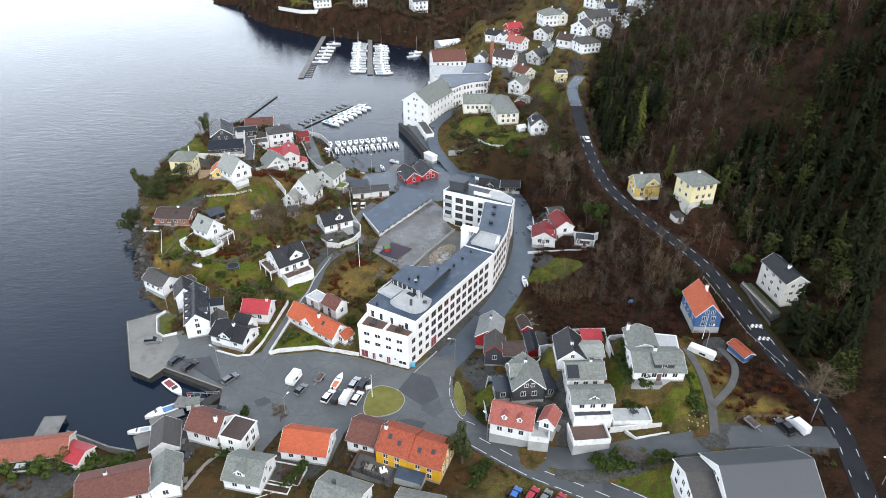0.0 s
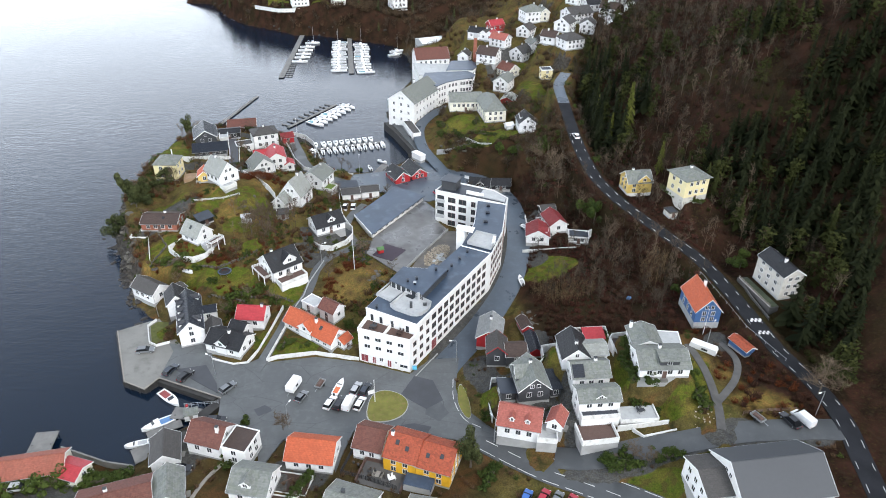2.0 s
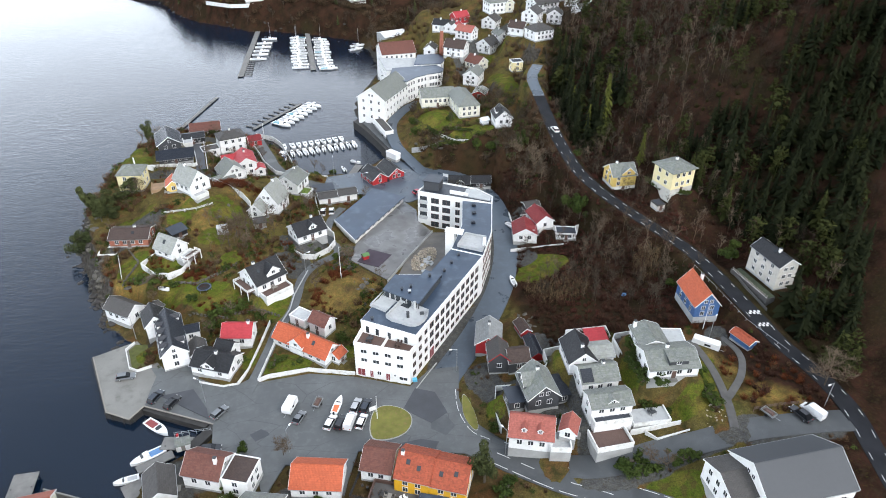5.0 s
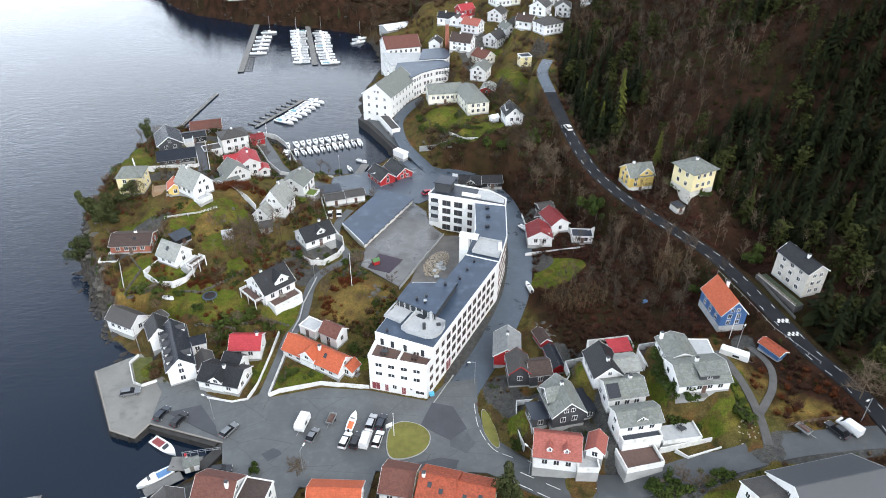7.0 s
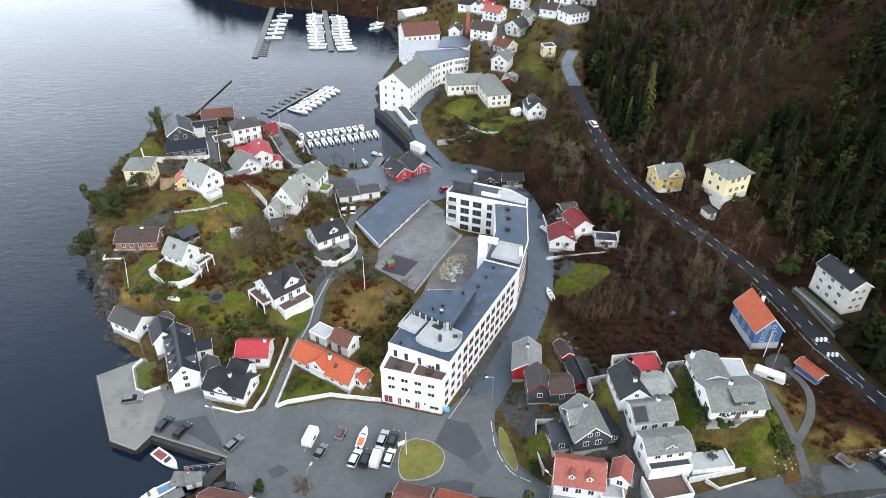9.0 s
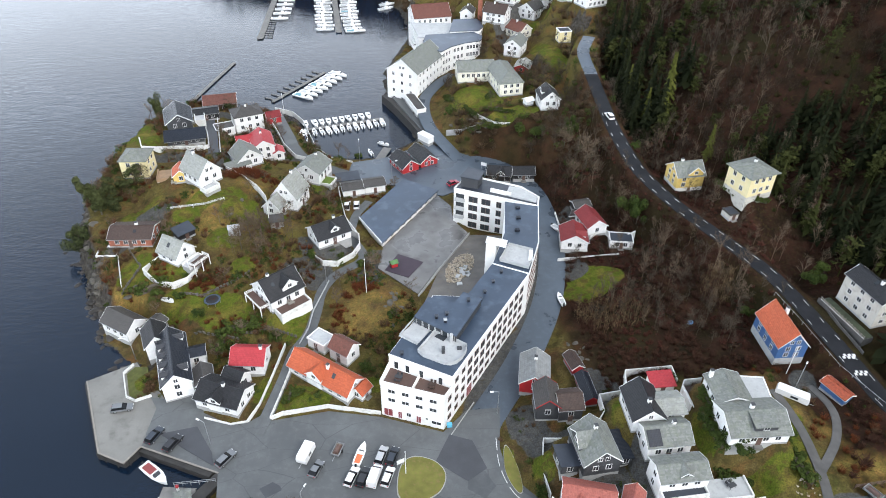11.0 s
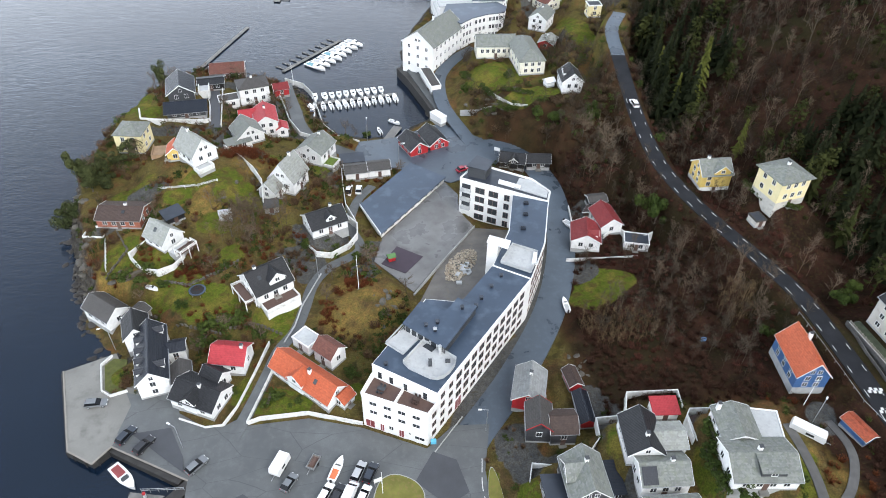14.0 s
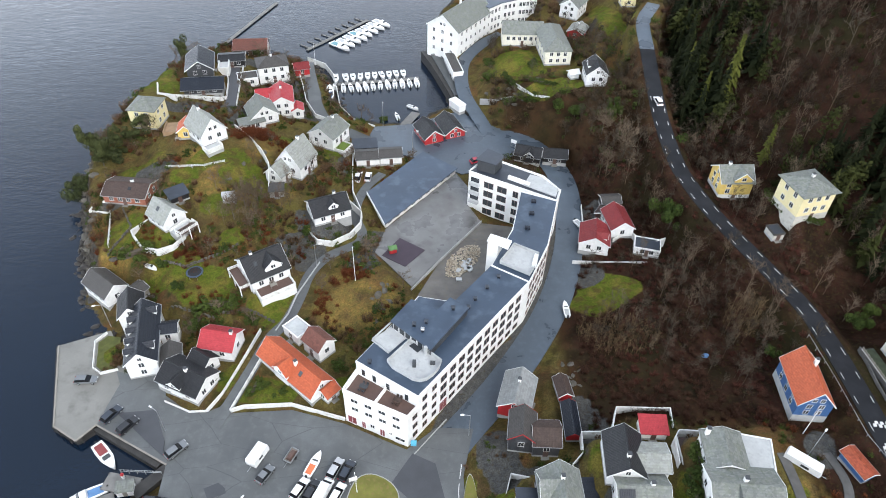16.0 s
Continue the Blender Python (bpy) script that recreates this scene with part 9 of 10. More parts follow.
_p = _b & (_r.uniform(0, 1, _x.shape) < 0.3)
_b = _b & ~_p
_low = _b & (_y < 245 + _r.uniform(-25, 25, _x.shape))
_b = _b & ~_low
_p = _p & (_y > 225)
strewn("bare_wood", "leafless birch and oak wood on the upper mountain side", FINEBARES + TALLBARES, _x[_b], _y[_b], _z[_b], _r.uniform(5.5, 11.5, _b.sum()), M_TWIG, "wood", 3, (0.9, 1.4))
strewn("bare_wood", "dark leafless wood at the foot of the mountain", FINEBARES, _x[_low], _y[_low], _z[_low], _r.uniform(5.5, 11.5, _low.sum()), M_TWIGDARK, "wood", 34, (0.9, 1.4))
strewn("bare_wood", "pale leafless birches on the mountain side", FINEBARES, _x[_p], _y[_p], _z[_p], _r.uniform(6, 12, _p.sum()), M_TWIGPALE, "wood", 33, (0.8, 1.2))
_x, _y, _r = spread_over(70, 230, 60, 330, 3.1, 4)
_d = _x - np.interp(_y, FOOT_Y, FOOT_X)
_x, _y, _z = planted(_x, _y, (_d > -4) & (_d < 75) & (_x < 34 + 0.73 * _y) & clear_of(_x, _y, 2.0, 0.6))
_k = value_noise(_x, _y, 17, 66) > 0.58
strewn("undergrowth", "brown leafless undergrowth below the wood", BUSHES, _x[~_k], _y[~_k], _z[~_k], _r.uniform(0.8, 2.6, (~_k).sum()), M_TWIGRED, "undergrowth", 5)
strewn("undergrowth", "dull green juniper and bramble below the wood", BUSHES, _x[_k], _y[_k], _z[_k], _r.uniform(0.8, 2.2, _k.sum()), M_OLIVE, "undergrowth", 67)

# the hollow between the street and the hillside road
_x, _y, _r = spread_over(56, 104, 138, 236, 3.3, 6)
_d = np.interp(_y, FOOT_Y, FOOT_X) - _x
_n = value_noise(_x, _y, 16, 31)
_x, _y, _z = planted(_x, _y, (_d > -2) & (_n > 0.30) & ~((_x < 66) & (_y < 160)) & ~((_x > 66) & (_y < 160) & (_n < 0.55)) & clear_of(_x, _y, 3.0, 1.4))
strewn("bare_copse", "thin leafless trees in the damp hollow", FINEBARES, _x, _y, _z, _r.uniform(3.5, 8.5, _x.shape), M_TWIG, "copse", 7, (0.8, 1.2))
_x, _y, _r = spread_over(54, 106, 138, 236, 1.8, 8)
_n = value_noise(_x, _y, 9, 32)
_x, _y, _z = planted(_x, _y, (_n > 0.16) & clear_of(_x, _y, 1.4, 0.7))
_k = (value_noise(_x, _y, 13, 61) + _r.uniform(-0.2, 0.2, _x.shape) > 0.55) & (_x > 62)
strewn("rust_scrub", "rust-red bracken and bramble patches in the hollow", BUSHES, _x[_k], _y[_k], _z[_k], _r.uniform(0.5, 1.4, _k.sum()), M_BRACKEN, "scrub", 62, (1.0, 1.6))
strewn("brown_scrub", "russet scrub and brambles in the hollow", BUSHES, _x[~_k], _y[~_k], _z[~_k], _r.uniform(0.6, 1.9, (~_k).sum()), M_TWIGRED, "scrub", 9, (0.9, 1.4))

_x, _y, _r = spread_over(50, 74, 152, 176, 1.0, 51)
_x, _y, _z = planted(_x, _y, (np.hypot((_x - 61.5) / 9.0, (_y - 162.5) / 6.5) + 0.35 * value_noise(_x, _y, 4, 52) < 1.1) & clear_of(_x, _y, 1.0, 1.0, False))
strewn("bare_thicket", "tan leafless thicket of young stems below the lawn", STEMS, _x, _y, _z, _r.uniform(2.6, 5.2, _x.shape), M_TWIGTAN, "thicket", 53, (0.8, 1.2))
_x, _y, _r = spread_over(84, 94, 158, 170, 1.2, 54)
_x, _y, _z = planted(_x, _y, (np.hypot((_x - 88.5) / 4.0, (_y - 164.0) / 5.0) < 1.0) & clear_of(_x, _y, 1.0, 1.0, False))
strewn("bare_thicket", "tan young stems beside the blue house", STEMS, _x, _y, _z, _r.uniform(4.0, 7.0, _x.shape), M_TWIGTAN, "thicket", 55, (0.8, 1.2))

_x, _y, _r = spread_over(66, 130, 140, 236, 6.4, 63)
_x, _y, _z = planted(_x, _y, ~((_x < 92) & (_y < 158)) & clear_of(_x, _y, 3.0, 2.0))
strewn("pale_trees", "pale slender bare trees beside the hillside road", FINEBARES, _x, _y, _z, _r.uniform(6, 12, _x.shape), M_TWIGPALE, "trees", 64, (0.7, 1.1))

# the slope above the yard and round the mill gardens
_x, _y, _r = spread_over(36, 92, 222, 300, 1.85, 10)
_x, _y, _z = planted(_x, _y, (value_noise(_x, _y, 10, 33) > 0.2) & ~((_x > 49) & (_x < 64) & (_y < 236)) & clear_of(_x, _y, 1.4, 0.8))
_big = _r.uniform(0, 1, _x.shape) > 0.62
strewn("bare_copse", "leafless trees on the slope above the yard", FINEBARES + STEMS, _x[_big], _y[_big], _z[_big], _r.uniform(3, 8, _big.sum()), M_TWIG, "copse", 11, (1.0, 1.5))
_g = ~_big & (_r.uniform(0, 1, _x.shape) > 0.66)
strewn("green_scrub", "dark evergreen bushes on the slope above the yard", [leaf_mass(95, 150), leaf_mass(96, 150)], _x[_g], _y[_g], _z[_g] + 0.4, _r.uniform(1.0, 3.0, _g.sum()), M_HEDGE, "scrub", 70)
_q = ~_big & ~_g
strewn("brown_scrub", "brown scrub on the slope above the yard", BUSHES, _x[_q], _y[_q], _z[_q], _r.uniform(1.0, 2.8, _q.sum()), M_TWIGDULL, "scrub", 12, (1.0, 1.5))

# peninsula scrub
_x, _y, _r = spread_over(-88, 14, 150, 312, 1.5, 13)
_x, _y, _z = planted(_x, _y, (value_noise(_x, _y, 8, 34) + 0.3 * value_noise(_x, _y, 3, 35) > 0.50) & (np.hypot((_x - 1.5) / 7, (_y - 171) / 9) > 0.9) & clear_of(_x, _y, 1.2, 0.8), 3.5)
_u = _r.uniform(0, 1, _x.shape)
for _lo, _hi, _m, _l, _h in ((0.0, 0.32, M_TWIGBROWN, "russet bushes between the peninsula gardens", (0.8, 2.4)), (0.32, 0.40, M_RUSTBUSH, "rust-leaved beech bushes on the peninsula", (0.8, 1.8)), (0.40, 0.58, M_STRAW, "tufts of dead grass on the peninsula", (0.4, 0.9)), (0.58, 0.92, M_HEDGE, "low evergreen bushes on the peninsula", (0.9, 2.6))):
    _k = (_u >= _lo) & (_u < _hi)
    strewn("garden_scrub", _l, BUSHES if _m is not M_HEDGE else [leaf_mass(90, 90, 1.0, 0.11), leaf_mass(91, 90, 1.0, 0.11)], _x[_k], _y[_k], _z[_k] + (0.3 if _m is M_HEDGE else 0.0), _r.uniform(*_h, _k.sum()), _m, "scrub", 14)
_k = _u > 0.95
_cx, _cy, _cr = spread_over(-42, -16, 182, 214, 2.6, 41)
_cx, _cy, _cz = planted(_cx, _cy, (np.hypot((_cx + 28) / 9, (_cy - 199) / 14) < 1.1) & clear_of(_cx, _cy, 1.2, 1.0))
strewn("bare_copse", "dense leafless thicket in the middle of the peninsula", FINEBARES, _cx, _cy, _cz, _cr.uniform(4, 8.5, _cx.shape), M_TWIGPALE, "copse", 42, (0.8, 1.2))
strewn("bare_copse", "leafless garden trees on the peninsula", BARES, _x[_k], _y[_k], _z[_k], _r.uniform(3.5, 7.5, _k.sum()), M_TWIGPALE, "copse", 15, (1.0, 1.4))

_x, _y, _r = spread_over(-41, -25, 216, 232, 1.1, 81)
_x, _y, _z = planted(_x, _y, (np.hypot((_x + 33.0) / 6.5, (_y - 224.4) / 4.2) < 1.0) & clear_of(_x, _y, 1.0, 0.8))
strewn("beech_hedge", "rust-leaved beech hedge on the bank below the villa", BUSHES, _x, _y, _z, _r.uniform(1.0, 2.0, _x.shape), M_RUSTBUSH, "hedge", 82, (1.1, 1.6))

# gardens east and the near shore
_x, _y, _r = spread_over(28, 106, 84, 140, 2.0, 16)
_x, _y, _z = planted(_x, _y, (value_noise(_x, _y, 8, 35) > 0.45) & clear_of(_x, _y, 1.2, 0.9))
_u = _r.uniform(0, 1, _x.shape)
strewn("garden_scrub", "evergreen garden bushes between the houses", [leaf_mass(92, 140), leaf_mass(93, 140)], _x[_u < 0.45], _y[_u < 0.45], _z[_u < 0.45] + 0.3, _r.uniform(0.6, 1.7, (_u < 0.45).sum()), M_HEDGE, "bushes", 17)
strewn("garden_scrub", "russet garden scrub between the houses", BUSHES, _x[_u >= 0.45], _y[_u >= 0.45], _z[_u >= 0.45], _r.uniform(0.5, 1.6, (_u >= 0.45).sum()), M_TWIGBROWN, "scrub", 18)
_x, _y, _r = spread_over(-75, 30, 84, 116, 2.3, 19)
_x, _y, _z = planted(_x, _y, (value_noise(_x, _y, 8, 36) > 0.5) & clear_of(_x, _y, 1.2, 0.9), 3.5)
strewn("garden_scrub", "brown garden scrub by the near shore", BUSHES, _x, _y, _z, _r.uniform(0.5, 1.5, _x.shape), M_TWIGBROWN, "scrub", 20)

_x, _y, _r = spread_over(86, 108, 106, 142, 1.7, 71)
_x, _y, _z = planted(_x, _y, (value_noise(_x, _y, 7, 72) > 0.38) & clear_of(_x, _y, 1.4, 0.9))
_u = _r.uniform(0, 1, _x.shape)
strewn("rust_scrub", "rust-brown scrub between the track and the hillside road", BUSHES, _x[_u < 0.45], _y[_u < 0.45], _z[_u < 0.45], _r.uniform(0.6, 1.8, (_u < 0.45).sum()), M_RUSTBUSH, "scrub", 73)
strewn("brown_scrub", "brown scrub between the track and the hillside road", BUSHES, _x[_u > 0.45], _y[_u > 0.45], _z[_u > 0.45], _r.uniform(0.8, 2.4, (_u > 0.45).sum()), M_TWIGRED, "scrub", 74)

# far shore and village trees
_x, _y, _r = spread_over(-110, 110, 405, 540, 4.0, 22)
_x, _y, _z = planted(_x, _y, clear_of(_x, _y, 3.0, 2.0), 1.0)
_u = _r.uniform(0, 1, _x.shape)
strewn("far_scrub", "brown scrub on the cliffs of the far shore", BUSHES, _x[_u < 0.6], _y[_u < 0.6], _z[_u < 0.6], _r.uniform(2.0, 4.6, (_u < 0.6).sum()), M_TWIGDULL, "scrub", 23, (1.1, 1.7))
strewn("far_trees", "leafless trees on the far shore", BARES, _x[(_u >= 0.6) & (_u < 0.92)], _y[(_u >= 0.6) & (_u < 0.92)], _z[(_u >= 0.6) & (_u < 0.92)], _r.uniform(4, 9, ((_u >= 0.6) & (_u < 0.92)).sum()), M_TWIG, "trees", 24, (1.0, 1.5))
strewn("far_spruces", "scattered spruces on the far shore", SPRUCES, _x[_u >= 0.92], _y[_u >= 0.92], _z[_u >= 0.92], _r.uniform(5, 11, (_u >= 0.92).sum()), M_PINE, "trees", 25, (1.0, 1.5))
_x, _y, _r = spread_over(36, 130, 290, 405, 2.8, 26)
_x, _y, _z = planted(_x, _y, (value_noise(_x, _y, 9, 37) > 0.45) & clear_of(_x, _y, 2.0, 1.5), 3.0)
_u = _r.uniform(0, 1, _x.shape)
strewn("village_scrub", "brown scrub between the village houses", BUSHES, _x[_u < 0.7], _y[_u < 0.7], _z[_u < 0.7], _r.uniform(1.2, 3.0, (_u < 0.7).sum()), M_TWIGBROWN, "scrub", 27)
strewn("village_trees", "leafless trees between the village houses", BARES, _x[_u >= 0.7], _y[_u >= 0.7], _z[_u >= 0.7], _r.uniform(3, 7, (_u >= 0.7).sum()), M_TWIG, "trees", 28, (1.0, 1.5))


def tree(name, label, x, y, high, wide, kind, lift=0.35, seed=0):
    """A single tree with its own trunk and crown."""
    t = thing(name, label, "tree", x, y, ground_at(x, y), seed * 47.0)
    rng = np.random.default_rng(seed)
    if kind == "bare":
        v, f = bare_tree(200 + seed, 0.40, 1000, 16, 0.8)
        part("trunk", rods(high * 0.017, ((0, 0, -0.4), (0, 0, high * 0.3))), M_BARK, t)
        ob = new("crown", mesh_from("crown", v * (wide, wide, high), f, M_TWIGPALE))
    elif kind == "spruce":
        v, f = joined([spruce(300 + seed + 7 * k) for k in range(3)])
        part("trunk", rods(high * 0.014, ((0, 0, -0.4), (0, 0, high * 0.25))), M_BARK, t)
        ob = new("crown", mesh_from("crown", v * (wide * 2.2, wide * 2.2, high), f, M_YELLOWGREEN))
    else:
        bm = bmesh.new()
        rod(bm, (0, 0, -0.4), (0.1, 0, high * 0.7), high * 0.028, 7, high * 0.01)
        for i in range(5):
            a = i * 1.9 + rng.uniform(0, 0.6)
            k = rng.uniform(0.35, 0.65)
            rod(bm, (0.1 * k, 0, high * k), (math.cos(a) * wide * 0.3, math.sin(a) * wide * 0.3, high * (k + 0.15)), high * 0.011, 5, high * 0.004)
        part("trunk", bm, M_BARK, t)
        v, f = leaf_mass(400 + seed, 3400, 1.0, 0.034) if high > 4.5 else leaf_mass(400 + seed, 900, 1.0, 0.06)
        ob = new("crown", mesh_from("crown", v * (wide, wide, high * (1 - lift) * 1.0) + (0, 0, high * (lift + (1 - lift) * 0.5)), f, M_PINE if kind == "pine" else M_HEDGE))
    ob.parent = t
    return t


for _i, _a in enumerate(((-74.2, 216.2, 11.5, 7.0), (-72.6, 213.4, 7.6, 5.0), (-78.2, 207.6, 9.4, 6.8), (-76.0, 204.6, 4.6, 4.6), (-72.4, 221.6, 6.0, 5.2), (-70.4, 216.0, 4.6, 5.0), (-66.0, 227.6, 5.6, 6.4), (-69.8, 224.6, 4.2, 4.6), (-71.0, 279.0, 8.6, 5.2), (-48.0, 289.0, 4.0, 3.4))):
    tree("pine", "dark green pine above the rocky shore" if _i < 6 else "dark green pine among the gardens", *_a, "pine", 0.15, _i)
for _i, _a in enumerate(((28.6, 103.2, 10.5, 5.6), (-22.4, 120.0, 3.0, 3.0), (92.0, 156.0, 3.4, 3.6), (113.0, 161.6, 5.2, 5.6), (80.6, 199.0, 9.6, 6.2), (49.4, 274.0, 3.2, 3.6), (0.2, 257.0, 3.0, 3.4), (-2.6, 258.0, 2.6, 3.2), (33.4, 116.6, 2.8, 2.6))):
    tree("evergreen_tree", "round dark evergreen tree" if _i else "tall grey-green pine beside the yellow row house", *_a, "pine" if _i == 0 else "leafy", 0.08, 20 + _i)
for _i, _a in enumerate(((-13.2, 117.2, 5.6, 7.0), (108.6, 111.0, 9.0, 15.0), (-29.0, 196.0, 9.0, 9.0), (-31.0, 192.0, 8.0, 8.0), (-26.6, 199.0, 8.6, 8.0), (66.4, 232.0, 8.0, 8.0), (92.6, 160.0, 7.0, 7.0), (-6.0, 172.0, 6.0, 5.0), (-5.4, 180.4, 5.0, 5.0), (-34.0, 160.0, 5.0, 5.0), (-10.4, 219.0, 5.0, 4.0), (63.0, 100.0, 4.6, 6.0))):
    tree("bare_tree", "leafless grey-brown tree with fine twigs", *_a, "bare", 0.3, 40 + _i)
for _i, _a in enumerate(((103.6, 245.0, 21.0, 8.0), (98.0, 246.0, 12.0, 5.0), (97.0, 262.0, 14.0, 5.4), (108.0, 218.0, 12.0, 5.0))):
    tree("spruce", "tall yellow-green spruce at the edge of the wood", *_a, "spruce", 0.1, 60 + _i)


def hedge(name, label, x, y, rz, length, wide, high, seed):
    h = thing(name, label, "hedge", x, y, ground_at(x, y), rz)
    parts_v = [(v * (wide * 1.3, wide * 1.3, high * 1.15) + (length * (k - 0.5), 0, high * 0.5), f) for k in np.linspace(0.05, 0.95, max(2, int(length / wide * 1.3))) for v, f in (leaf_mass(seed + int(k * 100), 760, 1.0, 0.07),)]
    v, f = joined(parts_v)
    ob = new("foliage", mesh_from("foliage", v, f, M_HEDGE))
    ob.parent = h
    part("woody_core", boxed(-length / 2, length / 2, -wide * 0.15, wide * 0.15, -0.3, high * 0.5), M_BARK, h)


for _i, _a in enumerate(((60.4, 98.4, 0, 6.0, 2.4, 1.8), (69.8, 98.8, 10, 4.0, 2.2, 1.6), (-50.0, 105.4, 165, 9.0, 2.4, 1.8), (-62.4, 104.6, 10, 12.0, 4.4, 3.4), (-49.0, 105.2, 10, 7.0, 3.4, 2.6), (-44.4, 103.0, 15, 7.0, 2.0, 1.6), (80.8, 113.0, 100, 10.0, 2.4, 1.6), (66.6, 119.6, 95, 8.0, 2.0, 1.4), (-13.0, 191.6, 30, 0.1, 2.0, 1.4), (1.4, 190.6, 50, 5.0, 2.2, 1.6), (32.4, 99.8, 60, 5.0, 2.4, 1.8), (-16.4, 146.6, 80, 3.0, 1.8, 1.2), (41.4, 268.0, 110, 9.0, 1.8, 1.5), (52.0, 264.0, -20, 12.0, 1.6, 1.3), (-7.2, 100.6, 60, 7.0, 1.8, 1.2), (102.2, 193.9, -68, 7.6, 1.4, 1.3), (106.9, 188.4, -29, 7.6, 1.4, 1.3), (-52.0, 180.0, 30, 6.0, 3.0, 2.4), (-29.0, 167.0, 10, 8.0, 3.0, 2.0), (-33.0, 163.0, 80, 4.0, 2.6, 2.2), (59.5, 101.2, 5, 5.0, 2.6, 1.6), (70.0, 117.0, 85, 7.0, 2.4, 1.6), (69.0, 126.0, 95, 6.0, 2.4, 1.6))):
    hedge("hedge", "clipped dark evergreen hedge" if _i % 2 else "dark overgrown evergreen hedge", *_a, 500 + _i * 7)

# rocks along the shore
def boulder(seed):
    rng = np.random.default_rng(seed)
    bm = bmesh.new()
    bmesh.ops.create_icosphere(bm, subdivisions=2, radius=0.5)
    v = np.array([tuple(q.co) for q in bm.verts])
    f = np.array([[q.index for q in t.verts] for t in bm.faces])
    bm.free()
    for _ in range(7):
        d = rng.normal(size=3)
        d = d / np.linalg.norm(d)
        k = v @ d
        v = v - np.outer(np.maximum(k - rng.uniform(0.2, 0.38), 0), d)
    return v * (1.0, rng.uniform(0.6, 0.9), rng.uniform(0.5, 0.8)), f


_rng = np.random.default_rng(5)
_px, _py = [], []
for (_x0, _y0), (_x1, _y1) in zip(COAST[15:36], COAST[16:37]):
    _n = int(math.hypot(_x1 - _x0, _y1 - _y0) * 1.3)
    _k = _rng.uniform(0, 1, _n)
    _px.append(_x0 + (_x1 - _x0) * _k + _rng.normal(0, 1.3, _n)), _py.append(_y0 + (_y1 - _y0) * _k + _rng.normal(0, 1.3, _n))
for (_x0, _y0), (_x1, _y1) in zip(COAST[46:57], COAST[47:58]):
    _n = int(math.hypot(_x1 - _x0, _y1 - _y0) * 0.25)
    _k = _rng.uniform(0, 1, _n)
    _px.append(_x0 + (_x1 - _x0) * _k + _rng.normal(0, 1.8, _n)), _py.append(_y0 + (_y1 - _y0) * _k + _rng.normal(0, 1.8, _n))
_px, _py = np.concatenate(_px), np.concatenate(_py)
strewn("shore_rocks", "dark broken rocks along the waterline", [boulder(i) for i in range(6)], _px, _py, np.maximum(heights(_px, _py)[0], -0.4), _rng.uniform(0.8, 3.2, _px.shape), M_ROCK, "rocks", 29)

# rubble heap in the lower yard
_rng = np.random.default_rng(9)
_n = 620
_a, _q = _rng.uniform(0, 6.283, _n), np.sqrt(_rng.uniform(0, 1, _n))
_px, _py = 26.8 + np.cos(_a) * _q * 3.6 + np.sin(_a) * _q * 2.8, 187.2 + np.sin(_a) * _q * 6.2
strewn("rubble", "flat heap of pale broken stone in the lower yard", [boulder(i) for i in range(6)], _px, _py, 3.75 + 0.25 * (1 - _q), _rng.uniform(0.25, 0.9, _n), M_RUBBLE, "rubble", 65)

# rock outcrops on the knoll and the peninsula slopes
_rng = np.random.default_rng(15)
_px, _py = [], []
for _cx, _cy, _sx, _sy, _n in ((7.0, 173.0, 1.6, 3.6, 16), (-70.0, 186.0, 3.0, 9.0, 50), (-62.0, 178.0, 3.0, 4.0, 22), (-78.0, 212.0, 2.5, 12.0, 60), (-30.0, 212.0, 4.0, 5.0, 14), (46.0, 262.0, 6.0, 3.0, 24), (50.0, 150.0, 1.6, 3.0, 14)):
    _px.append(_rng.normal(_cx, _sx, _n)), _py.append(_rng.normal(_cy, _sy, _n))
_px, _py = np.concatenate(_px), np.concatenate(_py)
_k = clear_of(_px, _py, 1.0, 0.6, False)
_px, _py = _px[_k], _py[_k]
strewn("outcrops", "weathered grey-brown rock outcrops with moss", [boulder(i) for i in range(6, 12)], _px, _py, heights(_px, _py)[0] - 0.3, _rng.uniform(0.7, 2.2, _px.shape), M_STONE, "rocks", 16, (1.2, 2.0))

_px, _py = _rng.normal(80.6, 1.1, 30), _rng.normal(107.6, 1.2, 30)
strewn("rubble", "heap of pale broken stones above the side road", [boulder(i) for i in range(4)], _px, _py, heights(_px, _py)[0], _rng.uniform(0.3, 0.8, 30), M_RUBBLE, "rubble", 18)

# rust-leaved bushes on the knoll and along the hill paths
_px, _py = [], []
for _cx, _cy, _sx, _sy, _n in ((0.5, 178.0, 2.6, 1.6, 40), (-4.5, 168.0, 1.6, 4.0, 30), (-38.0, 181.0, 3.0, 2.2, 46), (-29.0, 224.0, 5.0, 2.0, 50), (-50.0, 187.0, 1.6, 2.0, 14), (-24.0, 185.0, 2.0, 5.0, 30), (-33.0, 168.0, 2.0, 1.6, 16), (2.0, 226.5, 6.0, 1.6, 30)):
    _px.append(_rng.normal(_cx, _sx, _n)), _py.append(_rng.normal(_cy, _sy, _n))
_px, _py = np.concatenate(_px), np.concatenate(_py)
_k = clear_of(_px, _py, 0.8, 0.5, False)
_px, _py = _px[_k], _py[_k]
strewn("rust_bushes", "rust-red leaved bushes on the knoll and hill paths", BUSHES, _px, _py, heights(_px, _py)[0], _rng.uniform(0.6, 1.5, _px.shape), M_RUSTBUSH, "bushes", 17, (1.0, 1.5))


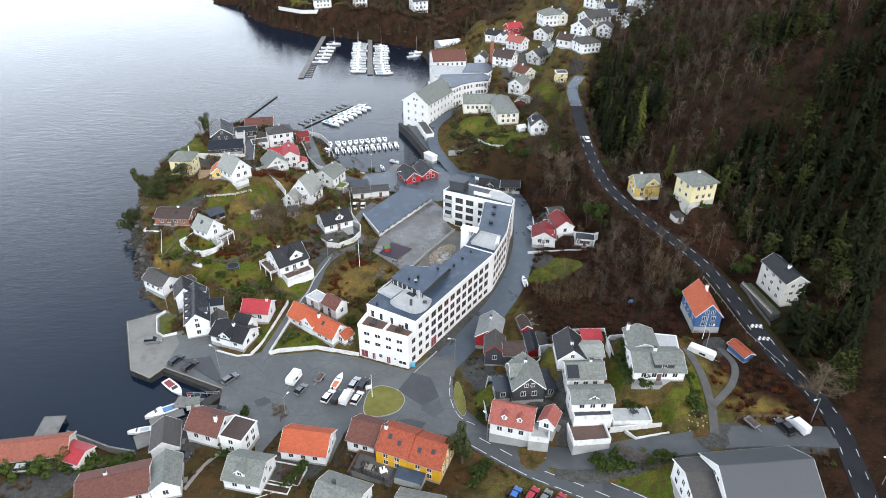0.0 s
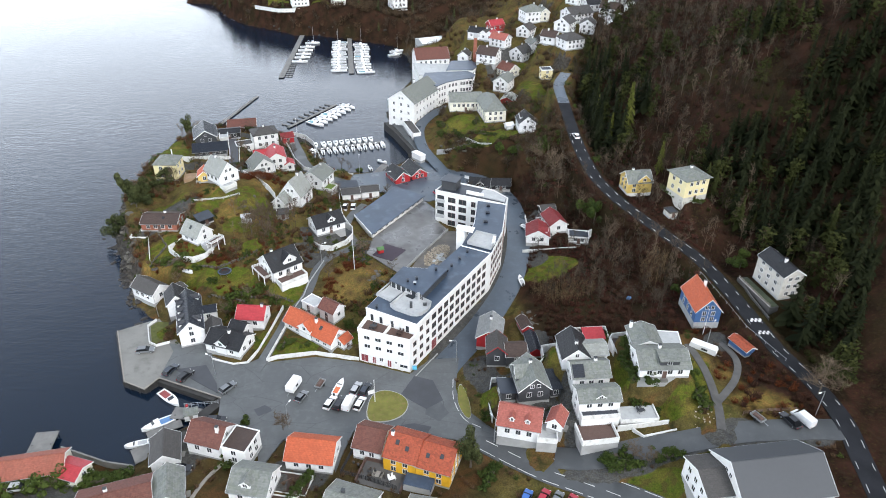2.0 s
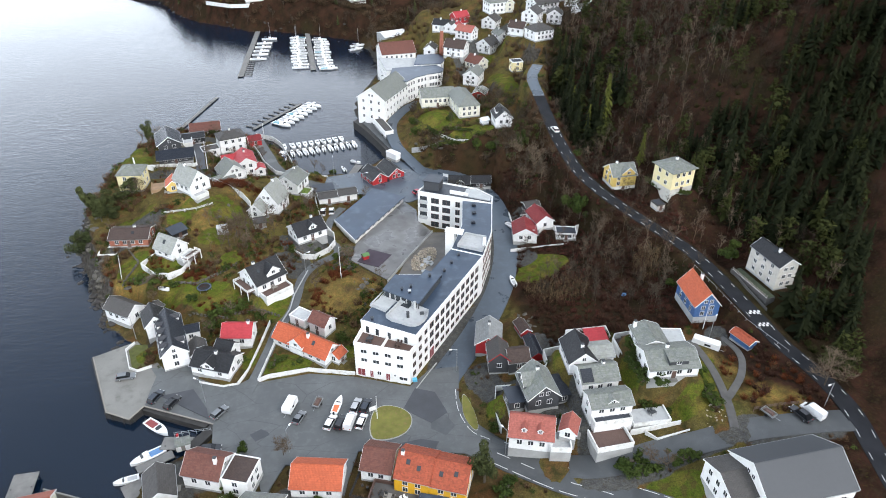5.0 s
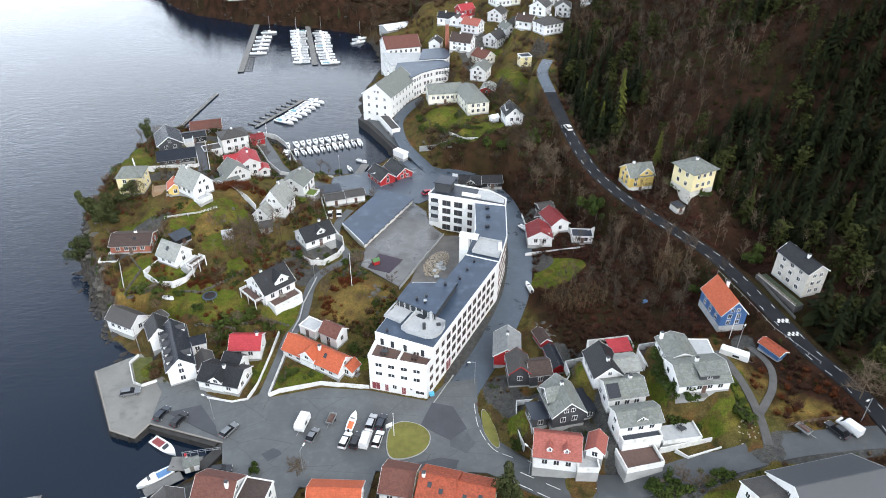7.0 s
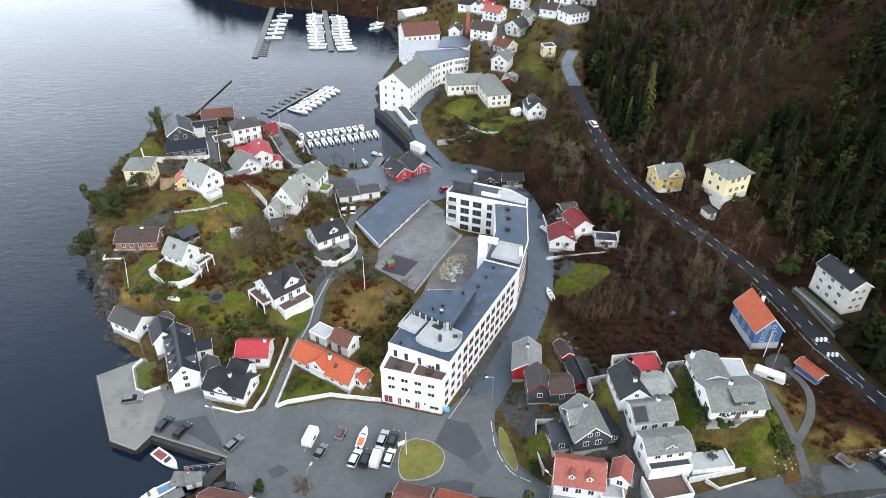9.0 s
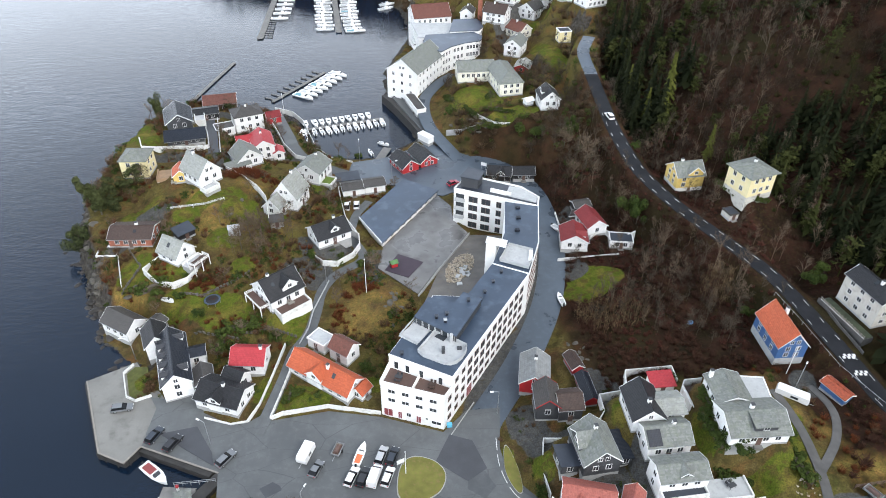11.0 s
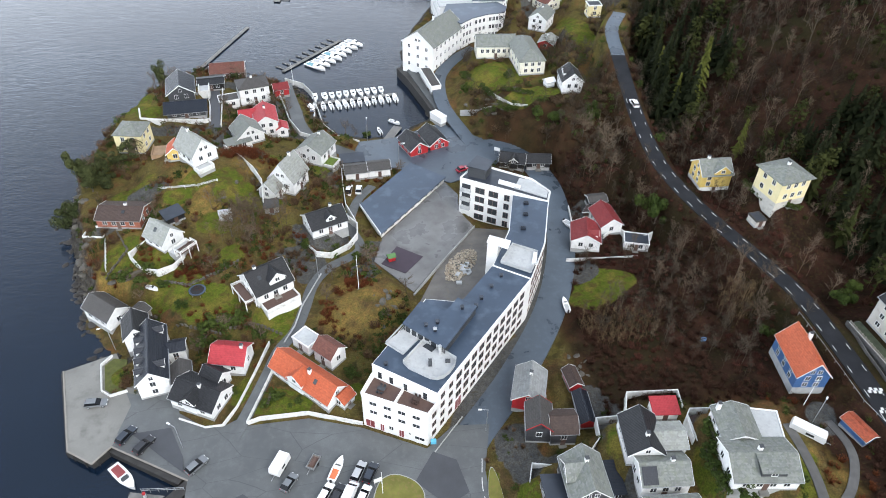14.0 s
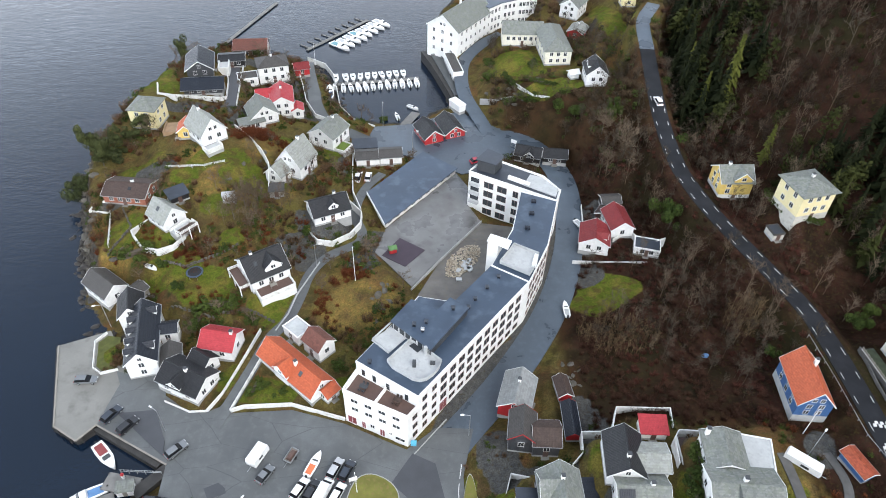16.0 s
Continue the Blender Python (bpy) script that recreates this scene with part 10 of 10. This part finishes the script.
def stone_wall(label, points, high=0.9):
    """A dry-stone garden wall: rough stones stacked along a line on the ground."""
    rng = np.random.default_rng(int(abs(points[0][0]) * 10))
    w = thing("stone_wall", label, "wall", points[0][0], points[0][1], ground_at(*points[0]))
    oz = ground_at(*points[0])
    for (x0, y0), (x1, y1) in zip(points, points[1:]):
        k = max(2, int(math.hypot(x1 - x0, y1 - y0) / 0.9))
        for i in range(k):
            x, y = x0 + (x1 - x0) * (i + 0.5) / k, y0 + (y1 - y0) * (i + 0.5) / k
            z = ground_at(x, y) - oz
            for r in range(2):
                v, f = BOULDERS[rng.integers(len(BOULDERS))]
                shared("stone", v, w, x - points[0][0] + rng.uniform(-0.1, 0.1), y - points[0][1] + rng.uniform(-0.1, 0.1), z + (0.12 + r * 0.5) * high, math.degrees(math.atan2(y1 - y0, x1 - x0)) + rng.uniform(-12, 12), 1.15, 0.8, 0.85 * high)


BOULDERS = []
for _i in range(4):
    _v, _f = boulder(30 + _i)
    BOULDERS.append((mesh_from("stone", _v, _f, M_STONE), None))
for _pts in (((-62.0, 176.0), (-56.0, 176.8), (-50.5, 173.0), (-46.0, 171.5)), ((-45.0, 178.5), (-39.0, 176.5), (-33.0, 180.5), (-28.0, 184.0)), ((-60.0, 181.0), (-57.0, 190.0), (-61.0, 196.0)), ((-28.0, 165.0), (-22.0, 166.5), (-15.6, 163.6)), ((-40.0, 166.5), (-34.0, 165.0), (-29.0, 163.5))):
    stone_wall("low dry-stone terrace wall in the peninsula gardens", _pts)

# the small lawn behind the low white wall by the quay
_l = [(-52.9, 160.0), (-54.3, 157.9), (-52.2, 151.4), (-50.3, 150.1), (-47.9, 151.0), (-49.9, 159.6)]
tagged(part("lawn", solid(upright(_l, 1.6, 2.02)), plain("mossy_turf", (0.075, 0.085, 0.018), 0.95, 0.3, 0.9, 5.0, stain=(0.07, 0.06, 0.02), bump=0.6)), "small mossy lawn behind a low white wall", "lawn", kind="structure")


def tarpaulin(x, y, rz, material, label, l=1.6, w=1.1, h=0.8):
    """A heap under a cloth: a lumpy, creased mound."""
    rng = random.Random(int(abs(x) * 7))
    t = thing("tarpaulin", label, "tarpaulin", x, y, ground_at(x, y), rz)
    bm = bmesh.new()
    n, rings = 12, []
    for k, q in ((1.0, -0.2), (0.95, 0.25), (0.8, 0.7), (0.45, 0.95)):
        rings.append([(l * k * math.cos(i * 0.5236) * rng.uniform(0.85, 1.1), w * k * math.sin(i * 0.5236) * rng.uniform(0.85, 1.1), h * q * rng.uniform(0.85, 1.1)) for i in range(n)])
    lofted(bm, rings)
    part("cloth", bm, material, t)


tarpaulin(79.8, 157.2, 20, M_BLUECLOTH, "crumpled blue tarpaulin over a heap in the hollow", 0.9, 0.6, 0.6)
boat(-47.8, 177.2, ground_at(-47.8, 177.2) + 0.2, -20, 3.2, "small white dinghy laid up in the garden", None, False)


M_HEDGEGREEN = plain("mossy_deck", (0.045, 0.055, 0.030), 0.95, 0.4, 0.7, 4.0, bump=0.5)


def road_terrace():
    """A mossy terrace on a concrete wall above the road, with a board fence on its edge."""
    t = thing("terrace", "mossy concrete terrace with a pale board fence above the hillside road", "terrace", 110.6, 147.0, 13.2, 98.7 - 90)
    part("base", boxed(-0.9, 1.8, -7.0, 7.0, -2.0, 1.3), M_GRAVEL, t)
    part("turf", boxed(-0.7, 1.8, -6.8, 6.8, 1.3, 1.4), M_HEDGEGREEN, t)
    for i in range(15):
        part("post", boxed(-0.85, -0.75, -6.95 + i * 0.98, -6.83 + i * 0.98, 1.3, 2.3), M_GREYWOOD, t)
    for k in range(3):
        part("rail", boxed(-0.92, -0.86, -6.95, 6.95, 1.5 + k * 0.3, 1.6 + k * 0.3), M_GREYWOOD if k else M_WALLWHITE, t)


road_terrace()


# ---- gardens by the near shore ----
def raised_bed(x, y, rz, length, width, label):
    """A garden bed of dark earth inside a white board frame."""
    b = thing("garden_bed", label, "garden bed", x, y, ground_at(x, y), rz)
    l, w = length / 2, width / 2
    part("earth", boxed(-l + 0.1, l - 0.1, -w + 0.1, w - 0.1, -0.6, 0.12), M_EARTH, b)
    for dims in ((-l, l, -w, -w + 0.12), (-l, l, w - 0.12, w), (-l, -l + 0.12, -w + 0.12, w - 0.12), (l - 0.12, l, -w + 0.12, w - 0.12)):
        part("edge_board", boxed(*dims, -0.6, 0.45), M_WALLWHITE, b)


M_EARTH = plain("dark_garden_earth", (0.045, 0.026, 0.018), 0.95, 0.4, 0.9, 3.0, stain=(0.085, 0.05, 0.03), bump=0.8)
raised_bed(-9.2, 101.0, -14, 7.4, 5.2, "large bed of dark turned earth in a white board frame")
raised_bed(-11.0, 97.0, -14, 6.4, 1.8, "narrow bed covered with grey slabs in a white frame")
for _x, _y, _r in ((-10.6, 101.8, 30), (-8.4, 100.4, -20), (-7.6, 102.0, 70)):
    _t = thing("plank", "old brown plank lying on the garden earth", "plank", _x, _y, ground_at(_x, _y) + 0.14, _r, "garden planks")
    part("board", boxed(-1.2, 1.2, -0.09, 0.09, 0.0, 0.05), M_BROWNWOOD, _t)
ribbon("path", "narrow trodden garden path of pale boards", [(-25.0, 108.0, ground_at(-25.0, 108.0) + 0.15), (-27.8, 103.4, ground_at(-27.8, 103.4) + 0.15), (-30.0, 97.5, ground_at(-30.0, 97.5) + 0.15)], 0.8, M_GREYWOOD, 0.05, category="path")
fence_run("fence", "dark board fence round the slate patio", [(0.6, 103.6, ground_at(0.6, 103.6)), (3.0, 109.4, ground_at(3.0, 109.4))], 1.5, M_BLACKWOOD, 1.0, 6)
fence_run("fence", "dark board fence below the slate patio", [(0.6, 103.6, ground_at(0.6, 103.6)), (7.0, 100.6, ground_at(7.0, 100.6)), (12.6, 98.0, ground_at(12.6, 98.0))], 1.5, M_BLACKWOOD, 1.0, 6)
_rng = random.Random(11)
for _i in range(9):
    _x, _y = 3.4 + _i * 1.0 + _rng.uniform(-0.4, 0.4), 105.6 - _i * 0.62 + _rng.uniform(-0.8, 0.8)
    _t = thing("flower_pot", "dark plant pot with a bare winter shrub on the patio", "plant pot", _x, _y, 3.26, _rng.uniform(0, 90), "patio pots")
    _bm = bmesh.new()
    rod(_bm, (0, 0, 0), (0, 0, 0.5), 0.22, 8, 0.3)
    part("pot", _bm, M_DGREY, _t)
    _v, _f = bare_bush(700 + _i, 16)
    _o = new("shrub", mesh_from("shrub", _v * (0.8, 0.8, 0.7) + (0, 0, 0.45), _f, M_TWIGBROWN))
    _o.parent = _t


for _i, _a in enumerate(((67.2, 113.6, 2.6, 3.0), (69.6, 112.4, 2.2, 2.8), (72.0, 111.4, 1.8, 2.4), (81.6, 117.6, 3.0, 3.2), (82.2, 113.4, 2.4, 2.8), (81.4, 121.6, 2.4, 2.6), (67.4, 123.6, 2.2, 2.2), (67.0, 117.4, 2.4, 2.4), (-2.4, 158.6, 3.4, 3.4), (0.6, 151.6, 2.6, 3.0), (-14.6, 146.4, 1.6, 2.6), (-10.6, 145.4, 1.4, 2.2), (7.4, 166.4, 2.4, 3.0), (-24.6, 148.6, 2.0, 2.4), (-26.0, 166.0, 3.0, 3.4), (-20.4, 163.4, 2.6, 3.0), (-39.6, 170.4, 2.6, 3.0), (-50.6, 178.0, 2.6, 3.4), (-45.0, 177.4, 2.2, 2.8), (-31.0, 182.0, 2.4, 2.6), (56.0, 250.6, 4.2, 4.0), (60.6, 246.6, 5.0, 4.6), (46.6, 254.6, 4.0, 4.0), (70.6, 240.6, 5.6, 5.0), (40.6, 256.6, 3.0, 3.4), (34.0, 272.0, 3.0, 3.4), (34.6, 280.6, 3.4, 3.6))):
    tree("evergreen_bush", "rounded evergreen garden bush" if _i < 20 else "dark evergreen bush on the slope above the yard", *_a, "leafy", 0.05, 70 + _i)
tree("bare_tree", "broad tan leafless tree above the yard", 72.0, 225.0, 10.0, 11.0, "bare", 0.3, 98)
tree("bare_tree", "tan leafless tree on the slope above the yard", 67.0, 221.0, 6.6, 7.0, "bare", 0.3, 99)
for _i, _a in enumerate(((-63.4, 104.8, 3.6, 4.6), (-60.0, 105.4, 3.2, 4.2), (-57.0, 104.4, 3.0, 3.6), (-53.4, 107.0, 2.4, 3.4), (-50.0, 106.0, 2.2, 3.2), (58.4, 99.4, 1.8, 2.8), (61.6, 98.8, 2.0, 3.0), (70.0, 99.2, 1.8, 2.8), (72.4, 99.0, 1.6, 2.4), (31.6, 99.6, 2.6, 3.4), (33.6, 101.6, 2.0, 2.6), (-23.6, 106.6, 2.4, 2.8))):
    tree("evergreen_bush", "dense dark green bush beside the near-shore houses" if _i < 5 or _i > 8 else "dark green bush beside the side road", *_a, "leafy", 0.05, 120 + _i)
tree("bare_tree", "tan leafless shrub on the road verge", 65.8, 98.0, 4.4, 5.6, "bare", 0.3, 140)
